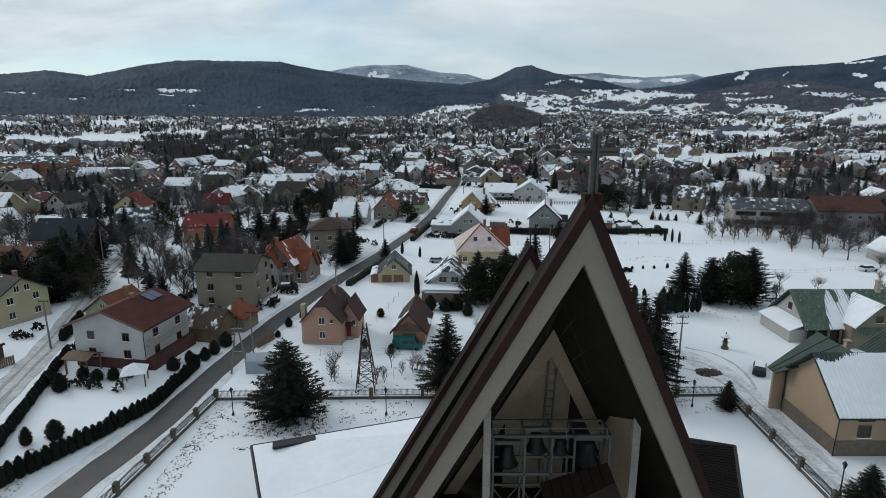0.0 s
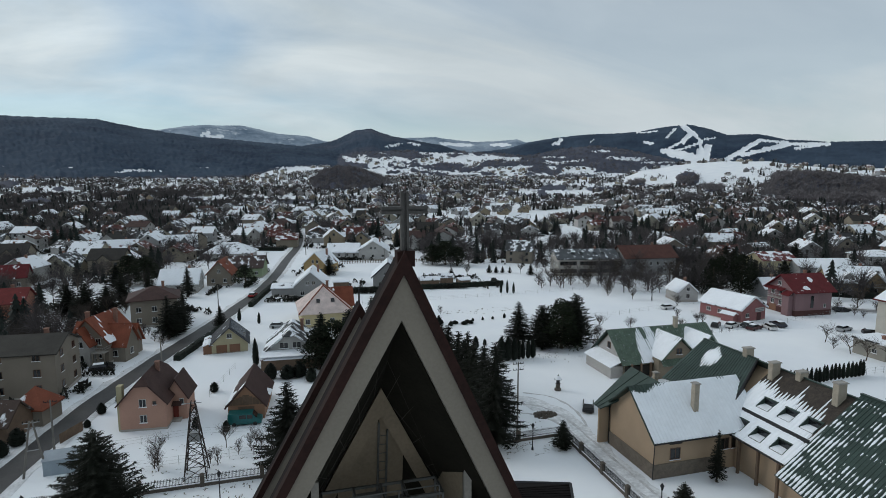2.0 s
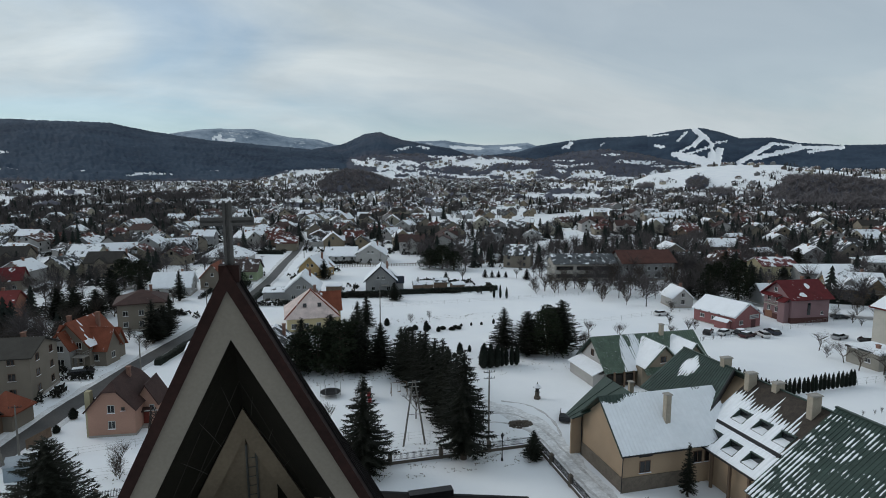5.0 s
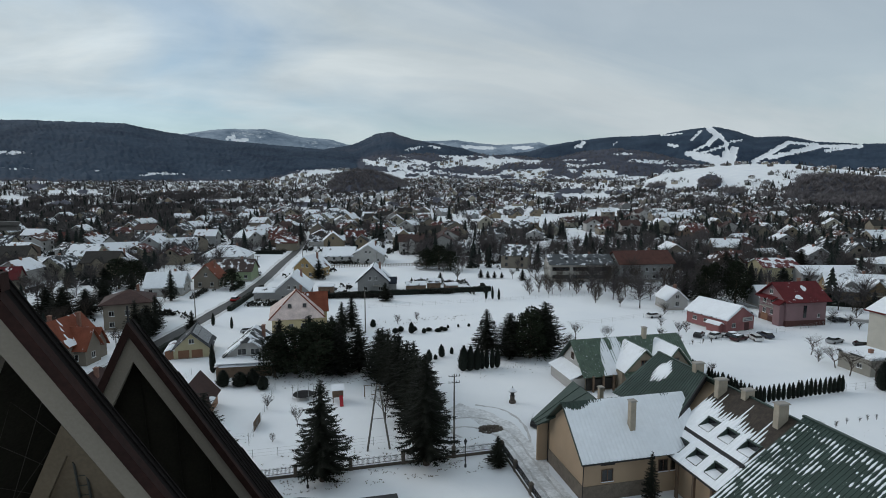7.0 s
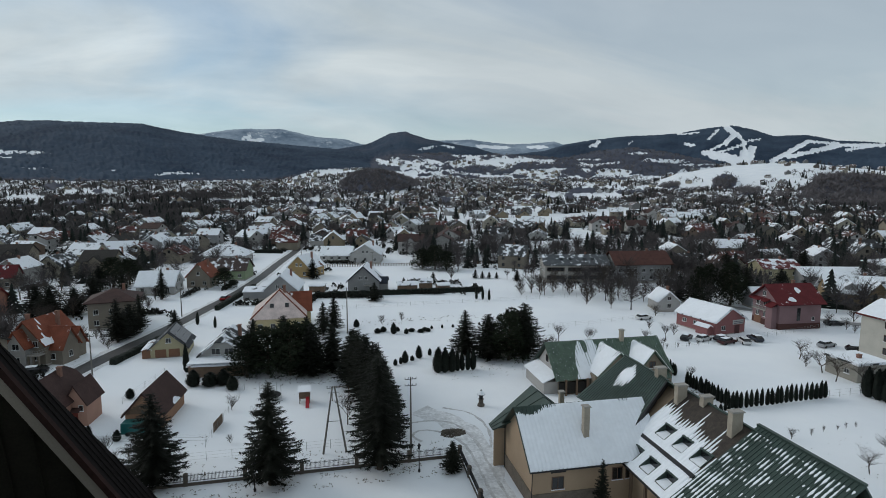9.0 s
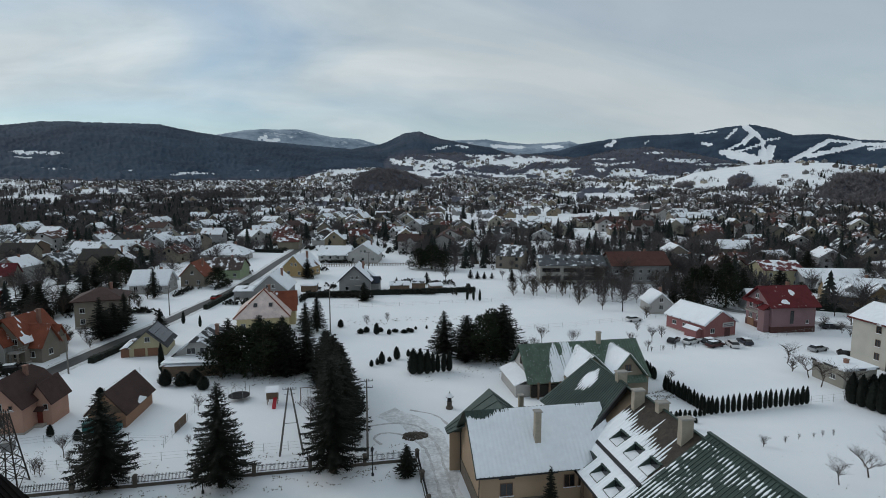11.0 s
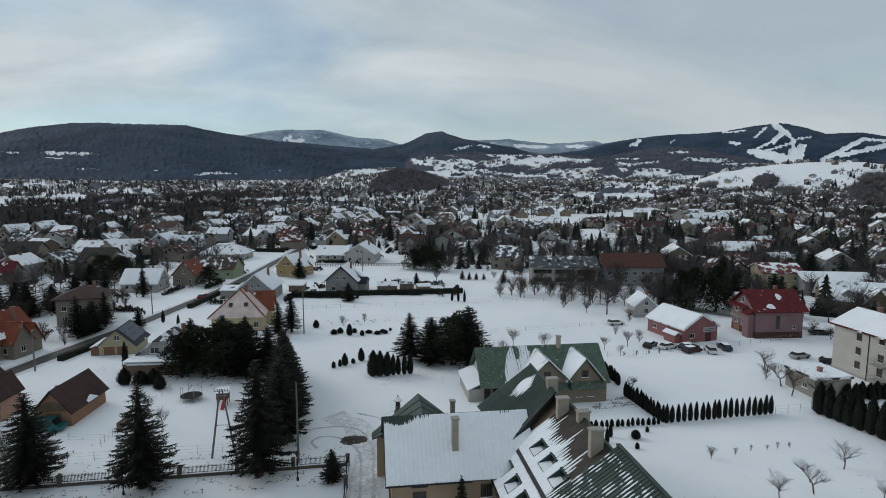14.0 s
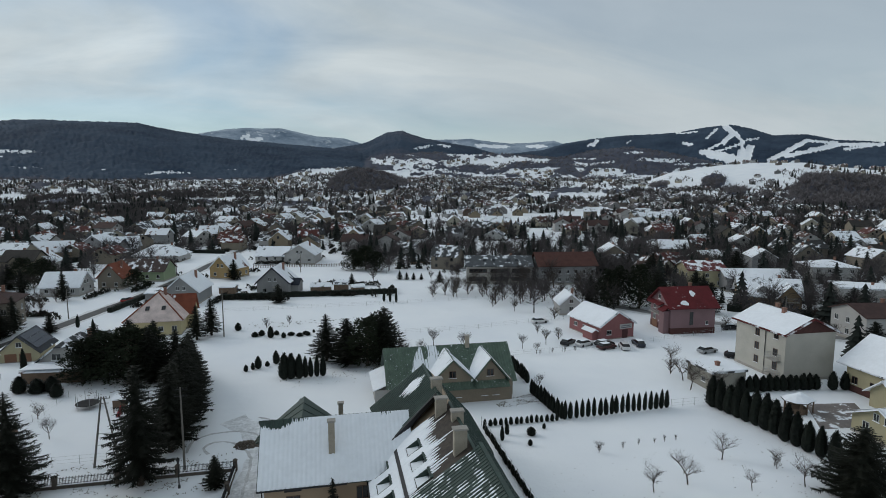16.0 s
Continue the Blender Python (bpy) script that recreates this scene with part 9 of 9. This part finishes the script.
def scatter(points, heights, templates, wide, seed):
    q_ = np.random.RandomState(seed)
    out = []
    pz = height(points[:, 0], points[:, 1])
    for k, tp in enumerate(templates):
        sel = np.arange(len(points)) % len(templates) == k
        p, h, z = points[sel], heights[sel], pz[sel]
        a = q_.uniform(0, 6.283, len(p))
        c, s = np.cos(a), np.sin(a)
        v = tp.reshape(-1, 3)
        x = (v[None, :, 0] * c[:, None] - v[None, :, 1] * s[:, None]) * (h * wide)[:, None] + p[:, 0, None]
        y = (v[None, :, 0] * s[:, None] + v[None, :, 1] * c[:, None]) * (h * wide)[:, None] + p[:, 1, None]
        zz = v[None, :, 2] * h[:, None] + z[:, None] - 0.1
        out.append(np.stack([x, y, zz], -1).reshape(-1, 3))
    v = np.vstack(out)
    return v, np.arange(len(v)).reshape(-1, 3).tolist()


def spread(n, r0, r1, a0, a1, power=1.0):
    r = r0 + (r1 - r0) * rs.rand(n) ** power
    a = np.radians(rs.uniform(a0, a1, n))
    return np.stack([OX + r * np.sin(a), OY + r * np.cos(a)], 1)


used = np.array(used)


def prune(p, gap=7.5):
    ok = np.array([free_of_village(x, y) for x, y in p])
    r = np.hypot(p[:, 0] - OX, p[:, 1])
    f = fbm(p[:, 0] / 190, p[:, 1] / 95, 77, 3)
    cl = fbm(p[:, 0] / 46, p[:, 1] / 46, 99, 3)
    z, w, _ = terrain(p[:, 0], p[:, 1])
    ok &= (f < 0.62) & (cl > 0.40) & (open_land(p[:, 0], p[:, 1], z) < 0.4) & (wooded(p[:, 0], p[:, 1], z, w) < 0.6)
    for x, y in used:
        ok &= np.hypot(p[:, 0] - x, p[:, 1] - y) > gap
    return p[ok]


def near_gardens(n, boxes):
    out = []
    for x0, x1, y0, y1, k in boxes:
        out.append(np.stack([rs.uniform(x0, x1, k), rs.uniform(y0, y1, k)], 1))
    p = np.vstack(out)
    ok = np.ones(len(p), bool)
    for x, y in PLOTS:
        ok &= np.hypot(p[:, 0] - x, p[:, 1] - y) > n
    lane = np.array([[-68, 97], [-76, 118], [-83, 138], [-91, 165], [-100, 192], [-110, 220]])
    for x, y in lane:
        ok &= np.hypot(p[:, 0] - x, p[:, 1] - y) > 7
    return p[ok]


P0 = near_gardens(8.5, [(-135, -44, 108, 235, 70), (-60, -30, 215, 300, 8), (96, 160, 146, 215, 70), (150, 260, 150, 300, 260), (60, 150, 222, 300, 140), (160, 260, 60, 150, 110), (-45, -12, 230, 300, 14)])
P1 = prune(np.vstack([spread(5600, 230, 1000, -47, 58, 0.9), spread(4000, 430, 1000, -29, -9, 0.8), spread(2600, 450, 1100, 14, 58, 0.8)]))
P2 = prune(np.vstack([spread(6500, 900, 2000, -47, 32, 1.1), spread(3600, 560, 1500, -14, 46, 0.9)]))
P5 = prune(spread(2800, 420, 1700, -47, -4, 0.8))
pts = np.vstack([P0, P1, P2, P5])
near = np.hypot(pts[:, 0] - OX, pts[:, 1]) < 430
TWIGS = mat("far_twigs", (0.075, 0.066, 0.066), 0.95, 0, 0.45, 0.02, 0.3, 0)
v, f = scatter(pts[near], rs.uniform(4.5, 10, near.sum()), [tuft(90, s, 0.26) for s in (1, 2, 3, 4)], 1.15, 3)
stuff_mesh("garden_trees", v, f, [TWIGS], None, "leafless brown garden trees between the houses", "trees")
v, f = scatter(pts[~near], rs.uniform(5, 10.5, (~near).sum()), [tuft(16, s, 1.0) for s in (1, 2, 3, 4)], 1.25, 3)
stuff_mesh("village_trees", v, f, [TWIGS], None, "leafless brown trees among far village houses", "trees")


def bush(n, seed):
    """A round evergreen shrub of overlapping sprays, one metre high."""
    q_ = np.random.RandomState(seed)
    tri = []
    for _ in range(n):
        d = q_.normal(size=3)
        d[2] = abs(d[2]) * 0.8
        d = d / np.linalg.norm(d)
        s = np.cross(d, q_.normal(size=3))
        s = s / np.linalg.norm(s) * 0.17
        c = np.array([0, 0, 0.15]) + d * np.array([0.5, 0.5, 0.7]) * q_.uniform(0.75, 1.0)
        tri.append([c - s - d * 0.12, c + s - d * 0.12, c + d * 0.12 + q_.normal(size=3) * 0.06])
    return np.array(tri, float)


hr = np.random.RandomState(12)
hedge_pts = []
for x, y in list(PLOTS) + used.tolist():
    r_, a_ = math.hypot(x - OX, y), math.degrees(math.atan2(x - OX, y))
    if r_ > 520 or (y < 158 and x > -28) or (95 < x < 145 and y < 142):
        continue
    for _ in range(hr.randint(1, 4)):
        s_ = hr.choice((-1, 1))
        L, o = hr.uniform(6, 16), hr.uniform(9, 12)
        t_ = math.radians(-10 + hr.choice((0, 90)))
        u, w_ = np.array([math.cos(t_), math.sin(t_)]), np.array([-math.sin(t_), math.cos(t_)])
        c = np.array([x, y]) + w_ * s_ * o + u * hr.uniform(-3, 3)
        for q_ in np.arange(-L / 2, L / 2, 0.8):
            hedge_pts.append(c + u * q_ + hr.normal(size=2) * 0.1)
    for _ in range(hr.randint(2, 9)):
        t_, o = hr.uniform(0, 6.283), hr.uniform(8, 14)
        hedge_pts.append(np.array([x + o * math.cos(t_), y + o * math.sin(t_)]))
hp = np.array(hedge_pts)
line_ = np.array(ROAD + LANE + EAST, float)
dense = np.vstack([a + (b - a) * k / 12 for L_ in (ROAD, LANE, EAST) for a, b in zip(np.array(L_, float), np.array(L_, float)[1:]) for k in range(12)])
ok = np.ones(len(hp), bool)
for p in dense:
    ok &= np.hypot(hp[:, 0] - p[0], hp[:, 1] - p[1]) > 4.0
for p in PLOTS:
    ok &= np.hypot(hp[:, 0] - p[0], hp[:, 1] - p[1]) > 7.5
hp = hp[ok]
v, f = scatter(hp, hr.uniform(1.0, 2.4, len(hp)), [bush(30, s) for s in (1, 2, 3)], 0.95, 9)
stuff_mesh("garden_shrubs", v, f, [mat("shrub_leaves", (0.018, 0.019, 0.014), 0.9, 0, 0.5, 0.3, 2, 0)], None, "dark hedges and shrubs of the gardens", "shrubs")
P3 = np.vstack([near_gardens(8.5, [(-135, -50, 112, 235, 55), (150, 280, 140, 300, 130), (160, 260, 80, 150, 40), (60, 150, 232, 300, 44)]), prune(np.vstack([spread(5600, 215, 1500, -47, 58, 1.0), spread(1100, 430, 900, -30, -9, 0.9), spread(1300, 260, 800, 20, 58, 0.9)]), 6.5)])
v, f = scatter(P3, rs.uniform(4, 12, len(P3)) * (0.7 + 0.5 * rs.rand(len(P3))), [conifer(9, s) for s in (1, 2, 3, 4)], 1.2, 4)
stuff_mesh("garden_conifers", v, f, [mat("far_needles", (0.010, 0.015, 0.012), 0.9, 0, 0.4, 0.02, 0.3, 0)], None, "dark conifers among the village houses", "trees")
# woods on the slopes: single crowns along the edges and crests, fewer inside
P4 = np.vstack([spread(26000, 1150, 2650, -47, 10, 0.8), spread(26000, 1200, 3450, 5, 58, 0.7)])
hz_, wz_, bz_ = terrain(P4[:, 0], P4[:, 1])
f4 = wooded(P4[:, 0], P4[:, 1], hz_, wz_)
P4 = P4[(f4 > 0.25) & ((f4 < 0.9) | (rs.rand(len(P4)) < 0.25)) & (bz_ < 0.6)]
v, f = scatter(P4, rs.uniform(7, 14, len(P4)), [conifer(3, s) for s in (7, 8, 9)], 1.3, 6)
# needle colour carries the painted blue haze of the slopes
stuff_mesh("hill_woods", v, f, [mat("hazy_hill_needles", (0.034, 0.056, 0.088), 0.95, 0, 0.3, 0.004, 0.05, 0)], None, "dark conifer woods on the distant slopes", "woods")
P6 = np.vstack([spread(7000, 850, 1400, -3, 12, 1.0), spread(9000, 760, 1200, 31, 62, 1.0), spread(9000, 1200, 2300, -47, 40, 0.8)])
hz_, wz_, bz_ = terrain(P6[:, 0], P6[:, 1])
P6 = P6[(wooded(P6[:, 0], P6[:, 1], hz_, wz_) > 0.5) & (bz_ > 0.6)]
v, f = scatter(P6, rs.uniform(9, 16, len(P6)), [tuft(9, s, 1.1) for s in (21, 22, 23)], 1.1, 8)
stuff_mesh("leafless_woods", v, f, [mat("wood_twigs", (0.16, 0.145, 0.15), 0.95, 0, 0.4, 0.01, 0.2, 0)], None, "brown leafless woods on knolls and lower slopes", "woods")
